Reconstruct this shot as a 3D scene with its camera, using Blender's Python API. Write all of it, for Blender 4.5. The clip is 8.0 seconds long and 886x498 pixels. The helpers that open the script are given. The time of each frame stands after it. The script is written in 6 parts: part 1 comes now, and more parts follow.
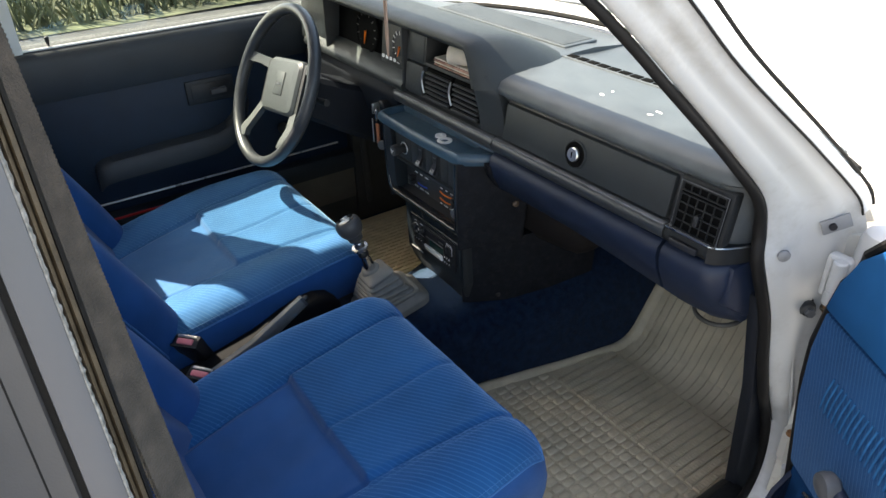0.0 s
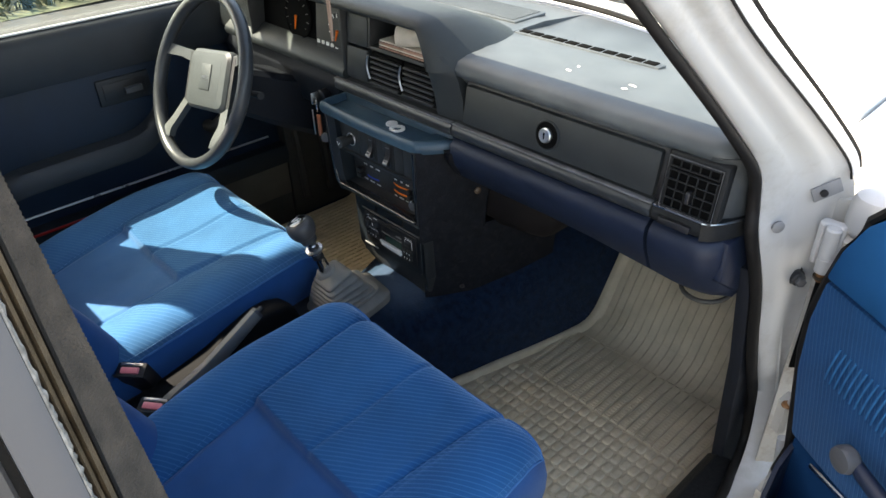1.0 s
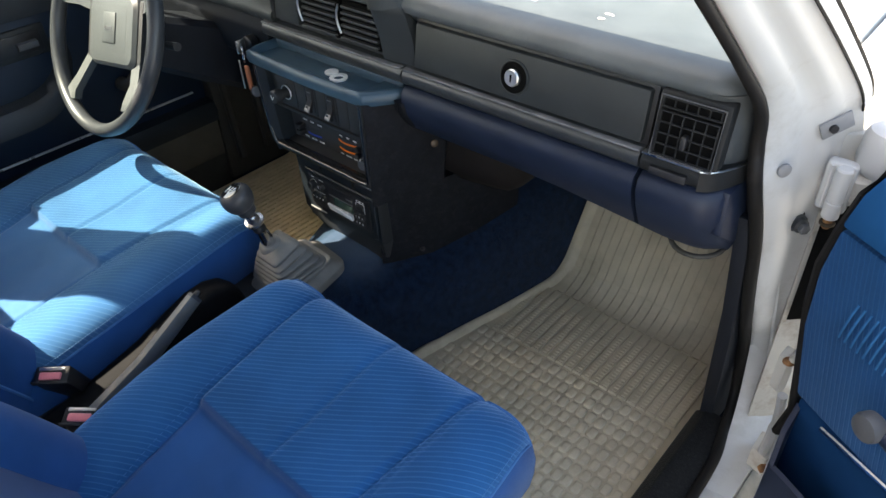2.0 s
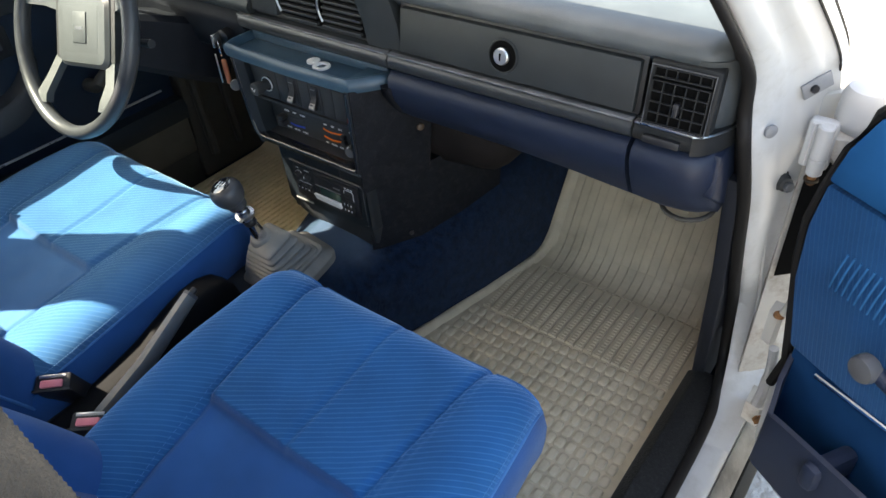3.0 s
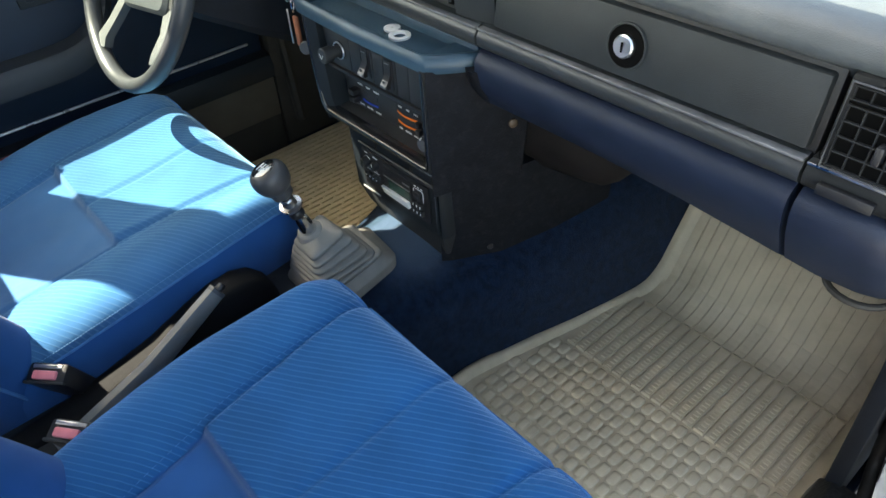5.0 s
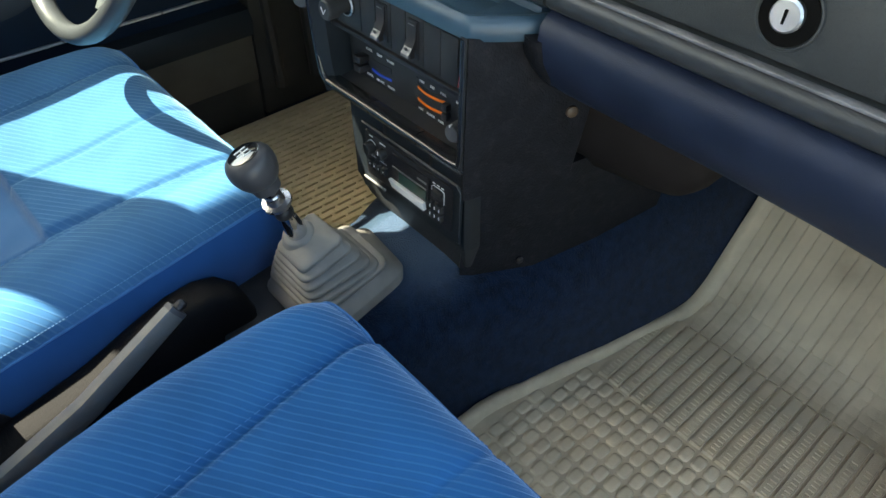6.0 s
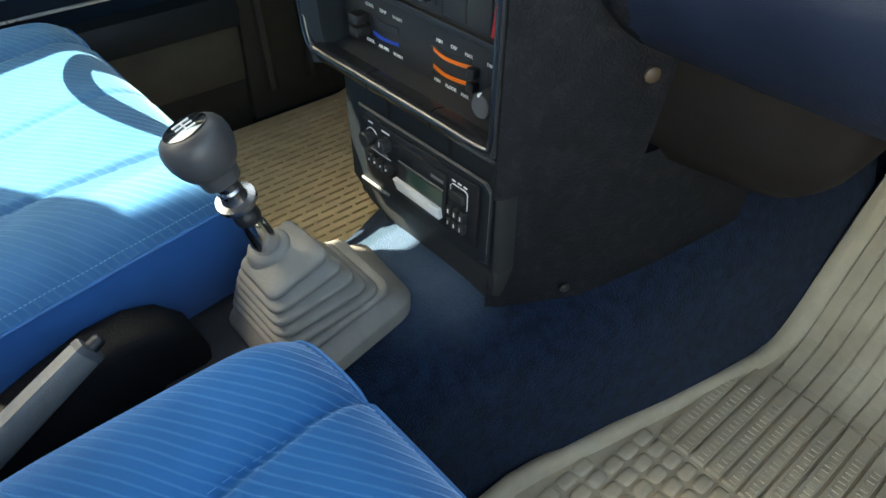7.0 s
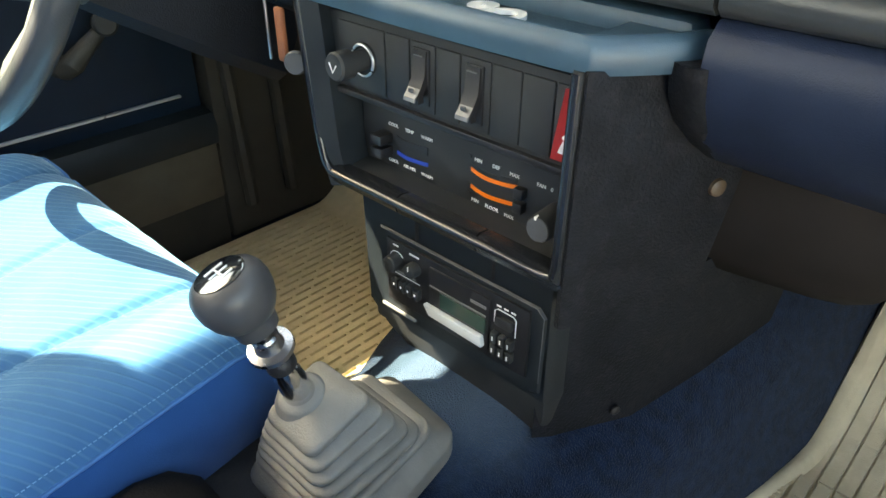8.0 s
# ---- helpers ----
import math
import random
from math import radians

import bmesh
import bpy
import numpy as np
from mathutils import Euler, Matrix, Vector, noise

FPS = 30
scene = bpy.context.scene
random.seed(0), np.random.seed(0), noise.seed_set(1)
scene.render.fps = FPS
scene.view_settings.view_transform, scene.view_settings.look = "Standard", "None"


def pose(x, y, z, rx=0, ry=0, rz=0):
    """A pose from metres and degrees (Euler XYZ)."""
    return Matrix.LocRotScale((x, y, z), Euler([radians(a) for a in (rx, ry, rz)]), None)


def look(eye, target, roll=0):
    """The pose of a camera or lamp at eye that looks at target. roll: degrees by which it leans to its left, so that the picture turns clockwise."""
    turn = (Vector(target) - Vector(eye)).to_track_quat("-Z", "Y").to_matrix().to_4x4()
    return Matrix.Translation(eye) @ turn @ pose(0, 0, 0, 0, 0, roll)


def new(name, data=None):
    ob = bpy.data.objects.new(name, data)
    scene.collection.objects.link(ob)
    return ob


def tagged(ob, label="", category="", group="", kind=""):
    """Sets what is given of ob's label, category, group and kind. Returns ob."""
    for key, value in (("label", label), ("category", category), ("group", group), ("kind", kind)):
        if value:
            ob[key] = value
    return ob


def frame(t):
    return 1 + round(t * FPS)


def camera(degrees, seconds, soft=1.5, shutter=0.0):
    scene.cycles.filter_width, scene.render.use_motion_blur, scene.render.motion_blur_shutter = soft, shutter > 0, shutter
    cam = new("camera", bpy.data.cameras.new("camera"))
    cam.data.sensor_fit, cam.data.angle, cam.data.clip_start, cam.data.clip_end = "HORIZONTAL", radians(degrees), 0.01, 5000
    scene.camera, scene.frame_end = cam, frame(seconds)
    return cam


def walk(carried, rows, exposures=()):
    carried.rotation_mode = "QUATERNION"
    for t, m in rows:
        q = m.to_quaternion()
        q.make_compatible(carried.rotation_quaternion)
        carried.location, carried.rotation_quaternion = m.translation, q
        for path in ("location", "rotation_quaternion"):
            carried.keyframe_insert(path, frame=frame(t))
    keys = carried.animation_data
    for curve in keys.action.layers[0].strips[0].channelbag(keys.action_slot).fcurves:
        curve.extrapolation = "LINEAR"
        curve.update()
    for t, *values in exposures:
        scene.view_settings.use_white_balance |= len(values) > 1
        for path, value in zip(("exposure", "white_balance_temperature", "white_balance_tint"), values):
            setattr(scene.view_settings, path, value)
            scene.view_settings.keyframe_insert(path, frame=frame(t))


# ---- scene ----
cam = camera(64.3, 8.0)
PATH = [
    (0, (1.106, -0.717, 1.391), (-0.305, 0.238, 0.345), -1.4),
    (0.5, (1.055, -0.724, 1.383), (-0.296, 0.29, 0.313), -1.9),
    (1, (0.992, -0.734, 1.369), (-0.257, 0.382, 0.275), -2.0),
    (1.5, (0.938, -0.695, 1.35), (-0.248, 0.438, 0.205), -3.2),
    (2, (0.885, -0.659, 1.32), (-0.197, 0.49, 0.092), -2.9),
    (2.2, (0.868, -0.674, 1.319), (-0.126, 0.49, 0.032), -3.8),
    (3.5, (0.85, -0.71, 1.327), (-0.135, 0.502, 0.078), -4.0),
    (4, (0.832, -0.664, 1.307), (-0.215, 0.485, 0.049), -5.7),
    (4.5, (0.807, -0.544, 1.283), (-0.332, 0.423, -0.047), -5.9),
    (4.7, (0.79, -0.527, 1.263), (-0.379, 0.442, -0.039), -4.9),
    (5.8, (0.578, -0.448, 1.154), (-0.535, 0.516, -0.2), 0.5),
    (6, (0.548, -0.436, 1.13), (-0.526, 0.559, -0.232), 1.2),
    (6.5, (0.491, -0.379, 1.039), (-0.601, 0.551, -0.354), -3.6),
    (7, (0.428, -0.342, 0.97), (-0.712, 0.682, -0.316), 1.2),
    (7.5, (0.36, -0.34, 0.953), (-0.753, 0.772, -0.281), 1.7),
    (8, (0.331, -0.358, 0.964), (-0.821, 0.873, -0.112), 0.6),
]
walk(cam, [(t, look(eye, target, roll)) for t, eye, target, roll in PATH],
     exposures=[(0.0, 2.42, 8050, 10), (2.0, 2.72, 8200, 10), (3.4, 2.95, 8200, 9), (4.0, 2.80, 8200, 8), (4.5, 3.08, 8150, 7), (4.7, 3.16, 8150, 6), (6.0, 3.25, 8200, 3), (6.5, 3.27, 8200, 1), (7.0, 3.58, 8700, 2), (8.0, 4.0, 9800, 4)])


# ---- daylight ----
SUN_DIR = Vector((0.665, 0.462, -1.0)).normalized()
world = bpy.data.worlds.new("sky")
scene.world = world
world.use_nodes = True
wn = world.node_tree.nodes
sky = wn.new("ShaderNodeTexSky")
sky.sky_type = "NISHITA"
sky.sun_disc = False
sky.sun_elevation = math.asin(-SUN_DIR.z)
sky.sun_rotation = math.atan2(-SUN_DIR.x, -SUN_DIR.y)
sky.dust_density = 2.0
world.node_tree.links.new(sky.outputs[0], wn["Background"].inputs[0])
wn["Background"].inputs[1].default_value = 0.14
sun = new("sun", bpy.data.lights.new("sun", "SUN"))
sun.data.energy = 3.3
sun.data.angle = radians(0.5)
sun.data.color = (1.0, 0.985, 0.965)
sun.matrix_world = look((0, 0, 6), Vector((0, 0, 6)) + SUN_DIR)


# ---- materials ----
def mat(name, color, rough=0.5, metal=0.0, var=0.15, scale=40.0, bump=0.1, fine=600.0, sheen=0.0, spec=0.5, coat=0.0, dirt=None, dirt_scale=6.0, dirt_amount=0.3, bump_dist=0.002):
    """Base colour varied at two scales, a fine relief, and stains where dirt is given."""
    m = bpy.data.materials.new(name)
    m.use_nodes = True
    nt = m.node_tree
    n, l = nt.nodes, nt.links
    b = n["Principled BSDF"]
    b.inputs["Roughness"].default_value = rough
    b.inputs["Metallic"].default_value = metal
    b.inputs["Specular IOR Level"].default_value = spec
    b.inputs["Sheen Weight"].default_value = sheen
    b.inputs["Coat Weight"].default_value = coat
    tc = n.new("ShaderNodeTexCoord")
    a = n.new("ShaderNodeTexNoise")
    a.inputs["Scale"].default_value = scale
    a.inputs["Detail"].default_value = 4.0
    l.new(tc.outputs["Object"], a.inputs["Vector"])
    f = n.new("ShaderNodeTexNoise")
    f.inputs["Scale"].default_value = fine
    f.inputs["Detail"].default_value = 2.0
    l.new(tc.outputs["Object"], f.inputs["Vector"])
    ramp = n.new("ShaderNodeMapRange")
    ramp.inputs[1].default_value, ramp.inputs[2].default_value = 0.3, 0.7
    ramp.inputs[3].default_value, ramp.inputs[4].default_value = 1.0 - var, 1.0 + var
    l.new(a.outputs["Fac"], ramp.inputs[0])
    mul = n.new("ShaderNodeVectorMath")
    mul.operation = "SCALE"
    mul.inputs[0].default_value = color
    l.new(ramp.outputs[0], mul.inputs["Scale"])
    out = mul.outputs[0]
    if dirt:
        d = n.new("ShaderNodeTexNoise")
        d.inputs["Scale"].default_value = dirt_scale
        d.inputs["Detail"].default_value = 6.0
        d.inputs["Roughness"].default_value = 0.7
        l.new(tc.outputs["Object"], d.inputs["Vector"])
        r2 = n.new("ShaderNodeMapRange")
        r2.inputs[1].default_value, r2.inputs[2].default_value = 0.5, 0.75
        r2.inputs[3].default_value, r2.inputs[4].default_value = 0.0, dirt_amount
        l.new(d.outputs["Fac"], r2.inputs[0])
        mx = n.new("ShaderNodeMix")
        mx.data_type = "RGBA"
        l.new(r2.outputs[0], mx.inputs[0])
        l.new(out, mx.inputs[6])
        mx.inputs[7].default_value = (*dirt, 1)
        out = mx.outputs[2]
    l.new(out, b.inputs["Base Color"])
    rr = n.new("ShaderNodeMapRange")
    rr.inputs[3].default_value, rr.inputs[4].default_value = max(0.02, rough - 0.08), min(1.0, rough + 0.08)
    l.new(a.outputs["Fac"], rr.inputs[0])
    l.new(rr.outputs[0], b.inputs["Roughness"])
    if bump:
        bp = n.new("ShaderNodeBump")
        bp.inputs["Strength"].default_value = bump
        bp.inputs["Distance"].default_value = bump_dist
        l.new(f.outputs["Fac"], bp.inputs["Height"])
        l.new(bp.outputs[0], b.inputs["Normal"])
    return m


def ribbed_cloth(name, color, light, angle, pitch, sheen=0.95, tint=(0.35, 0.6, 1.0)):
    """Velour woven with narrow raised ribs that run at an angle across the seat."""
    m = mat(name, color, rough=0.85, var=0.18, scale=9.0, bump=0.25, fine=1500.0, sheen=sheen, spec=0.12)
    nt = m.node_tree
    n, l = nt.nodes, nt.links
    b = n["Principled BSDF"]
    b.inputs["Sheen Tint"].default_value = (*tint, 1)
    b.inputs["Sheen Roughness"].default_value = 0.4
    tc = next(x for x in n if x.type == "TEX_COORD")
    warp = n.new("ShaderNodeTexNoise")
    warp.inputs["Scale"].default_value = 14.0
    l.new(tc.outputs["Object"], warp.inputs["Vector"])
    dot = n.new("ShaderNodeVectorMath")
    dot.operation = "DOT_PRODUCT"
    dot.inputs[1].default_value = (-math.sin(angle), math.cos(angle), 0.25)
    l.new(tc.outputs["Object"], dot.inputs[0])
    ad = n.new("ShaderNodeMath")
    ad.operation = "MULTIPLY_ADD"
    ad.inputs[1].default_value = 0.004
    l.new(warp.outputs["Fac"], ad.inputs[0])
    l.new(dot.outputs["Value"], ad.inputs[2])
    k = n.new("ShaderNodeMath")
    k.operation = "MULTIPLY"
    k.inputs[1].default_value = 2 * math.pi / pitch
    l.new(ad.outputs[0], k.inputs[0])
    sn = n.new("ShaderNodeMath")
    sn.operation = "SINE"
    l.new(k.outputs[0], sn.inputs[0])
    line = n.new("ShaderNodeMapRange")
    line.inputs[1].default_value, line.inputs[2].default_value = 0.5, 1.0
    l.new(sn.outputs[0], line.inputs[0])
    fac = n.new("ShaderNodeMath")
    fac.operation = "MULTIPLY"
    fac.inputs[1].default_value = 0.16
    l.new(line.outputs[0], fac.inputs[0])
    mx = n.new("ShaderNodeMix")
    mx.data_type = "RGBA"
    src = b.inputs["Base Color"].links[0].from_socket
    l.new(fac.outputs[0], mx.inputs[0])
    l.new(src, mx.inputs[6])
    mx.inputs[7].default_value = (*light, 1)
    l.new(mx.outputs[2], b.inputs["Base Color"])
    old = b.inputs["Normal"].links[0].from_node
    bp = n.new("ShaderNodeBump")
    bp.inputs["Strength"].default_value = 0.4
    bp.inputs["Distance"].default_value = 0.0012
    l.new(line.outputs[0], bp.inputs["Height"])
    l.new(old.outputs[0], bp.inputs["Normal"])
    l.new(bp.outputs[0], b.inputs["Normal"])
    return m


def glass(name):
    m = bpy.data.materials.new(name)
    m.use_nodes = True
    n, l = m.node_tree.nodes, m.node_tree.links
    n.clear()
    o = n.new("ShaderNodeOutputMaterial")
    t = n.new("ShaderNodeBsdfTransparent")
    t.inputs[0].default_value = (0.88, 0.92, 0.90, 1)
    g = n.new("ShaderNodeBsdfGlossy")
    g.inputs["Roughness"].default_value = 0.02
    w = n.new("ShaderNodeLayerWeight")
    w.inputs["Blend"].default_value = 0.5
    p5 = n.new("ShaderNodeMath")
    p5.operation = "POWER"
    p5.inputs[1].default_value = 5.0
    l.new(w.outputs["Facing"], p5.inputs[0])
    f = n.new("ShaderNodeMath")
    f.operation = "MULTIPLY_ADD"
    f.inputs[1].default_value, f.inputs[2].default_value = 0.96, 0.04
    l.new(p5.outputs[0], f.inputs[0])
    x = n.new("ShaderNodeMixShader")
    l.new(f.outputs[0], x.inputs[0])
    l.new(t.outputs[0], x.inputs[1])
    l.new(g.outputs[0], x.inputs[2])
    l.new(x.outputs[0], o.inputs[0])
    return m


RIB = radians(34)
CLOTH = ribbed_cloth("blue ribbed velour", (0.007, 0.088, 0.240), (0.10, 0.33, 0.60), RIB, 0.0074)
# Lighter copies for the driver seat: its stronger sunlight is put into the colour.
CLOTH_SUNLIT = ribbed_cloth("blue ribbed velour, lightened for sunlight", (0.030, 0.122, 0.262), (0.16, 0.31, 0.46), RIB, 0.0074, 0.5, (0.5, 0.78, 1.0))
CLOTH_SMOOTH_SUNLIT = mat("blue smooth velour, lightened for sunlight", (0.036, 0.135, 0.292), 0.88, var=0.16, scale=10, bump=0.3, fine=1300, sheen=0.3, spec=0.12)
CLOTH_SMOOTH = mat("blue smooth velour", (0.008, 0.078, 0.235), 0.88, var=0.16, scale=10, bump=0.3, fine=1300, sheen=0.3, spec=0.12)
CLOTH_DOOR = mat("dark blue door cloth", (0.006, 0.068, 0.19), 0.9, var=0.16, scale=12, bump=0.3, fine=1200, spec=0.06)
CLOTH_PLAIN = mat("blue plain velour", (0.007, 0.066, 0.210), 0.9, var=0.16, scale=12, bump=0.3, fine=1200, sheen=0.15, spec=0.1)
DOOR_RIBBED = ribbed_cloth("ribbed door cloth", (0.004, 0.050, 0.145), (0.02, 0.11, 0.26), radians(-90), 0.0068, 0.2)
PIPING = mat("blue seat piping", (0.03, 0.15, 0.36), 0.75, var=0.15, scale=60, bump=0.3)
CARPET = mat("navy loop carpet", (0.0028, 0.0128, 0.033), 0.98, var=0.4, scale=240, bump=0.7, fine=900, spec=0.03, sheen=0.08, dirt=(0.017, 0.045, 0.090), dirt_scale=6, dirt_amount=0.6, bump_dist=0.006)
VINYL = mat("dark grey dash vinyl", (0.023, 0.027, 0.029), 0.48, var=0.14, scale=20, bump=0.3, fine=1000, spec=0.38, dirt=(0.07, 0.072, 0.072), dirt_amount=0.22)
# Lighter copy for the dash top: sky sheen on it is in the colour.
VINYL_TOP = mat("dash top vinyl, lightened for sky sheen", (0.068, 0.078, 0.085), 0.44, var=0.2, scale=14, bump=0.25, fine=900, spec=0.5, dirt=(0.20, 0.205, 0.205), dirt_scale=5, dirt_amount=0.4)
# End piece, toned midway between face and top.
DASH_SIDE = mat("mid-grey dash side vinyl", (0.040, 0.046, 0.050), 0.48, var=0.2, scale=14, bump=0.25, fine=1000, spec=0.4, dirt=(0.10, 0.103, 0.103), dirt_scale=7, dirt_amount=0.3)
NAVY = mat("navy moulded plastic", (0.0090, 0.0155, 0.034), 0.46, var=0.15, scale=25, bump=0.22, fine=1000, spec=0.38)
TRAY_BLUE = mat("petrol blue tray plastic", (0.031, 0.070, 0.104), 0.38, var=0.15, scale=30, bump=0.15, fine=1500, dirt=(0.08, 0.09, 0.1), dirt_amount=0.2)
BLACK = mat("black plastic", (0.012, 0.012, 0.014), 0.42, var=0.2, scale=60, bump=0.2, fine=1200)
BLACK_SOFT = mat("matt black plastic", (0.018, 0.0198, 0.0215), 0.58, var=0.2, scale=40, bump=0.15, fine=1500, dirt=(0.045, 0.048, 0.048), dirt_amount=0.3)
BROWNGREY = mat("dusty dark console side plastic", (0.0085, 0.0098, 0.0128), 0.62, var=0.3, scale=45, bump=0.5, fine=420, spec=0.14, dirt=(0.044, 0.038, 0.041), dirt_scale=70, dirt_amount=0.4)
HEATER_BOX = mat("brown-black heater moulding", (0.016, 0.0138, 0.0138), 0.7, var=0.25, scale=14, bump=0.15, fine=1400, spec=0.12)
STITCH = mat("pale blue stitching", (0.11, 0.27, 0.47), 0.8, var=0.15, scale=60, bump=0.2)
FOOTWELL = mat("blue-black footwell plastic", (0.009, 0.011, 0.016), 0.6, var=0.2, scale=30, bump=0.3, spec=0.25)
KICK_TRIM = mat("dusty brown trim", (0.036, 0.032, 0.027), 0.6, var=0.2, scale=25, bump=0.3)
LIP = mat("worn glossy black edge", (0.012, 0.013, 0.015), 0.2, var=0.1, scale=500, bump=0.1, fine=900, spec=0.7)
PLATE = mat("polished black plate", (0.012, 0.013, 0.015), 0.10, var=0.1, scale=300, bump=0, spec=0.9, coat=0.6)
CONSOLE = mat("blue-black console plastic", (0.010, 0.0145, 0.0185), 0.42, var=0.12, scale=30, bump=0.15, fine=1500, spec=0.4, dirt=(0.03, 0.035, 0.04), dirt_amount=0.2)
VENT_BLACK = mat("satin black vent plastic", (0.016, 0.017, 0.018), 0.5, var=0.15, scale=60, bump=0.1, spec=0.2)
# Toe board covering darkened: the deep footwell's shade is put into this colour.
TOE_SHADED = mat("toe board carpet, darkened for shade", (0.0022, 0.0042, 0.009), 1.0, var=0.4, scale=90, bump=0.8, fine=420, spec=0.02)
# Near-black for shallow parts: the shade of deep hollows is in the colour.
CAVITY = mat("flat black for hollow shade and dial faces", (0.004, 0.004, 0.004), 0.95, var=0.1, bump=0, spec=0.05)
PIN = mat("brown plastic pin", (0.07, 0.045, 0.028), 0.5, var=0.1, bump=0.1)
DOORBLUE = mat("dark blue door vinyl", (0.0042, 0.0155, 0.034), 0.5, var=0.15, scale=18, bump=0.2, fine=1200, spec=0.4)
DOORPAD = mat("dark grey blue door padding", (0.027, 0.031, 0.036), 0.5, var=0.12, scale=18, bump=0.2, fine=1200)
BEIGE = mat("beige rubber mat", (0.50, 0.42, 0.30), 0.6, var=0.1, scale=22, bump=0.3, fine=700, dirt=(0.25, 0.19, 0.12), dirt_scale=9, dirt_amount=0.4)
# Driver mat copy: the sun on it is painted as a brighter, yellower beige.
BEIGE_SUN = mat("beige rubber mat, brightened for sun", (0.68, 0.55, 0.35), 0.6, var=0.1, scale=22, bump=0.3, fine=700, dirt=(0.34, 0.25, 0.13), dirt_scale=9, dirt_amount=0.4)
BEIGE_HARD = mat("beige hardboard", (0.095, 0.080, 0.058), 0.75, var=0.15, scale=20, bump=0.2)
WHITE = mat("white car paint", (0.78, 0.78, 0.76), 0.28, var=0.02, scale=6, bump=0.02, coat=0.4, dirt=(0.5, 0.47, 0.42), dirt_scale=5, dirt_amount=0.35)
WHITE_JAMB = mat("dirty white jamb paint", (0.47, 0.465, 0.455), 0.35, var=0.05, scale=9, bump=0.04, dirt=(0.25, 0.22, 0.18), dirt_scale=11, dirt_amount=0.5)
STAINED = mat("rust-stained white paint", (0.5, 0.47, 0.42), 0.5, var=0.1, scale=12, bump=0.15, dirt=(0.2, 0.11, 0.05), dirt_scale=16, dirt_amount=0.8)
RUST = mat("rusty steel", (0.2, 0.09, 0.035), 0.85, var=0.5, scale=90, bump=0.6, fine=300)
def pale_spot_carpet(name, navy, faded, centre, reach):
    """Loop carpet with a paler colour mixed in round one spot, with a ragged edge to the paler area."""
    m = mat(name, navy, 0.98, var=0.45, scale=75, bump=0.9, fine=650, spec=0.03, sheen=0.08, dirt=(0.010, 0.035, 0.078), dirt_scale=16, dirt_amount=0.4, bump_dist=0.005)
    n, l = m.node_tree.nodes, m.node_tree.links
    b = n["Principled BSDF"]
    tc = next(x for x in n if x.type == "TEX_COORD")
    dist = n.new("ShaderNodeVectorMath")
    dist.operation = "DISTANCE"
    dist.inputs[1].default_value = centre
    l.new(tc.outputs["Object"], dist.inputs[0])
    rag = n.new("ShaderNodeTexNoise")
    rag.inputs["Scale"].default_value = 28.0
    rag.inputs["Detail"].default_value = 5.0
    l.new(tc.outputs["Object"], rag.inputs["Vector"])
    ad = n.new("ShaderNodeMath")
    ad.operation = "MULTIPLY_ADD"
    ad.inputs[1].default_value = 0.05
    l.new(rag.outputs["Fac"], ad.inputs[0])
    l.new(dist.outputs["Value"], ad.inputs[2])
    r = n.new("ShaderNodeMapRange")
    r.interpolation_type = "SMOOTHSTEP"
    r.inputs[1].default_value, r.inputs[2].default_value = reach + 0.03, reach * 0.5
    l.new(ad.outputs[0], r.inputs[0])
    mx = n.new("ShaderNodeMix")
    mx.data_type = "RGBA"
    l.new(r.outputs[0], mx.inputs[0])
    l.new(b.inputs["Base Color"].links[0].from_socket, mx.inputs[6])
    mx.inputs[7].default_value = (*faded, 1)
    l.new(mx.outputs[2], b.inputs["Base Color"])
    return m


CARPET_PALE_SPOT = pale_spot_carpet("navy tunnel carpet, paler before the console", (0.0030, 0.0138, 0.038), (0.042, 0.078, 0.130), (-0.005, 0.005, 0.49), 0.122)
STRIP = mat("bright door strip", (0.75, 0.75, 0.76), 0.3, 0.6, var=0.05, bump=0.02)
RUBBER = mat("black rubber seal", (0.0085, 0.0078, 0.0075), 0.6, var=0.2, scale=60, bump=0.2, spec=0.2, dirt=(0.02, 0.016, 0.014), dirt_scale=8, dirt_amount=0.5)
DUSTY_RUBBER = mat("dusty brown webbing", (0.062, 0.049, 0.038), 0.8, var=0.35, scale=60, bump=0.8, fine=500)
BRASS = mat("tarnished brown channel", (0.075, 0.052, 0.03), 0.5, var=0.4, scale=60, bump=0.3)
# White paint darkened to grey: the pillar's shade is put into the colour.
PILLAR_SHADED = mat("white pillar paint, darkened for shade", (0.088, 0.089, 0.097), 0.42, var=0.05, scale=9, bump=0.05, dirt=(0.08, 0.075, 0.07), dirt_scale=12, dirt_amount=0.3)
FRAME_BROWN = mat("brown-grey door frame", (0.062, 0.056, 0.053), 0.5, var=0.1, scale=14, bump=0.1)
PALE_EDGE = mat("frayed pale edging", (0.24, 0.23, 0.21), 0.8, var=0.5, scale=200, bump=0.5)
PILLAR_GREY = mat("grey pillar paint", (0.3, 0.31, 0.34), 0.4, var=0.06, scale=9, bump=0.05, dirt=(0.16, 0.15, 0.14), dirt_amount=0.4)
CHROME = mat("chrome", (0.70, 0.70, 0.71), 0.16, 1.0, var=0.05, bump=0.02)
CHROME_DULL = mat("dulled chrome", (0.36, 0.36, 0.37), 0.28, 1.0, var=0.12, bump=0.04)
STEEL = mat("brushed steel", (0.6, 0.6, 0.6), 0.3, 1.0, var=0.15, bump=0.05)
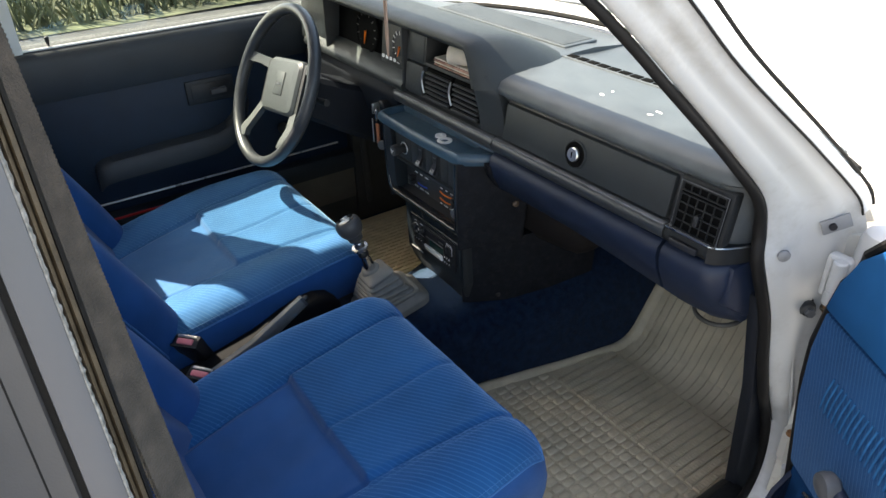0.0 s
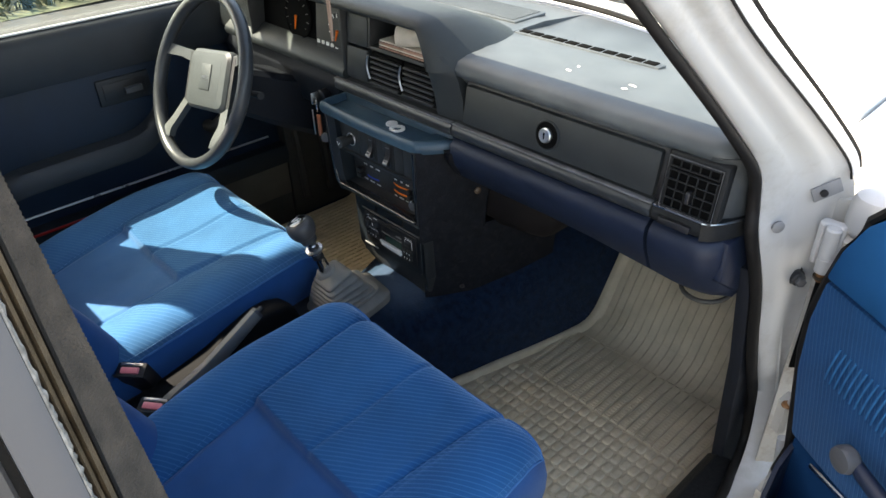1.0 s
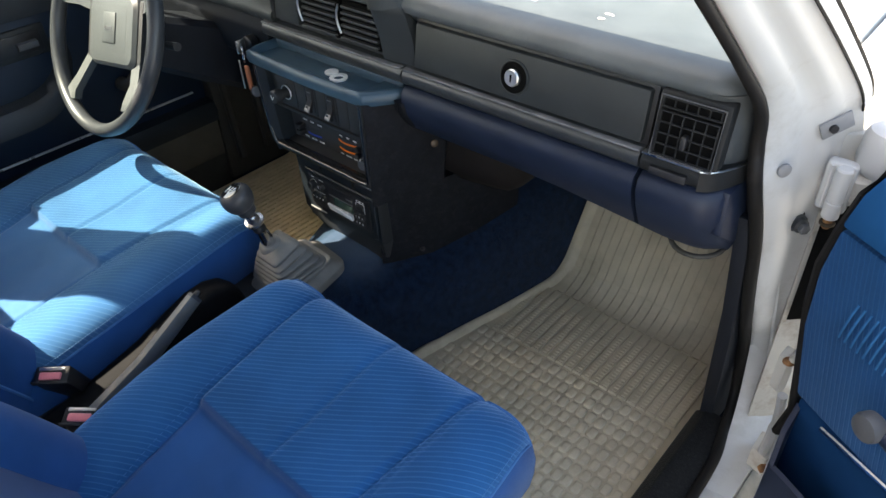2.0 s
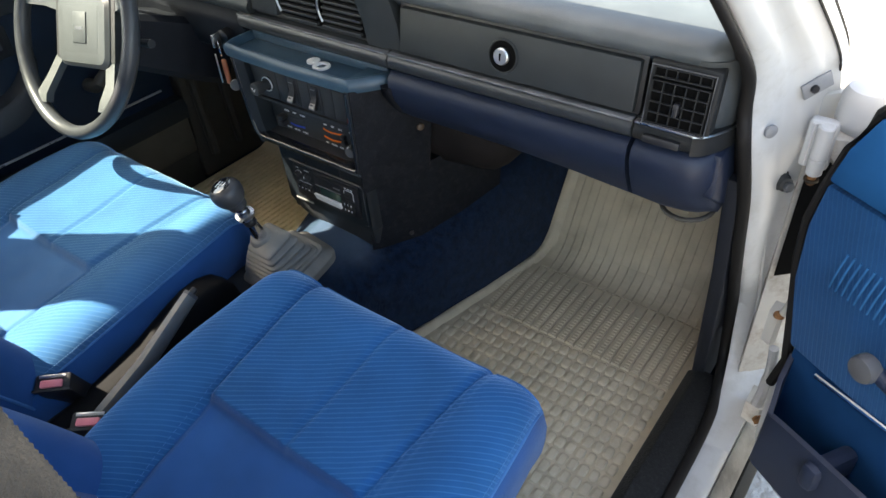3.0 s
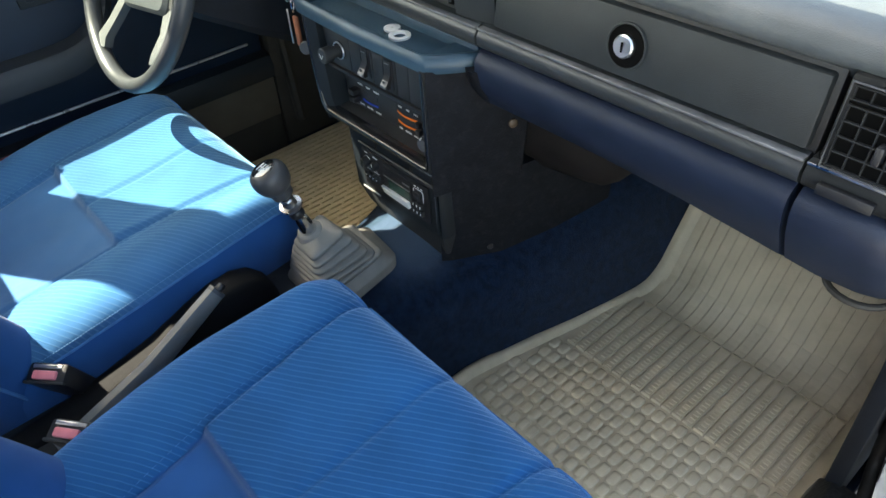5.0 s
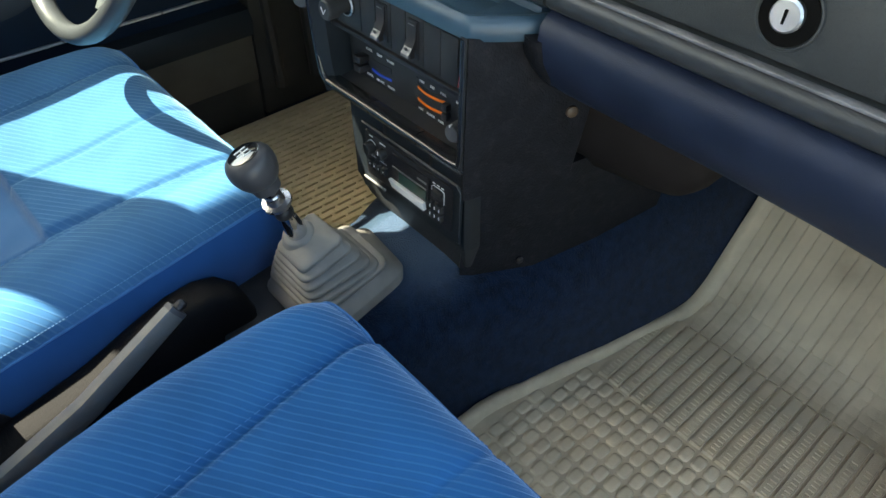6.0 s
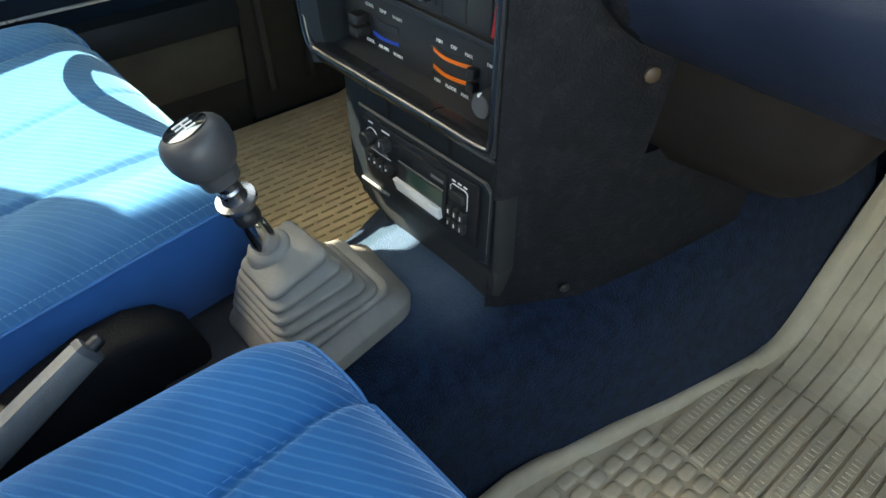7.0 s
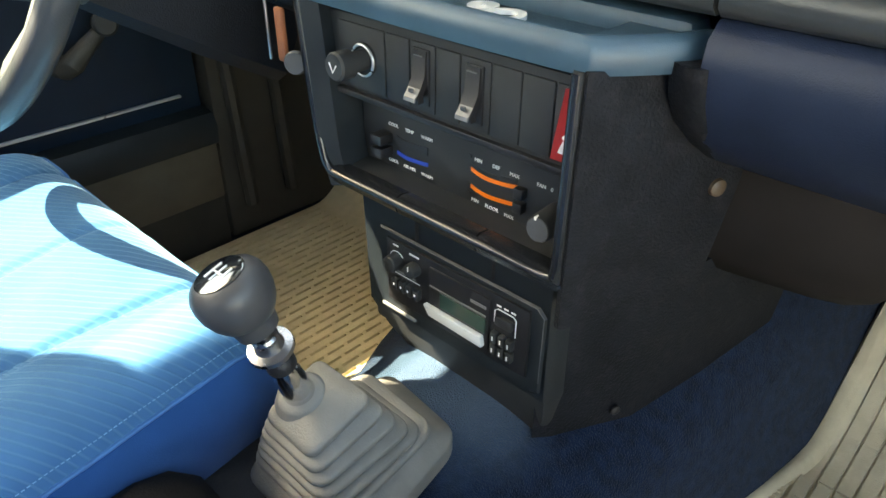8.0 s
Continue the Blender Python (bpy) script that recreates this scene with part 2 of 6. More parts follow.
WHEEL_GREY = mat("grey steering wheel pad", (0.055, 0.063, 0.066), 0.5, var=0.08, scale=25, bump=0.2, fine=1200)
WHEEL_RIM = mat("worn steering wheel rim", (0.044, 0.048, 0.053), 0.33, var=0.15, scale=30, bump=0.12)
BOOT_GREY = mat("grey rubber gaiter", (0.17, 0.165, 0.15), 0.6, var=0.15, scale=35, bump=0.2, dirt=(0.3, 0.27, 0.22), dirt_amount=0.35)
LEVER_GREY = mat("grey plastic grip", (0.15, 0.155, 0.15), 0.45, var=0.08, scale=40, bump=0.15)
SILL_DIRT = mat("dirty worn sill edge", (0.20, 0.185, 0.16), 0.6, var=0.35, scale=30, bump=0.3, fine=300, dirt=(0.06, 0.045, 0.03), dirt_scale=22, dirt_amount=0.7)
SURROUND = mat("dusty black surround plastic", (0.020, 0.021, 0.024), 0.6, var=0.25, scale=30, bump=0.25, spec=0.25, dirt=(0.085, 0.075, 0.06), dirt_scale=14, dirt_amount=0.6)
BLACK_BOOT = mat("black leathercloth boot", (0.005, 0.005, 0.0055), 0.75, var=0.3, scale=40, bump=0.3, fine=500, spec=0.15)
SCUFF = mat("worn black scuff plate", (0.010, 0.011, 0.012), 0.42, var=0.4, scale=120, bump=0.6, fine=350, spec=0.35, dirt=(0.10, 0.10, 0.10), dirt_scale=220, dirt_amount=0.35)
DOOR_LOW = mat("dark blue lower door cloth", (0.004, 0.034, 0.100), 0.9, var=0.16, scale=12, bump=0.3, fine=1200, spec=0.06)
TRIM = mat("dark satin trim plastic", (0.030, 0.033, 0.035), 0.32, var=0.12, scale=60, bump=0.1, fine=900, spec=0.6)
PLUG_GREY = mat("grey plastic plug", (0.20, 0.20, 0.205), 0.5, var=0.1, bump=0.1)
PLEAT = mat("pale blue pleated cloth", (0.016, 0.105, 0.25), 0.85, var=0.2, scale=40, bump=0.3, fine=1200, spec=0.1)
FLECK = mat("small white fleck", (0.8, 0.8, 0.78), 0.6, var=0.05, bump=0)
CRANK_GREY = mat("grey crank plastic", (0.066, 0.068, 0.073), 0.45, var=0.1, bump=0.15)
TIP = mat("worn rocker plating", (0.22, 0.22, 0.225), 0.5, 0.7, var=0.25, bump=0.15)
KNOB_GREY = mat("dark grey gear knob", (0.05, 0.05, 0.052), 0.4, var=0.08, bump=0.1, fine=1800)
RED = mat("red plastic", (0.36, 0.012, 0.010), 0.4, var=0.08, bump=0.05)
PINK = mat("faded red button", (0.8, 0.22, 0.25), 0.4, var=0.08, bump=0.05)
ORANGE = mat("orange marking", (0.85, 0.17, 0.01), 0.5, var=0.05, bump=0)
BLUE_MARK = mat("blue marking", (0.008, 0.06, 0.42), 0.5, var=0.05, bump=0)
WHITE_MARK = mat("white lettering", (0.75, 0.75, 0.73), 0.55, var=0.04, bump=0)
WHITE_PLASTIC = mat("white plastic", (0.75, 0.75, 0.74), 0.35, var=0.03, bump=0.03)
PAPER = mat("printed paper", (0.55, 0.5, 0.42), 0.75, var=0.12, scale=40, bump=0.1)
PAPER_RED = mat("red printed brochure", (0.30, 0.15, 0.11), 0.5, var=0.6, scale=45, bump=0.05, dirt=(0.45, 0.36, 0.3), dirt_scale=30, dirt_amount=0.6)
FOB = mat("brown leather fob", (0.28, 0.09, 0.04), 0.6, var=0.2, bump=0.3)
LCD = mat("green-grey display", (0.03, 0.06, 0.05), 0.2, var=0.05, bump=0)
SLOT = mat("white cassette flap", (0.62, 0.63, 0.62), 0.3, var=0.04, bump=0.02)
GLASS = glass("window glass")
GROUND = mat("pale gravelled asphalt", (0.38, 0.37, 0.355), 0.95, var=0.2, scale=1.5, bump=0.8, fine=60, spec=0.2, dirt=(0.12, 0.115, 0.1), dirt_scale=0.6, dirt_amount=0.5, bump_dist=0.02)
GRASS = mat("roadside grass", (0.085, 0.097, 0.050), 0.9, var=0.6, scale=2.2, bump=0.2, fine=40, dirt=(0.19, 0.17, 0.115), dirt_scale=2, dirt_amount=0.6)
ROAD = mat("grey road asphalt", (0.062, 0.062, 0.061), 0.92, var=0.2, scale=5, bump=0.6, fine=90, dirt=(0.1, 0.1, 0.09), dirt_scale=1.5, dirt_amount=0.4, bump_dist=0.01)
PENDANT = mat("faded ribbon", (0.3, 0.2, 0.16), 0.7, var=0.2, bump=0.1)


# ---- building blocks ----
def thing(name, base, label, category, group="", kind="", m=None):
    ob = new(name)
    ob.empty_display_size = 0.05
    ob.matrix_basis = m if m is not None else Matrix.Translation(base)
    ob["base"] = list(base) if m is None else [0.0, 0.0, 0.0]
    return tagged(ob, label, category, group, kind)


def base_of(ob):
    while ob.parent:
        ob = ob.parent
    return Vector(ob["base"])


def smooth_by_angle(me, deg):
    """Smooth faces, with the edges sharper than deg kept hard."""
    bm = bmesh.new()
    bm.from_mesh(me)
    lim = radians(deg)
    for f in bm.faces:
        f.smooth = True
    for e in bm.edges:
        if len(e.link_faces) == 2 and e.calc_face_angle(0) > lim:
            e.smooth = False
    bm.to_mesh(me)
    bm.free()


def part(name, bm, material, parent, label="", smooth=35):
    """Links a bmesh in world places as one mesh under a thing or a part."""
    bmesh.ops.recalc_face_normals(bm, faces=bm.faces[:])
    b = base_of(parent)
    bmesh.ops.translate(bm, verts=bm.verts[:], vec=-b)
    me = bpy.data.meshes.new(name)
    bm.to_mesh(me)
    bm.free()
    if smooth:
        smooth_by_angle(me, smooth)
    me.materials.append(material)
    ob = new(name, me)
    ob.parent = parent
    if label:
        ob["label"] = label
    return ob


def single(name, bm, material, label, category, group="", kind="", smooth=35):
    """A thing of one mesh, built in world places, with its origin at its lowest middle."""
    bmesh.ops.recalc_face_normals(bm, faces=bm.faces[:])
    co = [v.co for v in bm.verts]
    lo = Vector([min(c[i] for c in co) for i in range(3)])
    hi = Vector([max(c[i] for c in co) for i in range(3)])
    b = Vector(((lo.x + hi.x) / 2, (lo.y + hi.y) / 2, lo.z))
    bmesh.ops.translate(bm, verts=bm.verts[:], vec=-b)
    me = bpy.data.meshes.new(name)
    bm.to_mesh(me)
    bm.free()
    if smooth:
        smooth_by_angle(me, smooth)
    me.materials.append(material)
    ob = new(name, me)
    ob.location = b
    return tagged(ob, label, category, group, kind)


def box(x0, x1, y0, y1, z0, z1, r=0.0, seg=2, bm=None, m=None):
    bm = bm or bmesh.new()
    c = Vector(((x0 + x1) / 2, (y0 + y1) / 2, (z0 + z1) / 2))
    d = (abs(x1 - x0), abs(y1 - y0), abs(z1 - z0))
    tmp = bmesh.new()
    bmesh.ops.create_cube(tmp, size=1.0, matrix=Matrix.Translation(c) @ Matrix.Diagonal((*d, 1)))
    if r:
        bmesh.ops.bevel(tmp, geom=tmp.edges[:] + tmp.verts[:], offset=min(r, 0.49 * min(d)), segments=seg, profile=0.5, affect="EDGES")
    return add(bm, tmp, m)


def add(bm, tmp, m=None):
    """Moves all of tmp into bm."""
    if m is not None:
        tmp.transform(m)
    idx = {}
    for v in tmp.verts:
        idx[v] = bm.verts.new(v.co)
    for f in tmp.faces:
        try:
            bm.faces.new([idx[v] for v in f.verts])
        except ValueError:
            pass
    tmp.free()
    return bm


def loft(rings, closed=True, caps=True, bm=None):
    """Skin through rings of equally many points."""
    bm = bm or bmesh.new()
    vs = [[bm.verts.new(p) for p in r] for r in rings]
    n = len(rings[0])
    for a, b in zip(vs, vs[1:]):
        for i in range(n if closed else n - 1):
            j = (i + 1) % n
            bm.faces.new((a[i], a[j], b[j], b[i]))
    if caps and closed:
        bm.faces.new(vs[0])
        bm.faces.new(vs[-1])
    return bm


def circle(c, u, v, r, n=16, rv=None):
    c, u, v = Vector(c), Vector(u), Vector(v)
    rv = r if rv is None else rv
    return [c + u * (r * math.cos(2 * math.pi * i / n)) + v * (rv * math.sin(2 * math.pi * i / n)) for i in range(n)]


def basis(d):
    d = Vector(d).normalized()
    h = Vector((0, 0, 1)) if abs(d.z) < 0.9 else Vector((1, 0, 0))
    u = d.cross(h).normalized()
    return u, d.cross(u).normalized()


def turned(p0, axis, prof, n=24, bm=None):
    """A turned body: prof is pairs of (way along the axis, radius)."""
    d = Vector(axis).normalized()
    u, v = basis(d)
    return loft([circle(Vector(p0) + d * a, u, v, max(r, 1e-4), n) for a, r in prof], bm=bm)


def tube(pts, r, n=8, closed=False, bm=None, rv=None, up=None):
    """A round bar along points; r may be a list."""
    pts = [Vector(p) for p in pts]
    k = len(pts)
    rings = []
    for i, p in enumerate(pts):
        a = pts[(i - 1) % k] if closed or i else p
        b = pts[(i + 1) % k] if closed or i < k - 1 else p
        d = (b - a).normalized()
        if up is not None:
            u = d.cross(Vector(up)).normalized()
            v = u.cross(d).normalized()
        else:
            u, v = basis(d)
        rr = r[i] if isinstance(r, (list, tuple)) else r
        rings.append(circle(p, u, v, rr, n, rv))
    if closed:
        rings.append(rings[0])
        bm2 = loft(rings, caps=False)
        bmesh.ops.remove_doubles(bm2, verts=bm2.verts[:], dist=1e-5)
        return add(bm or bmesh.new(), bm2)
    return loft(rings, bm=bm)


def prism(poly, axis, a, b, r=0.0, bm=None):
    """A flat outline swept along an axis from a to b; the outline gives the other two coordinates in order."""
    def at(p, s):
        q = list(p)
        q.insert("xyz".index(axis), s)
        return Vector(q)
    tmp = loft([[at(p, a) for p in poly], [at(p, b) for p in poly]])
    if r:
        bmesh.ops.recalc_face_normals(tmp, faces=tmp.faces[:])
        es = [e for e in tmp.edges if len(e.link_faces) == 2 and e.calc_face_angle(0) > radians(30)]
        bmesh.ops.bevel(tmp, geom=es, offset=r, segments=2, profile=0.5, affect="EDGES")
    return add(bm or bmesh.new(), tmp)


def spline(pts, per=6, closed=False):
    """A smooth line through points."""
    pts = [Vector(p) for p in pts]
    k = len(pts)
    out = []
    for i in range(k if closed else k - 1):
        if closed:
            p0, p1, p2, p3 = (pts[(i + j) % k] for j in (-1, 0, 1, 2))
        else:
            p0, p1, p2, p3 = pts[max(i - 1, 0)], pts[i], pts[i + 1], pts[min(i + 2, k - 1)]
        for s in range(per):
            t = s / per
            out.append(0.5 * ((2 * p1) + (p2 - p0) * t + (2 * p0 - 5 * p1 + 4 * p2 - p3) * t * t + (3 * p1 - p0 - 3 * p2 + p3) * t ** 3))
    if not closed:
        out.append(pts[-1])
    return out


def letters(name, text, size, place, parent, material, rot=None, thick=0.0003):
    """Raised lettering that faces the rear of the car unless turned."""
    cu = bpy.data.curves.new(name, "FONT")
    cu.body = text
    cu.size = size
    cu.extrude = thick
    cu.align_x, cu.align_y = "CENTER", "CENTER"
    tmp = new("lettering", cu)
    me = bpy.data.meshes.new_from_object(tmp.evaluated_get(bpy.context.evaluated_depsgraph_get()))
    bpy.data.objects.remove(tmp)
    bm = bmesh.new()
    bm.from_mesh(me)
    bm.transform(Matrix.Translation(place) @ (rot or Matrix.Rotation(radians(90), 4, "X")))
    return part(name, bm, material, parent, smooth=0)


# ---- ground and roadside ----
bm = bmesh.new()
n = 40
for i in range(n + 1):
    for j in range(n + 1):
        x, y = [300 * ((2 * k / n - 1) ** 3) for k in (i, j)]
        bm.verts.new((x, y, 0.02 * noise.noise((x * 0.3, y * 0.3, 0)) - 0.01))
bm.verts.ensure_lookup_table()
for i in range(n):
    for j in range(n):
        k = i * (n + 1) + j
        bm.faces.new([bm.verts[q] for q in (k, k + n + 1, k + n + 2, k + 1)])
single("ground", bm, GROUND, "pale grey gravelled asphalt yard in sunlight", "ground", kind="structure")

bm = loft([[(x, y, 0.02 * noise.noise((x * 0.3, y * 0.3, 0)) + 0.016) for x in np.linspace(-5.2, -0.88, 12)] for y in np.linspace(-30, 30, 60)], closed=False)
single("road", bm, ROAD, "grey asphalt road beside the car", "road", kind="structure")
bm = loft([[(x, y, 0.03 * noise.noise((x * 0.7, y * 0.7, 3)) + 0.03 + 0.05 * max(0.0, -5.2 - x)) for x in (-16, -12, -9, -7.5, -6.5, -5.8, -5.25, -5.1)] for y in np.linspace(-30, 30, 60)], closed=False)
single("verge", bm, GRASS, "dry grassy verge rising beside the road", "verge", kind="structure")
rng = random.Random(4)
bm = bmesh.new()
for i in range(16000):
    x = -5.3 - 6 * rng.random() ** 1.5
    y = -9 + 16 * rng.random()
    h = 0.12 + 0.38 * rng.random()
    a = rng.random() * math.pi
    w = 0.008 + 0.014 * rng.random()
    lx, ly = rng.uniform(-0.2, 0.2), rng.uniform(-0.2, 0.2)
    p = [(x - w * math.cos(a), y - w * math.sin(a), -0.02), (x + w * math.cos(a), y + w * math.sin(a), -0.02), (x + lx * 0.5 + w * 0.6 * math.cos(a), y + ly * 0.5, h * 0.6), (x + lx, y + ly, h)]
    v = [bm.verts.new(q) for q in p]
    bm.faces.new((v[0], v[1], v[2]))
    bm.faces.new((v[0], v[2], v[3]))
single("roadside_grass", bm, GRASS, "rough green and straw grass along the verge", "grass", kind="stuff", smooth=0)

# ---- car shell ----
body = thing("car_body", (0, 0, 0), "white saloon car body shell with its door openings", "car body", kind="structure")
part("floor_pan", box(-0.72, 0.70, -1.7, 0.62, 0.24, 0.285), CARPET, body, "navy carpeted floor")
# tunnel with carpet
rings = []
for y, top, hw, bw, zb in ((-1.6, 0.44, 0.09, 0.19, 0.28), (-0.6, 0.455, 0.09, 0.17, 0.28), (-0.25, 0.478, 0.095, 0.165, 0.28), (0.0, 0.492, 0.11, 0.168, 0.28), (0.06, 0.495, 0.13, 0.19, 0.28), (0.2, 0.52, 0.16, 0.22, 0.28), (0.375, 0.56, 0.18, 0.256, 0.28), (0.7, 0.68, 0.24, 0.34, 0.3)):
    r = [(-bw, y, zb)]
    for k in range(13):
        a = math.pi * (1 - k / 12)
        cx, cz = math.cos(a), math.sin(a)
        r.append((hw * (abs(cx) ** 0.75) * (1 if cx > 0 else -1) * (1 + 0.35 * (1 - cz)), y, zb + 0.06 + (top - zb - 0.06) * cz ** 0.45 if cz > 0 else zb + 0.06))
    r.append((bw, y, zb))
    rings.append(r)
part("tunnel_carpet", loft(rings), CARPET_PALE_SPOT, body, "navy loop carpet over the transmission tunnel", smooth=60)
part("toe_board", prism([(0.40, 0.28), (0.62, 0.70), (0.62, 0.97), (0.66, 0.97), (0.66, 0.28)], "x", -0.72, 0.70), TOE_SHADED, body, "toe board darkened for footwell shade")
part("kick_panel", prism([(0.190, 0.30), (0.155, 0.60), (0.105, 0.80), (0.5, 0.80), (0.62, 0.30)], "x", 0.668, 0.690, 0.004), FOOTWELL, body, "black plastic kick panel")
part("kick_panel", prism([(0.17, 0.30), (0.17, 0.90), (0.62, 0.90), (0.62, 0.30)], "x", -0.72, -0.672, 0.006), KICK_TRIM, body, "dusty brown kick panel")
for y in (0.19, 0.275):
    part("kick_trim", tube(spline([(-0.668, y, 0.88), (-0.665, y + 0.01, 0.6), (-0.662, y + 0.02, 0.36)], 5), 0.012, 8), KICK_TRIM, body)

# sill and door opening on the passenger's side
part("scuff_plate", prism([(0.655, 0.30), (0.662, 0.345), (0.68, 0.36), (0.729, 0.358), (0.734, 0.30)], "y", -0.72, 0.19, 0.003), SCUFF, body, "black scuff plate on the sill")
part("sill", prism([(0.736, 0.24), (0.736, 0.357), (0.752, 0.356), (0.772, 0.348), (0.779, 0.338), (0.780, 0.24)], "y", -1.7, 0.30, 0.004), WHITE_JAMB, body, "dirty white sill")
part("sill_edge", prism([(0.7805, 0.20), (0.7805, 0.333), (0.790, 0.326), (0.803, 0.305), (0.807, 0.27), (0.802, 0.17)], "y", -1.7, 0.175, 0.003), SILL_DIRT, body, "worn dirty outer edge of the sill")
part("sill_joint", box(0.8035, 0.8085, -1.7, 0.165, 0.286, 0.290), RUBBER, body)
part("sill_rubber", prism([(0.806, 0.215), (0.822, 0.222), (0.822, 0.25), (0.806, 0.262)], "y", -1.7, 0.30, 0.002), RUBBER, body)
SEAL = [(x - 0.005, y - 0.006, z - 0.002) for x, y, z in ((0.64, -0.225, 1.247), (0.660, -0.11, 1.14), (0.676, 0.0, 1.035), (0.684, 0.062, 0.97), (0.684, 0.083, 0.915), (0.692, 0.08, 0.875), (0.700, 0.12, 0.775), (0.704, 0.145, 0.68), (0.706, 0.172, 0.60), (0.706, 0.208, 0.52), (0.706, 0.232, 0.43))] + [(0.707, 0.215, 0.385), (0.722, 0.15, 0.368), (0.734, 0.05, 0.362), (0.735, -0.3, 0.362), (0.735, -0.66, 0.365)]
up_seal = [(0.60, -0.36, 1.345)] + SEAL
seal_line = spline(up_seal, 6)
part("door_seal", tube(seal_line, [0.0058 + 0.0027 * min(1.0, max(0.0, (1.05 - p.z) / 0.15)) for p in seal_line], 16, up=(1, 0.05, 0)), RUBBER, body, "black rubber door seal")


def jamb_strip(inner, outer, depth, bm=None):
    """A pressed plate between two lines: a rolled flange, a sunk channel, a ridge and a rolled outer edge."""
    rings = []
    out = Vector((0.62, -0.74, 0.24)).normalized()
    for a, b in zip(inner, outer):
        a, b = Vector(a), Vector(b)
        q = Vector((-depth, 0.004, 0))
        face = [a.lerp(b, t) + out * d for t, d in ((0.0, 0.0), (0.06, 0.0038), (0.16, 0.0050), (0.27, 0.0040), (0.34, 0.0010), (0.40, -0.0012), (0.50, -0.0014), (0.57, 0.0006), (0.64, 0.0028), (0.72, 0.0030), (0.79, 0.0010), (0.85, -0.0008), (0.94, 0.0), (1.0, 0.0012))]
        rings.append(face + [b + q, a + q])
    return loft(rings, bm=bm)


JIN = [(0.60, -0.35, 1.352), (0.64, -0.225, 1.247), (0.660, -0.11, 1.14), (0.676, 0.0, 1.035), (0.684, 0.062, 0.97), (0.686, 0.083, 0.915), (0.694, 0.08, 0.875), (0.702, 0.12, 0.775), (0.706, 0.145, 0.68), (0.708, 0.172, 0.60), (0.708, 0.208, 0.52), (0.709, 0.235, 0.42), (0.712, 0.25, 0.33)]
JOUT = [(0.655, -0.265, 1.352), (0.683, -0.151, 1.243), (0.70, -0.07, 1.165), (0.725, 0.070, 1.052), (0.742, 0.177, 0.962), (0.752, 0.215, 0.90), (0.757, 0.235, 0.82), (0.76, 0.245, 0.75), (0.765, 0.25, 0.64), (0.772, 0.262, 0.54), (0.778, 0.272, 0.45), (0.782, 0.278, 0.38), (0.79, 0.285, 0.30)]
part("door_jamb", jamb_strip(spline(JIN, 4), spline(JOUT, 4), 0.006), WHITE_JAMB, body, "scuffed white door jamb and windscreen pillar", smooth=50)
TRIM_IN = spline([(x, y, z) for x, y, z in JOUT[:4]] + [(0.7415, 0.174, 0.965), (0.7465, 0.196, 0.932)], 5)
TRIM_OUT = [p + Vector((0.003, 0.012, 0.009)) for p in TRIM_IN]
fn = Vector((0.5, -0.8, 0.3)).normalized()
part("pillar_trim", loft([[a + fn * 0.001, a.lerp(b, 0.3) + fn * 0.005, b + fn * 0.004, b - fn * 0.004, a - fn * 0.004] for a, b in zip(TRIM_IN, TRIM_OUT)]), WHITE_PLASTIC, body, "pale metal windscreen trim", smooth=50)
part("trim_groove", tube([p + fn * 0.004 for p in TRIM_IN], 0.0016, 6), RUBBER, body, "dark joint beside the trim")
part("pillar_rubber", tube([p + Vector((-0.001, 0.004, 0.003)) for p in TRIM_OUT], 0.0024, 8), RUBBER, body)
CORNER_IN = spline([(0.708, 0.206, 0.52), (0.711, 0.216, 0.45), (0.720, 0.192, 0.395), (0.732, 0.130, 0.366), (0.737, 0.05, 0.3585)], 5)
CORNER_OUT = spline([(0.774, 0.262, 0.54), (0.777, 0.262, 0.46), (0.779, 0.238, 0.395), (0.7795, 0.160, 0.358), (0.7795, 0.06, 0.347)], 5)
part("sill_corner", loft([[a, a.lerp(b, 0.08) + fn * 0.004, a.lerp(b, 0.45) + fn * 0.004, a.lerp(b, 0.55) + fn * 0.001, b, b + Vector((0, 0.03, -0.02)), a + Vector((0, 0.03, -0.02))] for a, b in zip(CORNER_IN, CORNER_OUT)]), WHITE_JAMB, body, "white jamb sweeping into the sill", smooth=50)
# Added black strip: fills and darkens the gap between dash end and seal.
part("gap_strip", loft([[p + Vector((-0.002, 0.006, 0)), p + Vector((-0.020, 0.020, 0)), p + Vector((-0.030, 0.060, 0)), p + Vector((-0.004, 0.060, 0))] for p in spline(SEAL[1:11], 3)]), RUBBER, body, "black strip darkening the gap inside the door seal", smooth=50)
# Added black slab before the flange, drawing the door gap's shade as a shape.
part("shut_gap_shade", prism([(0.748, 0.178), (0.802, 0.232), (0.842, 0.312), (0.80, 0.31)], "z", 0.615, 0.815, 0.002), CAVITY, body, "black slab standing in for shade behind the door edge")
part("jamb_crease", tube(spline([(0.7135, 0.150, 0.806), (0.716, 0.157, 0.76), (0.722, 0.172, 0.70), (0.729, 0.190, 0.62), (0.736, 0.212, 0.52), (0.741, 0.226, 0.43)], 5), 0.0028, 8), WHITE_JAMB, body, "pressed crease below the bolt")
part("jamb_flange", prism([(0.74, 0.19), (0.80, 0.25), (0.84, 0.33), (0.80, 0.34), (0.73, 0.24)], "z", 0.30, 0.90, 0.004), STAINED, body, "white hinge pillar with brown stains")
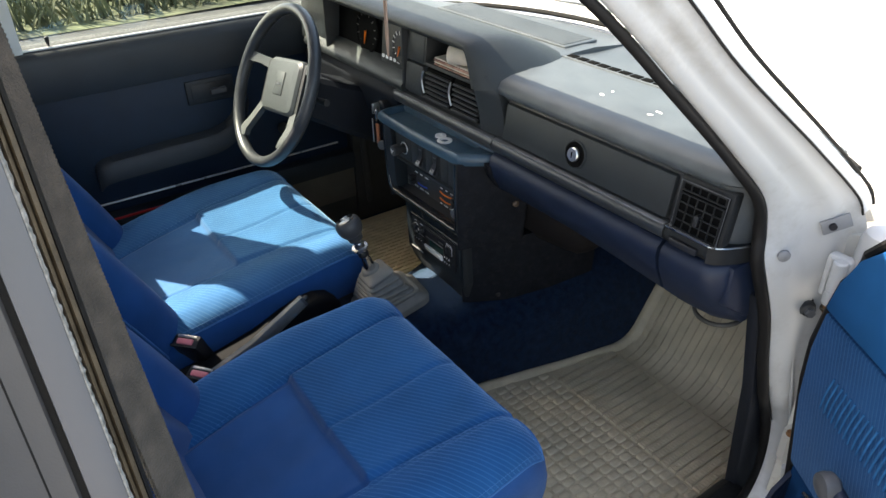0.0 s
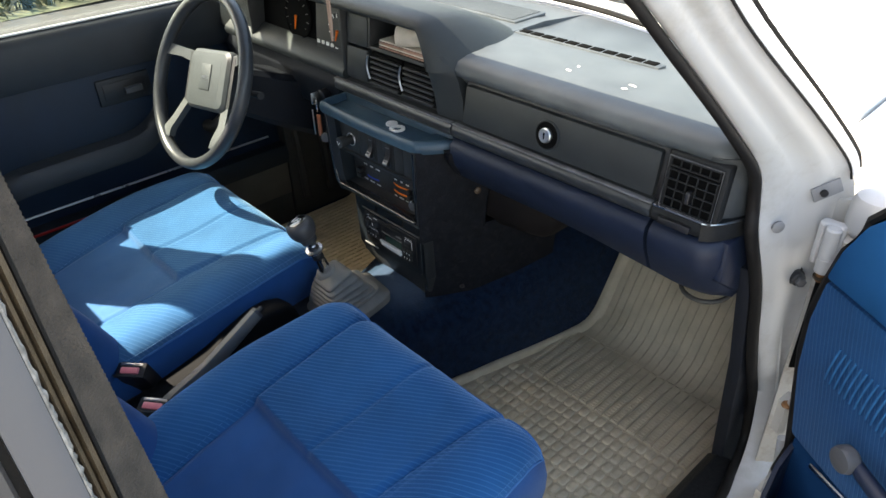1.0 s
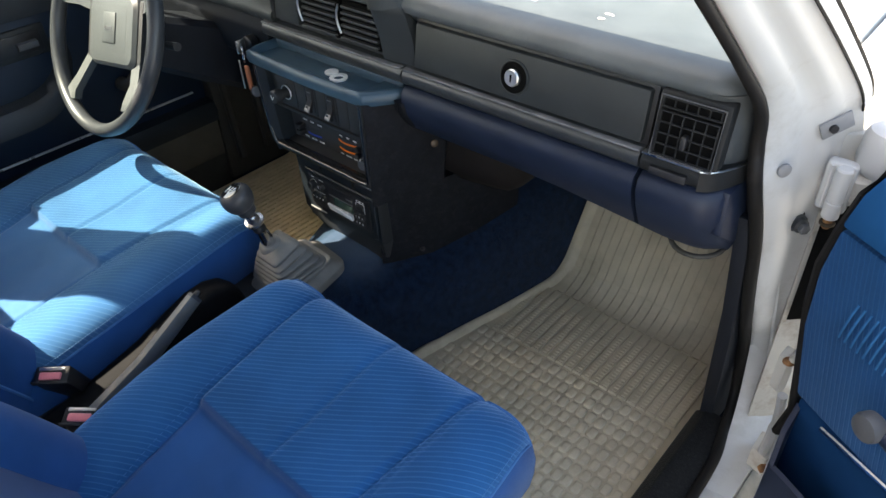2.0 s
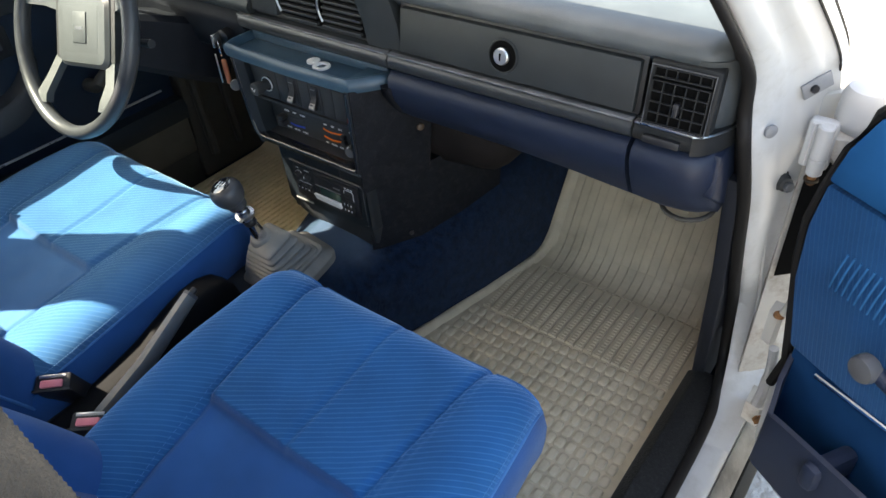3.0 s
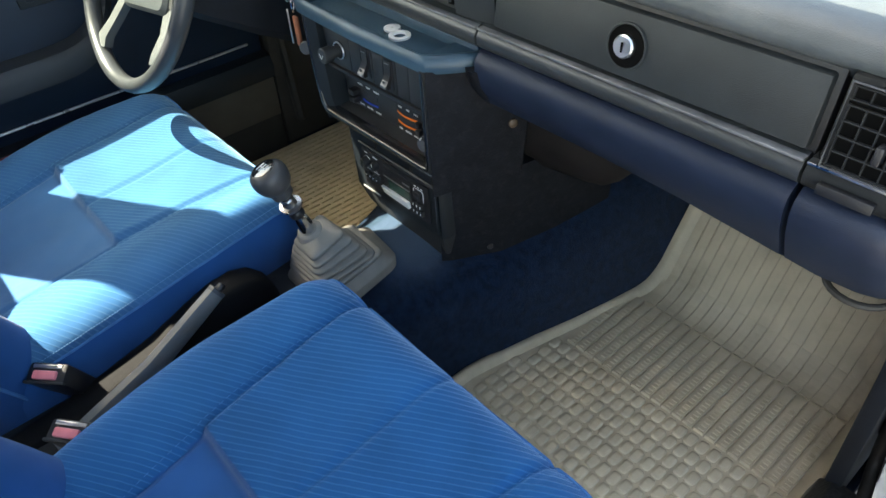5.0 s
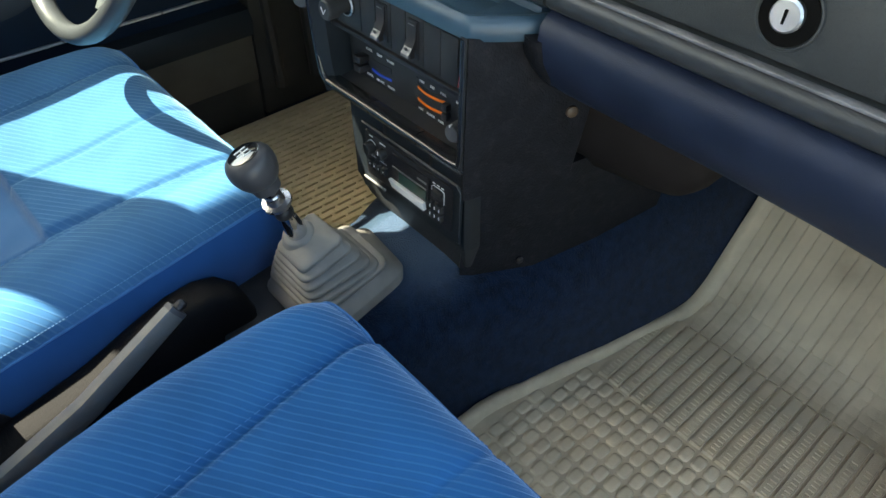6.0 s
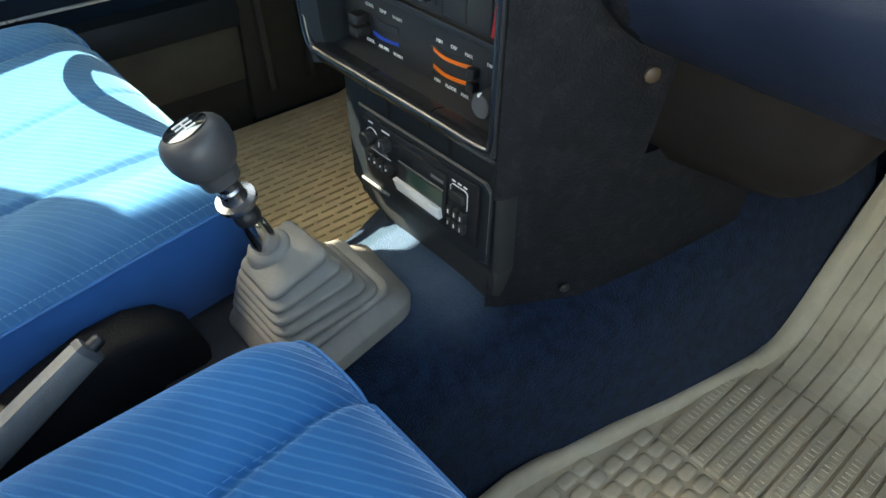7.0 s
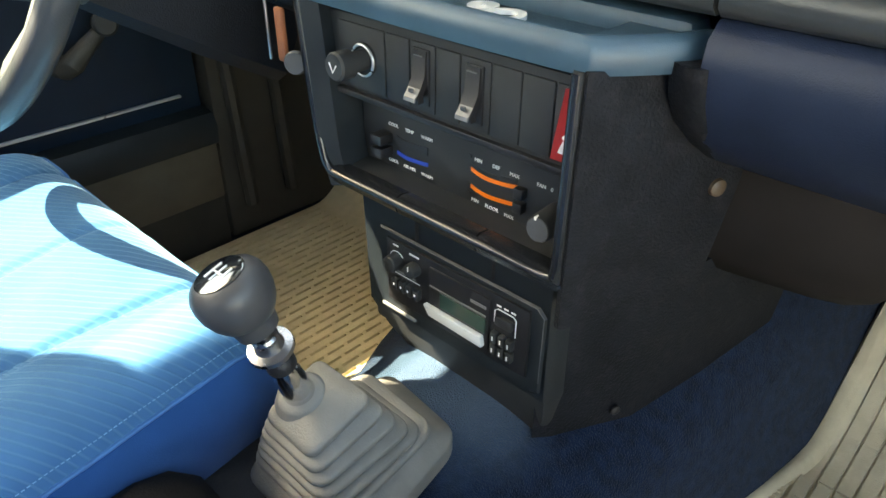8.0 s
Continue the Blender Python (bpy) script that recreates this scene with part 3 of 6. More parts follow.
# Flat black oval round the bolt; the slot's shade is in its colour.
part("bolt_slot", loft([circle(Vector((0.7195, 0.1675, 0.782)) + Vector((0.75, -0.65, 0.05)) * h, Vector((0.65, 0.75, 0)), (0, 0, 1), 0.0135, 22, 0.0185) for h in (-0.006, 0.0025)]), CAVITY, body, "dark slot round the bolt")
bolt = part("hinge_bolt", turned((0.722, 0.170, 0.780), (0.75, -0.65, 0.05), [(0, 0.0125), (0.006, 0.0125), (0.007, 0.0105), (0.014, 0.010), (0.016, 0.007)], 12), BLACK_SOFT, body, "dark door stop bolt")
part("bolt_head", turned(Vector((0.722, 0.170, 0.780)) + Vector((0.75, -0.65, 0.05)).normalized() * 0.017, (0.75, -0.65, 0.05), [(0, 0.0075), (0.005, 0.0075), (0.006, 0.006), (0.006, 0.001)], 6), CRANK_GREY, bolt, "worn bolt head")
part("jamb_plug", turned((0.7075, 0.098, 0.885), (0.8, -0.6, 0), [(0, 0.0085), (0.003, 0.0085), (0.005, 0.005)], 14), PLUG_GREY, body, "grey plastic jamb plug")
part("trim_bracket", box(-0.018, 0.020, -0.002, 0.002, -0.0105, 0.0105, 0.0015, m=Matrix.Translation((0.733, 0.160, 0.923)) @ Matrix.Rotation(radians(48), 4, "Z") @ Matrix.Rotation(radians(-26), 4, "Y")), PLUG_GREY, body, "small grey bracket with a hole")
part("bracket_hole", turned((0.7322, 0.1555, 0.921), (0.7, -0.7, 0), [(0, 0.005), (0.0035, 0.005)], 12), BLACK, body)
# hinges and the door check
hl = part("hinge_leaf", box(0.738, 0.772, 0.152, 0.170, 0.818, 0.884, 0.005, 3), WHITE_JAMB, body, "painted hinge leaf with dirt in its folds")
for q in (0.7455, 0.7535, 0.7615):
    part("leaf_fold", tube([(q, 0.1515, 0.823), (q, 0.1505, 0.85), (q, 0.1515, 0.880)], 0.0022, 8), WHITE_JAMB, hl)
part("hinge_knuckle", turned((0.760, 0.147, 0.815), (0, 0, 1), [(0, 0.008), (0.002, 0.0098), (0.022, 0.0098), (0.0235, 0.0086), (0.025, 0.0098), (0.066, 0.0098), (0.068, 0.008), (0.068, 0.001)], 18), WHITE_JAMB, body, "painted hinge knuckle")
part("hinge_pin", turned((0.760, 0.147, 0.800), (0, 0, 1), [(0, 0.004), (0.002, 0.0055), (0.016, 0.0055)], 12), RUST, body, "rusty hinge pin")
part("hinge_washer", turned((0.760, 0.147, 0.806), (0, 0, 1), [(0, 0.009), (0.003, 0.009)], 14), BRASS, body)
part("upper_hinge", loft([[(x, 0.168 + e, z0), (x, 0.160 + e, z0 + 0.01), (x, 0.158 + e, z1 - 0.008), (x, 0.170 + e, z1), (x, 0.20, z1), (x, 0.20, z0)] for x, z0, z1, e in ((0.766, 0.822, 0.878, 0.0), (0.774, 0.828, 0.872, -0.004), (0.785, 0.812, 0.874, -0.002), (0.802, 0.815, 0.868, 0.006))]), STAINED, body, "stained white upper hinge", smooth=40)
part("mirror_foot", loft([circle((0.790, 0.186, z), (1, 0, 0), (0, 1, 0), r, 20) for z, r in ((0.868, 0.024), (0.876, 0.031), (0.884, 0.0325), (0.914, 0.031), (0.924, 0.027), (0.929, 0.018), (0.930, 0.004))]), WHITE_JAMB, body, "rounded white foot above the hinge")
part("check_strap", loft([[(x, y, z) for x, y in ((0.764, 0.126), (0.778, 0.118), (0.784, 0.128), (0.782, 0.150), (0.766, 0.152))] for z in (0.540, 0.546, 0.592, 0.598)]), STAINED, body, "white door check with rust stains", smooth=30)
part("check_arm", tube(spline([(0.782, 0.124, 0.602), (0.786, 0.120, 0.62), (0.788, 0.120, 0.645), (0.792, 0.124, 0.66)], 4), 0.0055, 8), STAINED, body)
part("check_rust", turned((0.778, 0.122, 0.597), (0, 0, 1), [(0, 0.008), (0.004, 0.007), (0.006, 0.003)], 12), RUST, body, "rust on the door check")
part("lower_hinge", tube(spline([(0.786, 0.122, 0.535), (0.790, 0.126, 0.49), (0.791, 0.128, 0.44), (0.788, 0.130, 0.40)], 4), [0.007] * 6 + [0.009] * 7, 10), WHITE_JAMB, body, "white lower hinge arm")
part("rusty_hinge_foot", loft([[(x, y, z) for x, y in ((0.772, 0.126), (0.796, 0.118), (0.804, 0.132), (0.80, 0.165), (0.772, 0.165))] for z in (0.362, 0.368, 0.396, 0.402)]), STAINED, body, "rusty lower hinge bracket", smooth=30)
part("foot_bolt", turned((0.796, 0.119, 0.382), (0.6, -0.8, 0), [(0, 0.0085), (0.006, 0.0085), (0.007, 0.006)], 6), RUST, body, "rusty hinge bolt")

# windscreen, bonnet, wings, roof, far side
us = np.linspace(-1, 1, 17)
glass_rows = [[(w * u, y0 - sag * u * u, z0 - dz * u * u) for u in us] for w, y0, sag, z0, dz in ((0.685, 0.49, 0.21, 0.985, 0.035), (0.66, 0.25, 0.15, 1.12, 0.02), (0.62, -0.02, 0.09, 1.27, 0.012), (0.585, -0.27, 0.05, 1.40, 0.02))]
bm = loft(glass_rows, closed=False)
part("windscreen", bm, GLASS, body, smooth=80)
part("cowl", loft([[(0.70 * u, 0.50 - 0.21 * u * u + dy, 0.972 - 0.035 * u * u + dz) for u in us] for dy, dz in ((-0.03, -0.03), (-0.005, 0.0), (0.02, 0.006), (0.05, 0.0), (0.06, -0.04))], closed=False), WHITE, body, "white cowl panel under the windscreen", smooth=50)
part("screen_rubber", tube([(0.69 * u, 0.488 - 0.21 * u * u, 0.987 - 0.035 * u * u) for u in us], 0.006, 8), RUBBER, body, "black lower screen rubber")
rings = []
for y, z, w, sag in ((0.545, 0.945, 0.69, 0.2), (0.56, 0.968, 0.692, 0.2), (0.75, 0.968, 0.692, 0.12), (1.0, 0.955, 0.69, 0.0), (1.5, 0.915, 0.68, 0.0), (1.75, 0.87, 0.66, 0.0), (1.78, 0.80, 0.66, 0.0)):
    rings.append([(w * u, y - sag * u * u, z + 0.02 * (1 - u * u)) for u in np.linspace(-1, 1, 13)] + [(w * u, y - sag * u * u, z - 0.03) for u in np.linspace(1, -1, 13)])
part("bonnet", loft(rings), WHITE, body, "white bonnet", smooth=50)
for sx in (1, -1):
    part("wing", loft([[(sx * a, y, z) for a, z in ((0.697, zt), (0.76, zt - 0.005), (0.82, zt - 0.05), (0.85, zt - 0.2), (0.85, 0.25), (0.80, 0.25), (0.80, zt - 0.2), (0.697, zt - 0.06))] for y, zt in ((0.27, 0.945), (0.6, 0.965), (1.0, 0.95), (1.5, 0.915), (1.85, 0.86))]), WHITE, body, "white front wing", smooth=40)
part("nose", box(-0.84, 0.84, 1.85, 1.92, 0.25, 0.86, 0.03), WHITE, body)
part("wiper", tube([(0.30, 0.525, 0.992), (0.2, 0.52, 1.0), (-0.1, 0.50, 1.01), (-0.5, 0.42, 1.0)], 0.007, 8), BLACK_SOFT, body, "windscreen wiper")
part("roof", loft([[(w * u, y, z - 0.05 * u ** 4) for u in np.linspace(-1, 1, 11)] + [(w * u, y, z - 0.03 - 0.05 * u ** 4) for u in np.linspace(1, -1, 11)] for y, z, w in ((-0.27, 1.43, 0.6), (-0.6, 1.475, 0.61), (-1.2, 1.48, 0.61), (-1.9, 1.43, 0.6))]), WHITE, body, "white roof", smooth=50)
# Unseen plate added below the windscreen top to hold back the sun.
part("header_sun_stop", prism([(-0.36, 1.385), (-0.29, 1.375), (-0.03, 1.245), (-0.035, 1.23), (-0.29, 1.345), (-0.36, 1.36)], "x", -0.58, 0.575, 0.004), PILLAR_GREY, body, "unseen grey plate that keeps sun off the dash front and mat")
part("pillar_front", tube([(-0.71, 0.32, 0.95), (-0.665, 0.05, 1.12), (-0.60, -0.27, 1.37)], 0.03, 10), BLACK_SOFT, body, "windscreen pillar lining")
for y0, y1, x0, x1 in ((-0.75, -0.63, -0.73, -0.66), (-1.75, -1.62, -0.73, -0.66), (-1.75, -1.62, 0.66, 0.73)):
    s = 1 if x0 > 0 else -1
    part("pillar", loft([[(x0, y0, 0.3), (x1, y0, 0.3), (x1, y1, 0.3), (x0, y1, 0.3)], [(x0, y0, 0.95), (x1, y0, 0.95), (x1, y1, 0.95), (x0, y1, 0.95)], [(x0 - s * 0.09, y0, 1.42), (x1 - s * 0.09, y0, 1.42), (x1 - s * 0.09, y1, 1.42), (x0 - s * 0.09, y1, 1.42)]]), PILLAR_GREY, body)
part("rear_side", box(-0.80, -0.68, -1.7, -0.70, 0.24, 0.95, 0.02), DOORBLUE, body, "dark blue rear door lining")
part("rear_side", box(0.74, 0.82, -1.7, -0.80, 0.24, 0.95, 0.02), WHITE, body, "white rear door")
part("rear_wall", box(-0.72, 0.72, -1.75, -1.62, 0.24, 0.98, 0.02), CLOTH_PLAIN, body, "blue rear seat back")

# passenger-side centre pillar with its weatherstrip
bp = thing("centre_pillar", (0.72, -0.74, 0.3), "grey shaded centre pillar with a dusty weatherstrip", "car pillar", kind="structure")


def lean(z):
    return -0.22 * max(0.0, z - 0.95)


def upright(pts, z0=0.34, z1=1.39, k=10):
    return loft([[(x + lean(z), y, z) for x, y in pts] for z in [z0 + (z1 - z0) * i / k for i in range(k + 1)]])


part("pillar_face", upright([(0.752, -0.7145), (0.757, -0.7165), (0.759, -0.726), (0.757, -0.7355), (0.74, -0.737), (0.66, -0.76), (0.66, -0.70), (0.74, -0.712)]), PILLAR_SHADED, bp, "grey shaded pillar face")
part("rubber_lip", upright([(0.742, -0.7075), (0.746, -0.7050), (0.744, -0.7035), (0.73, -0.702), (0.73, -0.708)]), RUBBER, bp)
part("channel_ridge", upright([(0.747, -0.7105), (0.751, -0.7085), (0.748, -0.7060), (0.735, -0.705), (0.735, -0.710)]), BRASS, bp, "tarnished brown channel")
part("channel_ridge", upright([(0.751, -0.7142), (0.7545, -0.7125), (0.752, -0.7108), (0.735, -0.710), (0.735, -0.714)]), BRASS, bp, "tarnished brown channel")
rings = []
rs = random.Random(3)
for i in range(420):
    z = 0.36 + i * 0.00245
    j = 0.0007 * rs.uniform(-1, 1)
    rings.append([(x + lean(z), y, z) for x, y in ((0.7545, -0.7140 + j), (0.7575, -0.7152 + 0.4 * j), (0.7570, -0.7162), (0.750, -0.7158))])
part("frayed_edge", loft(rings), PALE_EDGE, bp, "frayed pale edging", smooth=20)
part("door_gap", upright([(0.752, -0.7360), (0.752, -0.7405), (0.72, -0.7405), (0.72, -0.7360)]), RUBBER, bp, "dark shut line")
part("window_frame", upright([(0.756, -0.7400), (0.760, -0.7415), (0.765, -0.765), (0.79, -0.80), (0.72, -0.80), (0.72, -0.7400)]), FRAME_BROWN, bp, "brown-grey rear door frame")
part("frame_crease", upright([(0.7615, -0.7525), (0.7632, -0.7545), (0.762, -0.7565), (0.75, -0.756), (0.75, -0.753)]), RUBBER, bp)

belt = thing("seat_belt", (0.71, -0.69, 0.35), "dusty brown-grey seat belt webbing along the pillar", "seat belt")
rs = random.Random(7)
rings = []
for i in range(720):
    z = 0.36 + i * 0.00143
    j = 0.0003 * (1 if i % 2 else -1) + 0.0002 * rs.uniform(-1, 1)
    dy = -0.020 * max(0.0, z - 0.95) / 0.4
    rings.append([(x + lean(z), y + dy, z) for x, y in ((0.722, -0.696 - j), (0.721, -0.698 - j), (0.695, -0.677 + j), (0.693, -0.674 + j), (0.696, -0.675 + j))])
part("webbing", loft(rings), DUSTY_RUBBER, belt, smooth=20)
for ex, ey, sgn in ((0.7220, -0.6985, -1), (0.6935, -0.6750, 1)):
    rings = []
    for i in range(720):
        z = 0.36 + i * 0.00143
        j = 0.0004 * (1 if i % 2 else -1) * sgn
        dy = -0.020 * max(0.0, z - 0.95) / 0.4
        rings.append([(ex + lean(z) + a, ey + dy + j + q, z) for a, q in ((0.0008, 0.0), (0.0, 0.0008), (-0.0008, 0.0), (0.0, -0.0008))])
    part("selvedge", loft(rings), BRASS, belt, "frayed darker selvedge", smooth=20)


# ---- seats ----
def fall(d, r):
    """How far a rounded edge of radius r drops at the way d inside the border."""
    return 0.0 if d >= r else r - math.sqrt(max(r * r - (r - d) ** 2, 0.0))


def groove(d, w, depth):
    return depth * math.exp(-(d / w) ** 2)


def pillow(a, b, k, height, nu, nv):
    """A bowed cushion sheet with half sizes a, b; height(x, y, du, dv) gives z."""
    bm = bmesh.new()
    rows = []
    for j in range(nv + 1):
        v = 2 * j / nv - 1
        row = []
        for i in range(nu + 1):
            u = 2 * i / nu - 1
            x = a * u * math.sqrt(1 - k * v * v / 2)
            y = b * v * math.sqrt(1 - k * u * u / 2)
            row.append(bm.verts.new((x, y, height(x, y, (1 - abs(u)) * a, (1 - v) * b, (1 + v) * b))))
        rows.append(row)
    for r0, r1 in zip(rows, rows[1:]):
        for i in range(nu):
            bm.faces.new((r0[i], r0[i + 1], r1[i + 1], r1[i]))
    border = [rows[0][i].co.copy() for i in range(nu)] + [rows[j][nu].co.copy() for j in range(nv)] + [rows[nv][i].co.copy() for i in range(nu, 0, -1)] + [rows[j][0].co.copy() for j in range(nv, 0, -1)]
    return bm, border


def build_seat(name, x0, y0, back, roll, label, lift=0.0, ribbed=CLOTH, plain=CLOTH_SMOOTH):
    """A front seat: x0 its middle, y0 the front edge of its cushion, back the way from there to the middle of its backrest,
    roll the radius of its rounded front."""
    s = thing(name, (x0, y0 - 0.25, 0.285), label, "car seat", "front seats")
    b, a, kk = 0.25, 0.264, 0.26
    M = Matrix.Translation((x0, y0 - b, 0.0))
    seam = 0.259

    def inset_edge(d):
        return 0.164 - 0.10 * d

    def top(x, y, du, df_back, dv_front):
        # d runs from the front edge to the back
        d = b - y
        t = d / 0.45
        z = 0.599 + lift - 0.008 * t - 0.052 * t * t
        z += (0.006 + 0.010 * min(1.0, d / 0.2)) * math.exp(-((abs(x) - 0.205) / 0.05) ** 2) + 0.006 * max(0.0, 1 - d / 0.15) * math.exp(-(x / 0.15) ** 2) - 0.007 * math.exp(-(x / 0.1) ** 2) * min(1.0, d / 0.2)
        z -= fall(du, 0.042) * 0.62 + fall(d, roll) * 0.88
        z -= fall(2 * b - d, 0.05) * 0.8
        sx = inset_edge(d)
        ins = 1 / (1 + math.exp((abs(x) - sx) / 0.004))
        rear = 1 / (1 + math.exp(max(-50.0, min(50.0, (seam - d) / 0.0015))))
        # the rear insert lies lower, the front panel swells towards the seam
        z -= 0.010 * ins * rear * math.exp(-((d - seam) / 0.16) ** 2)
        z += 0.007 * ins * (1 - rear) * math.exp(-((d - seam) / 0.07) ** 2)
        z -= groove(abs(x) - sx, 0.0050, 0.0075) + groove(abs(x) - sx - 0.011, 0.003, 0.0026)
        z -= groove(d - seam, 0.0032, 0.0050 * ins)
        z -= groove(x - 0.008, 0.005, 0.004) * (1 - rear)
        # sat-in unevenness
        z += 0.0022 * noise.noise((x * 9 + x0, y * 9, 0.3)) + 0.0008 * noise.noise((x * 30, y * 30, x0))
        return z

    bm, border = pillow(a, b, kk, top, 130, 124)
    bm.transform(M)
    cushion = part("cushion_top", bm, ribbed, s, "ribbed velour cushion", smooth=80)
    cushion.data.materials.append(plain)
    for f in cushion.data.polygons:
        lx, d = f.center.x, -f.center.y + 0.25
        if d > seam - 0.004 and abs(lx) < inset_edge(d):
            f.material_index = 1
    border = [M @ p for p in border]
    # plain side panels, which tuck under at the bottom
    rings = []
    c = M @ Vector((0, 0, 0))
    for drop, out in ((0.0, 0.0), (0.008, 0.004), (0.03, 0.008), (0.06, 0.007), (0.09, 0.002), (0.115, -0.008), (0.128, -0.024)):
        ring = []
        for p in border:
            qx, qy = (p.x - c.x) / a, (p.y - c.y) / b
            side = Vector((math.copysign(abs(qx) ** 7, qx), math.copysign(abs(qy) ** 7, qy), 0)).normalized()
            ring.append(p + side * out - Vector((0, 0, drop)))
        rings.append(ring)
    part("cushion_side", loft(rings, caps=False), CLOTH_PLAIN, s, "plain blue velour side panel", smooth=80)
    part("piping", tube([p + Vector((0, 0, 0.001)) for p in border[::2]], 0.0020, 6, closed=True), PIPING, s, "lighter blue stitched piping")
    # dashed seams just inside the border and along the panels
    bm = bmesh.new()

    def on_top(u, v):
        x, y = a * u * math.sqrt(1 - kk * v * v / 2), b * v * math.sqrt(1 - kk * u * u / 2)
        return M @ Vector((x, y, top(x, y, (1 - abs(u)) * a, (1 - v) * b, (1 + v) * b) + 0.0004))

    for inset in (0.004,):
        eu, ev = 1 - inset / a, 1 - inset / b
        for i in range(120):
            v0, v1 = (-1 + 2 * (i + q) / 120 for q in (0.0, 0.62))
            for s_ in (-1, 1):
                tube([on_top(s_ * eu, v0 * ev), on_top(s_ * eu, v1 * ev)], 0.0006, 4, bm=bm)
        for i in range(88):
            u0, u1 = (-1 + 2 * (i + q) / 88 for q in (0.0, 0.62))
            tube([on_top(u0 * eu, ev), on_top(u1 * eu, ev)], 0.0007, 4, bm=bm)
    for i in range(40):
        for s_ in (-1, 1):
            uv = []
            for q in (0.0, 0.6):
                d = 0.012 + 0.0105 * (i + q)
                v = 1 - d / b
                uv.append((s_ * (inset_edge(d) + 0.0065) / a, v))
            tube([on_top(*uv[0]), on_top(*uv[1])], 0.0004, 4, bm=bm)
    tagged(part("stitching", bm, STITCH if lift else PIPING, s, "double stitched seam"), kind="stuff")
    part("seat_pan", box(x0 - 0.235, x0 + 0.235, y0 - 0.48, y0 - 0.05, 0.40, 0.50, 0.02), BLACK_SOFT, s, "black seat pan")
    for dx in (-0.19, 0.19):
        part("seat_rail", box(x0 + dx - 0.02, x0 + dx + 0.02, y0 - 0.46, y0 - 0.05, 0.283, 0.41, 0.005), BLACK_SOFT, s, "black seat rail")
    # backrest with thick side bolsters
    hb_, wb = 0.365, 0.272

    def front(x, y, du, d1, d2):
        low = 1 / (1 + math.exp((y + 0.05) / 0.09))
        z = 0.01 + (0.052 + 0.030 * low) / (1 + math.exp(-(abs(x) - 0.158) / 0.014))
        z += 0.010 * math.exp(-((y + 0.16) / 0.09) ** 2) * math.exp(-(x / 0.12) ** 2)
        z -= fall(du, 0.058) * 1.15 + fall(hb_ - abs(y), 0.085) * 0.95
        z -= groove(abs(x) - 0.150, 0.006, 0.009)
        return z

    bm, bd = pillow(wb, hb_, 0.36, front, 90, 90)
    B = Matrix.Translation((x0, y0 + back, 0.745)) @ Matrix.Rotation(radians(112), 4, "X") @ Matrix.Rotation(radians(180), 4, "Y")
    bm.transform(B)
    part("backrest", bm, CLOTH_PLAIN, s, "plain blue velour backrest with side bolsters", smooth=80)
    bd = [B @ p for p in bd]
    nrm = (B.to_3x3() @ Vector((0, 0, -1))).normalized()
    mid = sum(bd, Vector()) / len(bd)
    rings = [bd, [p + nrm * 0.03 + (p - mid).normalized() * 0.006 for p in bd], [p + nrm * 0.09 for p in bd], [p.lerp(mid, 0.1) + nrm * 0.115 for p in bd], [p.lerp(mid, 0.97) + nrm * 0.118 for p in bd]]
    part("backrest_shell", loft(rings), CLOTH_PLAIN, s, smooth=80)
    part("backrest_piping", tube(bd[::2], 0.0026, 6, closed=True), PIPING, s)
    return s


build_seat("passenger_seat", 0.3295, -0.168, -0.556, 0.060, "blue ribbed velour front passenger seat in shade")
build_seat("driver_seat", -0.333, -0.110, -0.579, 0.058, "blue ribbed velour driver seat with sunlit cushion", 0.007, CLOTH_SUNLIT, CLOTH_SMOOTH_SUNLIT)

# ---- rubber floor mats ----
mat_r = thing("floor_mat", (0.42, 0.1, 0.285), "beige rubber floor mat with moulded studs and ribs", "floor mat", "floor mats")


def mat_left(y):
    """The mat's border along the tunnel."""
    return 0.165 + 0.085 * min(1.0, max(0.0, y / 0.375))


def mat_z(y):
    """The flat of the mat, turning up over the toe board."""
    if y < 0.345:
        return 0.300
    t = y - 0.345
    return 0.300 + (t * t / 0.12 if t < 0.06 else 0.03 + (t - 0.06) * 1.75)


ys = [-0.55 + 0.03 * i for i in range(30)] + [0.345 + 0.0125 * i for i in range(18)]
bm = bmesh.new()
rows = []
for y in ys:
    lx = mat_left(y) + (0.05 * max(0, y - 0.375))
    rx = 0.662 if y < 0.3 else 0.662 - 0.02 * (y - 0.3)
    row = []
    for x, dz in ((lx - 0.004, -0.012), (lx, 0.010), (lx + 0.008, 0.013), (lx + 0.016, 0.010), (lx + 0.020, 0.0), (lx + 0.12, 0), ((lx + rx) / 2, 0), (rx - 0.1, 0), (rx - 0.012, 0.0), (rx - 0.006, 0.006), (rx, 0.006), (rx + 0.002, -0.012)):
        row.append(bm.verts.new((x, y, mat_z(y) + dz)))
    rows.append(row)
for r0, r1 in zip(rows, rows[1:]):
    for i in range(len(r0) - 1):
        bm.faces.new((r0[i], r0[i + 1], r1[i + 1], r1[i]))
part("mat_sheet", bm, BEIGE, mat_r, smooth=60)


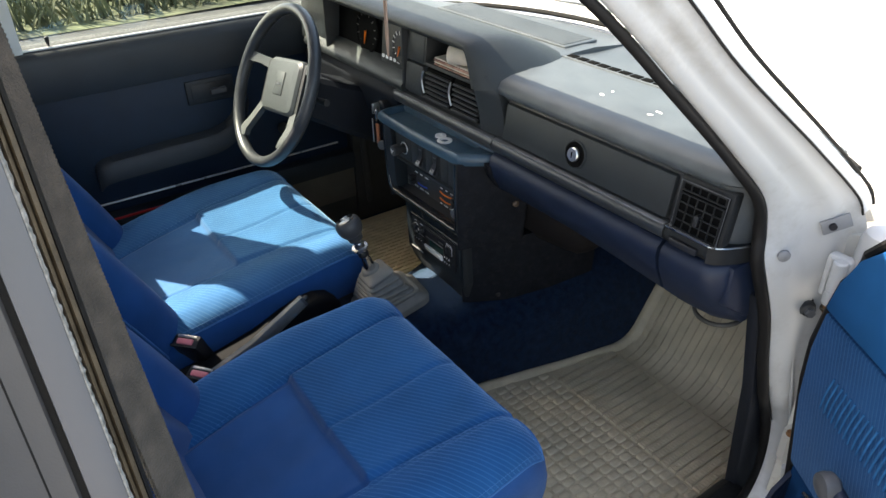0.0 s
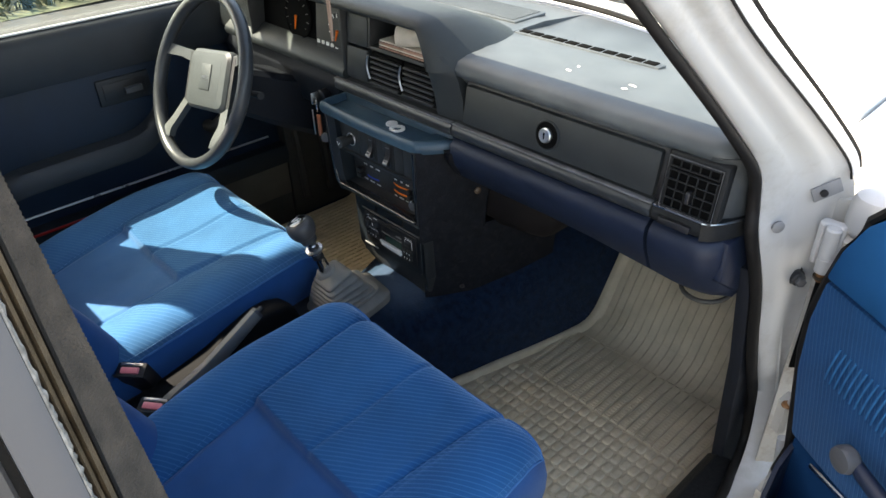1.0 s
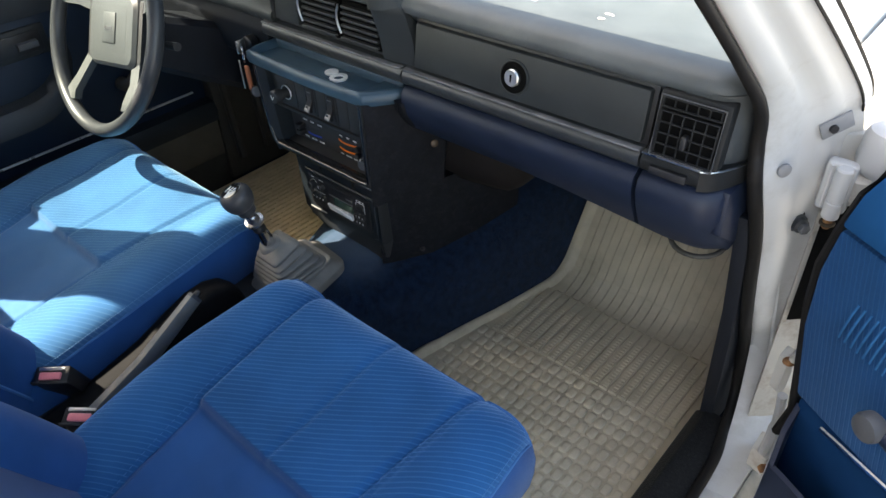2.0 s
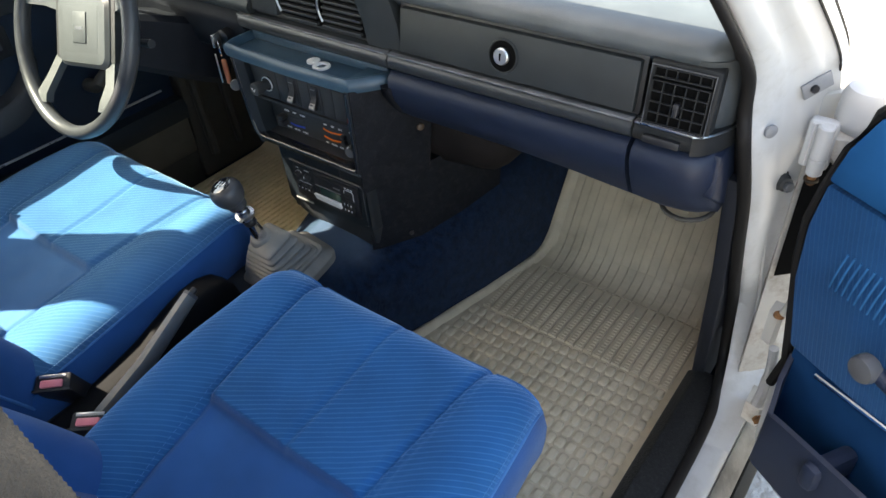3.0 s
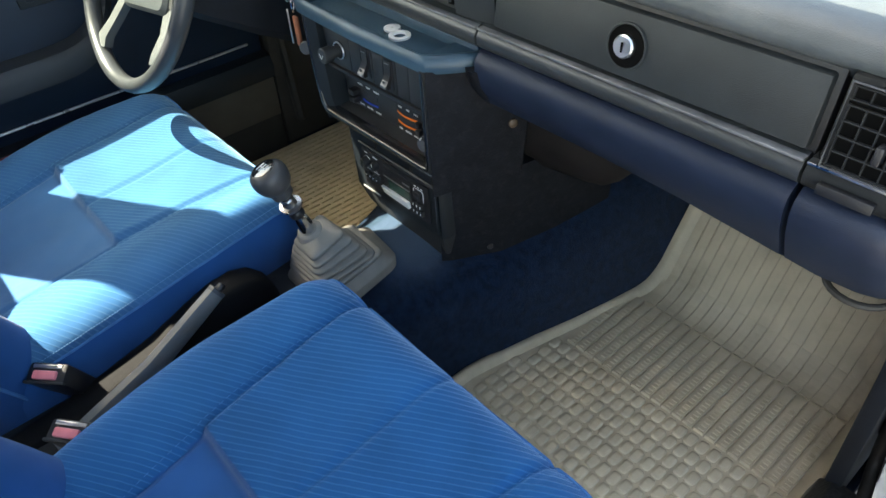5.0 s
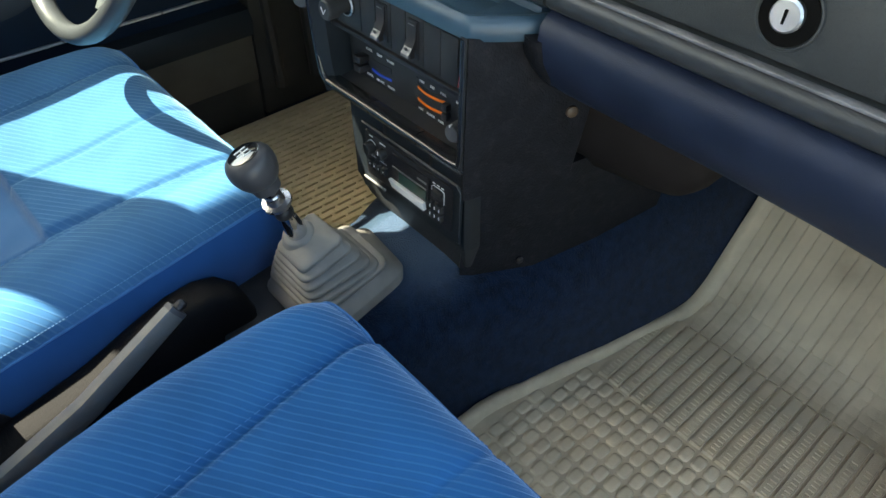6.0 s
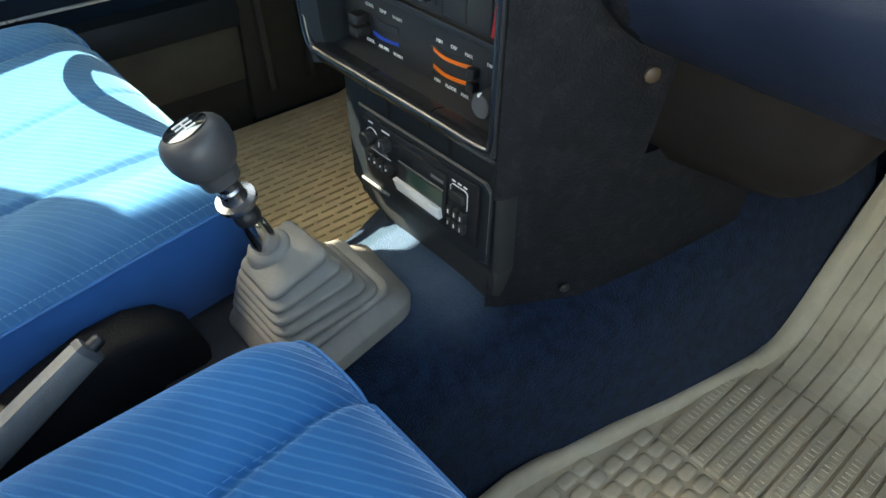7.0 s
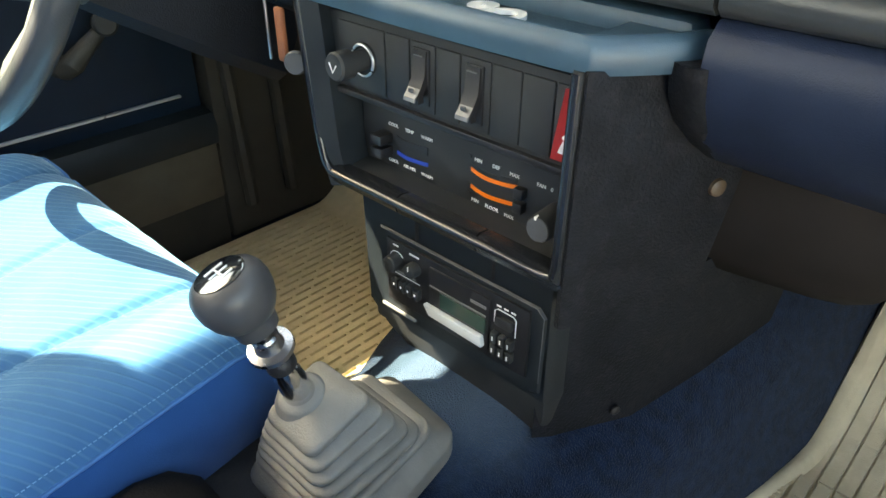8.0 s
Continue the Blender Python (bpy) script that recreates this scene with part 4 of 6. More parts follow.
def stud(bm, x0, x1, y0, y1, h, inset=0.003, zf=mat_z):
    """A flat rib with bevelled edges."""
    lo = [(x0, y0), (x1, y0), (x1, y1), (x0, y1)]
    hi = [(x0 + inset, y0 + inset), (x1 - inset, y0 + inset), (x1 - inset, y1 - inset), (x0 + inset, y1 - inset)]
    a = [bm.verts.new((x, y, zf(y) - 0.001)) for x, y in lo]
    b = [bm.verts.new((x, y, zf(y) + h)) for x, y in hi]
    bm.faces.new(b)
    for i in range(4):
        j = (i + 1) % 4
        bm.faces.new((a[i], a[j], b[j], b[i]))


def pad_stud(bm, xc, yc, hx, hy, h):
    """A moulded pad with rounded corners and a domed top."""
    rows = []
    for s_, z in ((1.0, -0.001), (0.93, 0.55 * h), (0.78, 0.88 * h), (0.45, h)):
        rows.append([bm.verts.new((xc + hx * s_ * math.copysign(abs(math.cos(q)) ** 0.5, math.cos(q)), yc + hy * s_ * math.copysign(abs(math.sin(q)) ** 0.5, math.sin(q)), mat_z(yc) + z)) for q in [2 * math.pi * (k + 0.5) / 12 for k in range(12)]])
    for r0, r1 in zip(rows, rows[1:]):
        for k in range(12):
            bm.faces.new((r0[k], r0[(k + 1) % 12], r1[(k + 1) % 12], r1[k]))
    bm.faces.new(rows[-1])


PITCH = 0.0193
GAP = 0.0028
bm = bmesh.new()
cols = [0.1812 + PITCH * i for i in range(25)]
for i, x in enumerate(cols):
    for k in range(20):
        y = -0.379 + 0.027 * k
        if x > mat_left(y) + 0.02 and x + PITCH < 0.655:
            pad_stud(bm, x + PITCH / 2 - GAP / 2, y + 0.0125, PITCH / 2 - 0.0014, 0.0123, 0.0042)
tagged(part("mat_stud_field", bm, BEIGE, mat_r, "rounded square studs", smooth=70), kind="stuff")
for x in cols:
    if x + PITCH > 0.655:
        continue
    # long flat ribs between dark grooves, with a serrated strip on each
    lo = 0.164
    while mat_left(lo) + 0.02 > x and lo < 0.3:
        lo += 0.02
    if lo < 0.3:
        bm = bmesh.new()
        stud(bm, x, x + PITCH - GAP, lo, 0.334, 0.0048, 0.0010)
        y = lo + 0.004
        while y < 0.300:
            stud(bm, x + 0.0050, x + 0.0140, y, y + 0.0045, 0.0064, 0.0008)
            y += 0.0080
        part("mat_rib", bm, BEIGE, mat_r, smooth=0)
    if x > 0.26:
        bm = loft([[(px - GAP / 2 + 0.002, py, pz - 0.002), (px, py - 0.001, pz + 0.0026), (px + PITCH - GAP, py - 0.001, pz + 0.0026), (px + PITCH - GAP, py, pz - 0.002)] for px, py, pz in [(x + 0.03 * (y - 0.35), y, mat_z(y) + 0.001) for y in [0.340 + 0.0125 * k for k in range(18)]]])
        part("toe_rib", bm, BEIGE, mat_r, smooth=0)

part("mat_mark", box(0.44, 0.53, -0.125, -0.100, 0.300, 0.3045, 0.001), BEIGE, mat_r, "embossed maker's bar")

mat_l = thing("floor_mat", (-0.42, 0.1, 0.285), "sunlit beige rubber floor mat with rows of slots", "floor mat", "floor mats")
bm = bmesh.new()
rows = []
for y in ys:
    row = [bm.verts.new((x, y, mat_z(y) - 0.004)) for x in (-0.672, -0.55, -0.42, -0.30, -0.215 - 0.02 * max(0, y))]
    rows.append(row)
for r0, r1 in zip(rows, rows[1:]):
    for i in range(4):
        bm.faces.new((r0[i], r0[i + 1], r1[i + 1], r1[i]))
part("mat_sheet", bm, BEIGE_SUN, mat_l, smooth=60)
bm = bmesh.new()
for i in range(27):
    x = -0.66 + 0.0163 * i
    stud(bm, x, x + 0.0135, -0.05, 0.342, 0.003, 0.001)
    y = -0.05 + (0.018 if i % 2 else 0.0)
    while y < 0.335:
        stud(bm, x + 0.012, x + 0.0175, y, y + 0.009, 0.0028, 0.0008)
        y += 0.036
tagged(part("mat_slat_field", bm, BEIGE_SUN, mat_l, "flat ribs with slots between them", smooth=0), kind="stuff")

# ---- dashboard ----
dash = thing("dashboard", (0, 0.2, 0.75), "dark blue-grey vinyl dashboard with lightened top", "dashboard")


def section(rings_xs, prof):
    return loft([[(x, y, z) for y, z in prof(x)] for x in rings_xs])


def pad_prof(x):
    e = max(0.0, (x - 0.625) / 0.05)
    k = 0.05 * e * e
    w = 0.2 * (x / 0.68) ** 2
    return [(0.062 + k, 0.955), (0.054 + k, 0.965), (0.046 + k, 0.970), (0.045 + k, 0.980 - 0.3 * k), (0.054 + k, 0.991 - 0.4 * k), (0.072 + k, 0.998 - 0.5 * k), (0.12, 1.001 - 0.5 * k), (0.20, 0.995 - 0.4 * k), (0.26, 0.988 - 0.3 * k), (0.32 - 0.5 * w, 0.984), (0.46 - w, 0.980), (0.475 - w, 0.965), (0.475 - w, 0.93), (0.2, 0.92)]


xs = [0.10, 0.15, 0.2, 0.3, 0.4, 0.5, 0.6, 0.625, 0.64, 0.65, 0.66, 0.668, 0.674]
part("dash_pad", section(xs, pad_prof), VINYL_TOP, dash, "lightened dash top pad", smooth=60)
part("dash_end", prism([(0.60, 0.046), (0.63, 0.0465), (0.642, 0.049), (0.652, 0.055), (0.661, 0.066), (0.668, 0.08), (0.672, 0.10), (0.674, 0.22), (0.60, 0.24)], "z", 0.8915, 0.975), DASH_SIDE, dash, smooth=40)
part("dash_carcass", box(-0.66, 0.60, 0.075, 0.28, 0.866, 0.955, 0.004), BLACK_SOFT, dash)
part("under_panel", prism([(0.13, 0.75), (0.12, 0.80), (0.44, 0.90), (0.5, 0.80), (0.44, 0.74)], "x", 0.17, 0.66, 0.004), HEATER_BOX, dash, "black underside of the dash")


def lean_box(x0, x1, z0, z1, y, depth, r=0.003, tilt=0.16):
    """A slab on the dash face, which leans forwards at its top."""
    bm = box(x0, x1, 0, depth, z0, z1, r)
    for v in bm.verts:
        v.co.y += y + (v.co.z - 0.93) * tilt
    return bm


glovebox = part("glovebox_door", lean_box(0.190, 0.560, 0.8955, 0.9595, 0.041, 0.03, 0.0035), VINYL, dash, "closed glovebox door")
recess = part("lock_recess", turned((0.370, 0.0400, 0.927), (0, -1, 0.16), [(-0.01, 0.0228), (0.0004, 0.0236), (0.0022, 0.0230), (0.0026, 0.0218), (0.0016, 0.0208), (0.0004, 0.0206), (0.0004, 0.001)], 40), VINYL, glovebox, "round lock recess", smooth=50)
# Black disc on the door face stands in for the dish's shade.
part("recess_shade", turned((0.370, 0.0396, 0.927), (0, -1, 0.16), [(-0.002, 0.0205), (0.0012, 0.0205), (0.0014, 0.001)], 36), CAVITY, recess, "black disc for the recess shade")
lock = part("lock", turned((0.370, 0.0435, 0.927), (0, -1, 0.16), [(-0.004, 0.0115), (0.0095, 0.0115), (0.0115, 0.010), (0.0115, 0.001)], 28), STEEL, glovebox, "worn chrome push lock")
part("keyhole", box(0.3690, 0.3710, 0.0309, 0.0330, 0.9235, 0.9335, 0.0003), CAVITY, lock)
part("glovebox_gap", lean_box(0.184, 0.566, 0.890, 0.965, 0.050, 0.02, 0.002), BLACK, dash)
for x0, x1 in ((-0.172, 0.1675), (0.1705, 0.5635), (0.5665, 0.640)):
    bm = prism([(0.060, 0.864), (0.036, 0.864), (0.029, 0.870), (0.028, 0.880), (0.033, 0.889), (0.04, 0.8925), (0.060, 0.8925)], "x", x0, x1, 0.0)
    trim = part("trim_strip", bm, VENT_BLACK if x0 > 0.5 else TRIM, dash, "dark satin trim moulding", smooth=60)
    # Plated line; along the first two strips it also draws in a highlight.
    part("trim_edge", box(x0, x1, 0.0288, 0.040, 0.8888, 0.8915, 0.0006), STEEL if x0 > 0.5 else TIP, trim, "thin bright edge line")
CORNER = [(0.6395, 0.0285), (0.650, 0.034), (0.659, 0.046), (0.667, 0.062), (0.673, 0.08), (0.677, 0.11), (0.678, 0.25)]
part("trim_return", prism(CORNER + [(0.6395, 0.25)], "z", 0.864, 0.8905), VENT_BLACK, dash, smooth=60)
part("corner_edge", tube([(x, y, 0.8902) for x, y in CORNER[:6]], 0.0014, 8), STEEL, dash, "thin bright edge line")


def lower_prof(x):
    e = max(0.0, (x - 0.635) / 0.03)
    k = 0.02 * e * e
    w = 0.014 * max(0.0, 1 - abs(x - 0.60) / 0.2)
    return [(0.085, 0.8625), (0.036 + k, 0.8625), (0.026 + k, 0.853), (0.024 + k, 0.838), (0.030 + k, 0.815), (0.050 + k, 0.785 - w), (0.078 + k, 0.763 - w), (0.11, 0.752 - w), (0.135, 0.752 - w), (0.135, 0.85)]


part("lower_panel", section([0.170, 0.19, 0.25, 0.35, 0.45, 0.52, 0.562], lower_prof), NAVY, dash, "navy lower dash panel", smooth=60)
part("lower_end", section([0.568, 0.6, 0.635, 0.648, 0.656, 0.663, 0.667], lower_prof), NAVY, dash, "navy lower dash corner", smooth=60)
part("lower_end_side", prism([(0.05, 0.862), (0.05, 0.80), (0.11, 0.755), (0.40, 0.76), (0.40, 0.862)], "x", 0.655, 0.672, 0.004), NAVY, dash)
part("dash_speaker_rim", tube(circle((0.625, 0.116, 0.739), (1, 0, 0), (0, 1, 0.12), 0.036, 24), 0.0035, 8, closed=True), KICK_TRIM, dash, "bright rim under the dash corner")
# side window vent
for fx, fy, fl, fw, fa in ((0.3417, 0.119, 0.006, 0.003, 0.3), (0.3396, 0.146, 0.004, 0.0025, 1.0), (0.4495, 0.111, 0.005, 0.0025, -0.2), (0.4494, 0.1297, 0.006, 0.0025, 0.1), (0.455, 0.1285, 0.003, 0.002, 0.6)):
    part("dash_fleck", loft([[Vector((fx, fy, 1.0005 - 0.05 * max(0.0, fy - 0.12) + h)) + Vector((math.cos(fa) * c + math.sin(fa) * q, -math.sin(fa) * c + math.cos(fa) * q, 0)) for c, q in ((-fl, -fw * 0.4), (-fl * 0.4, -fw), (fl * 0.5, -fw * 0.6), (fl, 0.0), (fl * 0.3, fw), (-fl * 0.7, fw * 0.7))] for h in (-0.002, 0.0008)]), FLECK, dash, "small white fleck", smooth=0)
vent = part("side_vent", lean_box(0.573, 0.657, 0.8925, 0.969, 0.036, 0.02, 0.004), VENT_BLACK, dash, "side air vent housing")
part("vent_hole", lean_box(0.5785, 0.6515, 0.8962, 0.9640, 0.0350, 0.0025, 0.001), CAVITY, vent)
for k in range(6):
    x = 0.581 + 0.0135 * k
    part("upright_slat", lean_box(x - 0.0007, x + 0.0007, 0.8970, 0.9475, 0.0300, 0.0030, 0.0004), VENT_BLACK, vent)
    if k < 6:
        part("upright_slat", lean_box(x - 0.0007, x + 0.0007, 0.9525, 0.9630, 0.0300, 0.0030, 0.0004), VENT_BLACK, vent)
for z in (0.8970, 0.9096, 0.9222, 0.9348, 0.9475, 0.9525, 0.9630):
    part("cross_slat", lean_box(0.580, 0.6495, z - 0.0007, z + 0.0007, 0.0296, 0.0030, 0.0004), VENT_BLACK, vent)
part("vent_edge", tube([(0.5775, 0.0300 + (z - 0.93) * 0.16, z) if i in (0, 3) else (0.6525, 0.0300 + (z - 0.93) * 0.16, z) for i, z in enumerate((0.895, 0.895, 0.9655, 0.9655))], 0.0012, 6, closed=True), CRANK_GREY, vent, "thin grey vent edge")
part("vent_tab", lean_box(0.6115, 0.6185, 0.911, 0.927, 0.026, 0.01, 0.002), BLACK, vent)
part("thumb_slot", lean_box(0.582, 0.628, 0.872, 0.881, 0.0285, 0.006, 0.001), BLACK, vent)
part("thumb_wheel", turned((0.590, 0.039, 0.8765), (1, 0, 0), [(0, 0.009), (0.002, 0.010), (0.030, 0.010), (0.032, 0.009)], 22), BLACK, vent)
# defroster slots
df = part("defroster_vent", box(0.120, 0.425, 0.238, 0.262, 0.987, 0.993, 0.003), VINYL_TOP, dash, "defroster vent strip")
for k in range(11):
    x = 0.128 + 0.0265 * k
    part("vent_slot", box(x, x + 0.022, 0.2425, 0.2585, 0.9925, 0.9945, 0.0008), CAVITY, df)
# speaker grille
gr = part("speaker_grille", box(-0.36, 0.09, 0.275, 0.365, 0.990, 0.9965, 0.004), VINYL_TOP, dash, "slotted grille on the dash top")
for k in range(16):
    y = 0.281 + 0.005 * k
    part("grille_bar", box(-0.35, 0.08, y, y + 0.0026, 0.9960, 0.9980), VINYL_TOP, gr, smooth=0)
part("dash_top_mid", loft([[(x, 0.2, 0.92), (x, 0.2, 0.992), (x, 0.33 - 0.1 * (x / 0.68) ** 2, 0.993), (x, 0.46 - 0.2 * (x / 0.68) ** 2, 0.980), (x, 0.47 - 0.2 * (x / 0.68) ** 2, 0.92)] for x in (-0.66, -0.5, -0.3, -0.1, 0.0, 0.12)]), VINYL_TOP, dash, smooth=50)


# instrument hood, swept forwards from its brow
rows = [[(x, 0.080, z) for x, z in HOOD_IN] for HOOD_IN in ([(-0.67, 1.036), (-0.62, 1.036), (-0.3, 1.036), (0.07, 1.036), (0.100, 1.036), (0.109, 1.035), (0.114, 1.029), (0.117, 1.016), (0.119, 1.0), (0.121, 0.975)],)]
rows.append([(x, 0.020, z) for x, y, z in rows[0]])
for y, zt, xb, zb in ((0.0145, 1.043, 0.127, 0.975), (0.0165, 1.049, 0.136, 0.975), (0.024, 1.054, 0.148, 0.975), (0.040, 1.058, 0.163, 0.978), (0.07, 1.058, 0.174, 0.985), (0.11, 1.053, 0.176, 0.988), (0.15, 1.043, 0.170, 0.988), (0.19, 1.027, 0.158, 0.986), (0.225, 1.010, 0.142, 0.984), (0.25, 0.996, 0.125, 0.982), (0.268, 0.984, 0.11, 0.975)):
    xt, h = 0.100 - 0.12 * max(0.0, y - 0.1), zt - zb
    w = xb - xt
    rows.append([(-0.67, y, zt - 0.012), (-0.62, y, zt - 0.002), (-0.3, y, zt), (0.04, y, zt)] + [(xt + w * a, y, zt - h * q) for a, q in ((0.0, 0.03), (0.26, 0.13), (0.5, 0.33), (0.72, 0.58), (0.88, 0.82), (1.0, 1.0))])
part("instrument_hood", loft(rows, closed=False), VINYL, dash, "padded instrument hood", smooth=80)
part("hood_cheek", loft([[(a, y0, z), (a + 0.4 * (b2 - a), y0 + 0.001, z), (b2, y1, z), (b2, 0.10, z), (a, 0.10, z)] for z, a, b2, y0, y1 in ((0.893, 0.126, 0.186, 0.038, 0.045), (0.93, 0.124, 0.182, 0.034, 0.046), (0.965, 0.121, 0.172, 0.026, 0.044), (0.985, 0.120, 0.160, 0.0195, 0.038), (1.0, 0.119, 0.148, 0.018, 0.034))]), VINYL, dash, smooth=60)
# centre face: blanks, cubby, two vents
part("face_frame", lean_box(-0.140, 0.130, 0.893, 0.968, 0.050, 0.03, 0.002, 0.12), BLACK_SOFT, dash)
part("blank_panel", lean_box(-0.134, -0.071, 0.966, 1.022, 0.038, 0.02, 0.003, 0.12), VINYL, dash)
part("blank_panel", lean_box(-0.134, -0.071, 0.902, 0.962, 0.038, 0.02, 0.003, 0.12), VINYL, dash)
cub = part("cubby", lean_box(-0.060, 0.122, 0.968, 0.9745, 0.036, 0.07, 0.001, 0.12), BLACK_SOFT, dash, "open cubby shelf")
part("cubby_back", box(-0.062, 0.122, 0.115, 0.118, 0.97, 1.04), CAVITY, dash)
part("cubby_side", lean_box(-0.066, -0.060, 0.968, 1.04, 0.036, 0.07, 0.001, 0.12), BLACK_SOFT, dash)
part("cubby_side", lean_box(0.117, 0.123, 0.968, 1.035, 0.036, 0.07, 0.001, 0.12), BLACK_SOFT, dash)
for vx0, vx1 in ((-0.060, 0.028), (0.034, 0.122)):
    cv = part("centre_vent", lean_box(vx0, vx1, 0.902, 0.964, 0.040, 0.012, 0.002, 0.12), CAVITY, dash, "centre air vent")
    for k in range(6):
        z = 0.908 + 0.0095 * k
        part("slat", lean_box(vx0 + 0.003, vx1 - 0.003, z - 0.0024, z + 0.0016, 0.0345, 0.010, 0.0008, 0.12), BLACK_SOFT, cv)
    pts = [(vx0 + 0.008 - 0.007 * math.sin(math.pi * i / 10), 0.030, 0.916 + 0.045 * i / 10) for i in range(11)]
    part("vent_lever", tube(pts, 0.0018, 8), STEEL, cv, "curved chrome vent lever")
# instruments
clus = part("instrument_panel", lean_box(-0.495, -0.145, 0.905, 1.045, 0.070, 0.02, 0.002, 0.12), CAVITY, dash, "black instrument panel")
part("cluster_lip", loft([[(x, 0.034, 0.893), (x, 0.030, 0.903), (x, 0.034, 0.911), (x, 0.066, 0.934), (x, 0.11, 0.934), (x, 0.11, 0.89)] for x in (-0.62, -0.4, -0.142)]), VINYL, dash, "trim below the instruments", smooth=50)
part("cluster_wall", box(-0.146, -0.138, 0.036, 0.12, 0.9, 1.05, 0.002), BLACK_SOFT, dash)
part("cluster_wall", box(-0.50, -0.492, 0.036, 0.12, 0.9, 1.05, 0.002), BLACK_SOFT, dash)
part("outer_face", lean_box(-0.67, -0.50, 0.9, 1.05, 0.05, 0.03, 0.004, 0.12), VINYL, dash)
gp = part("gauge_panel", lean_box(-0.268, -0.142, 0.905, 1.034, 0.058, 0.03, 0.003, 0.12), BLACK_SOFT, dash, "grey gauge panel")
for gx, gr_, gy in ((-0.182, 0.036, 0.0625), (-0.345, 0.050, 0.072)):
    g = part("gauge", turned((gx, gy, 0.975), (0, -1, 0.12), [(0, gr_), (0.003, gr_), (0.004, gr_ - 0.003), (0.002, gr_ - 0.005), (0.002, 0.001)], 36), BLACK_SOFT if gx > -0.3 else CAVITY, dash, "round dial")
    for k in range(11):
        a = radians(-40 + 26 * k)
        p = Vector((gx + math.cos(a) * gr_ * 0.8, gy - 0.0045, 0.975 + math.sin(a) * gr_ * 0.8))
        part("dial_tick", box(-0.004, 0.004, -0.0005, 0.0005, -0.0008, 0.0008, m=Matrix.Translation(p) @ Matrix.Rotation(-a, 4, "Y")), WHITE_MARK if gx > -0.3 else CRANK_GREY, g, smooth=0)
    part("needle", tube([(gx, gy - 0.007, 0.975), (gx - 0.010, gy - 0.007, 0.975 - 0.6 * gr_)], [0.003, 0.001], 6), ORANGE, g, "orange needle")
for k in range(5):
    part("warning_lamp", lean_box(-0.262 + 0.016 * k, -0.253 + 0.016 * k, 0.937, 0.944, 0.0560, 0.004, 0.0008, 0.12), WHITE_MARK, clus)
part("warning_lamp", lean_box(-0.166, -0.158, 0.958, 0.982, 0.0555, 0.004, 0.0008, 0.12), PINK, gp, "red warning lamp window")

# papers in the cubby
rr = random.Random(2)
papers = thing("brochure_stack", (0.03, 0.075, 0.9745), "stack of reddish printed brochures in the dash cubby", "papers")
for k in range(5):
    part("brochure", box(-0.04 + 0.004 * rr.random(), 0.105 - 0.01 * rr.random(), 0.045 + 0.005 * rr.random(), 0.11, 0.9750 + 0.0028 * k, 0.9775 + 0.0028 * k, 0.0004), PAPER if k in (1, 4) else PAPER_RED, papers, "pale printed sheet" if k in (1, 4) else "", smooth=0)
d = Vector((0.86, 0.5, 0.0)).normalized()
u, v = basis(d)
c0 = Vector((0.020, 0.046, 1.0075))
bm = loft([circle(c0, u, v, 0.0185, 24), circle(c0 + d * 0.072, u, v, 0.0185, 24), circle(c0 + d * 0.072, u, v, 0.0165, 24), circle(c0 + d * 0.002, u, v, 0.0165, 24), circle(c0, u, v, 0.0185, 24)], caps=False)
single("paper_roll", bm, PAPER, "rolled sheet of paper lying on the brochures", "paper roll")

# ---- steering column and wheel ----
WC, WT, WR = Vector((-0.415, -0.145, 0.872)), radians(26), 0.176
W_UP, W_N, W_X = Vector((0, math.sin(WT), math.cos(WT))), Vector((0, -math.cos(WT), math.sin(WT))), Vector((1, 0, 0))
col = thing("steering_column", (-0.415, 0.05, 0.8), "black steering column shroud with stalks and ignition lock", "steering column")
part("shroud", loft([[WC - W_N * a + W_X * sx * w + W_UP * sz * h for sx, sz in ((-1, -0.8), (-0.8, -1), (0.8, -1), (1, -0.8), (1, 0.8), (0.8, 1), (-0.8, 1), (-1, 0.8))] for a, w, h in ((0.05, 0.045, 0.045), (0.09, 0.052, 0.05), (0.2, 0.06, 0.06), (0.3, 0.065, 0.065))]), FOOTWELL, col, smooth=40)
part("stalk", tube([WC - W_N * 0.08 + W_X * 0.04, WC - W_N * 0.075 + W_X * 0.12 + W_UP * 0.01], [0.006, 0.008], 10), BLACK_SOFT, col, "black stalk")
part("stalk", tube([WC - W_N * 0.08 - W_X * 0.04, WC - W_N * 0.075 - W_X * 0.13 + W_UP * 0.01], [0.006, 0.008], 10), BLACK_SOFT, col, "black stalk")
part("ignition_lock", turned((-0.225, 0.04, 0.838), (0.1, -1, 0), [(0, 0.014), (0.016, 0.014), (0.018, 0.011), (0.018, 0.001)], 20), BLACK, col)
part("lower_dash_left", prism([(0.06, 0.89), (0.045, 0.86), (0.06, 0.79), (0.12, 0.76), (0.4, 0.78), (0.4, 0.89)], "x", -0.66, -0.19, 0.006), FOOTWELL, col, "black trim under the dash")

wheel = thing("steering_wheel", tuple(WC), "grey four-spoke steering wheel with a worn shiny rim", "steering wheel")
ring = [WC + W_X * (WR * math.cos(2 * math.pi * i / 64)) + W_UP * (WR * math.sin(2 * math.pi * i / 64)) for i in range(64)]
bm = bmesh.new()
rings = []
for i, p in enumerate(ring):
    rad = (p - WC).normalized()
    rings.append(circle(p, rad, W_N, 0.0125, 12, 0.0145))
rings.append(rings[0])
bm = loft(rings, caps=False)
bmesh.ops.remove_doubles(bm, verts=bm.verts[:], dist=1e-6)
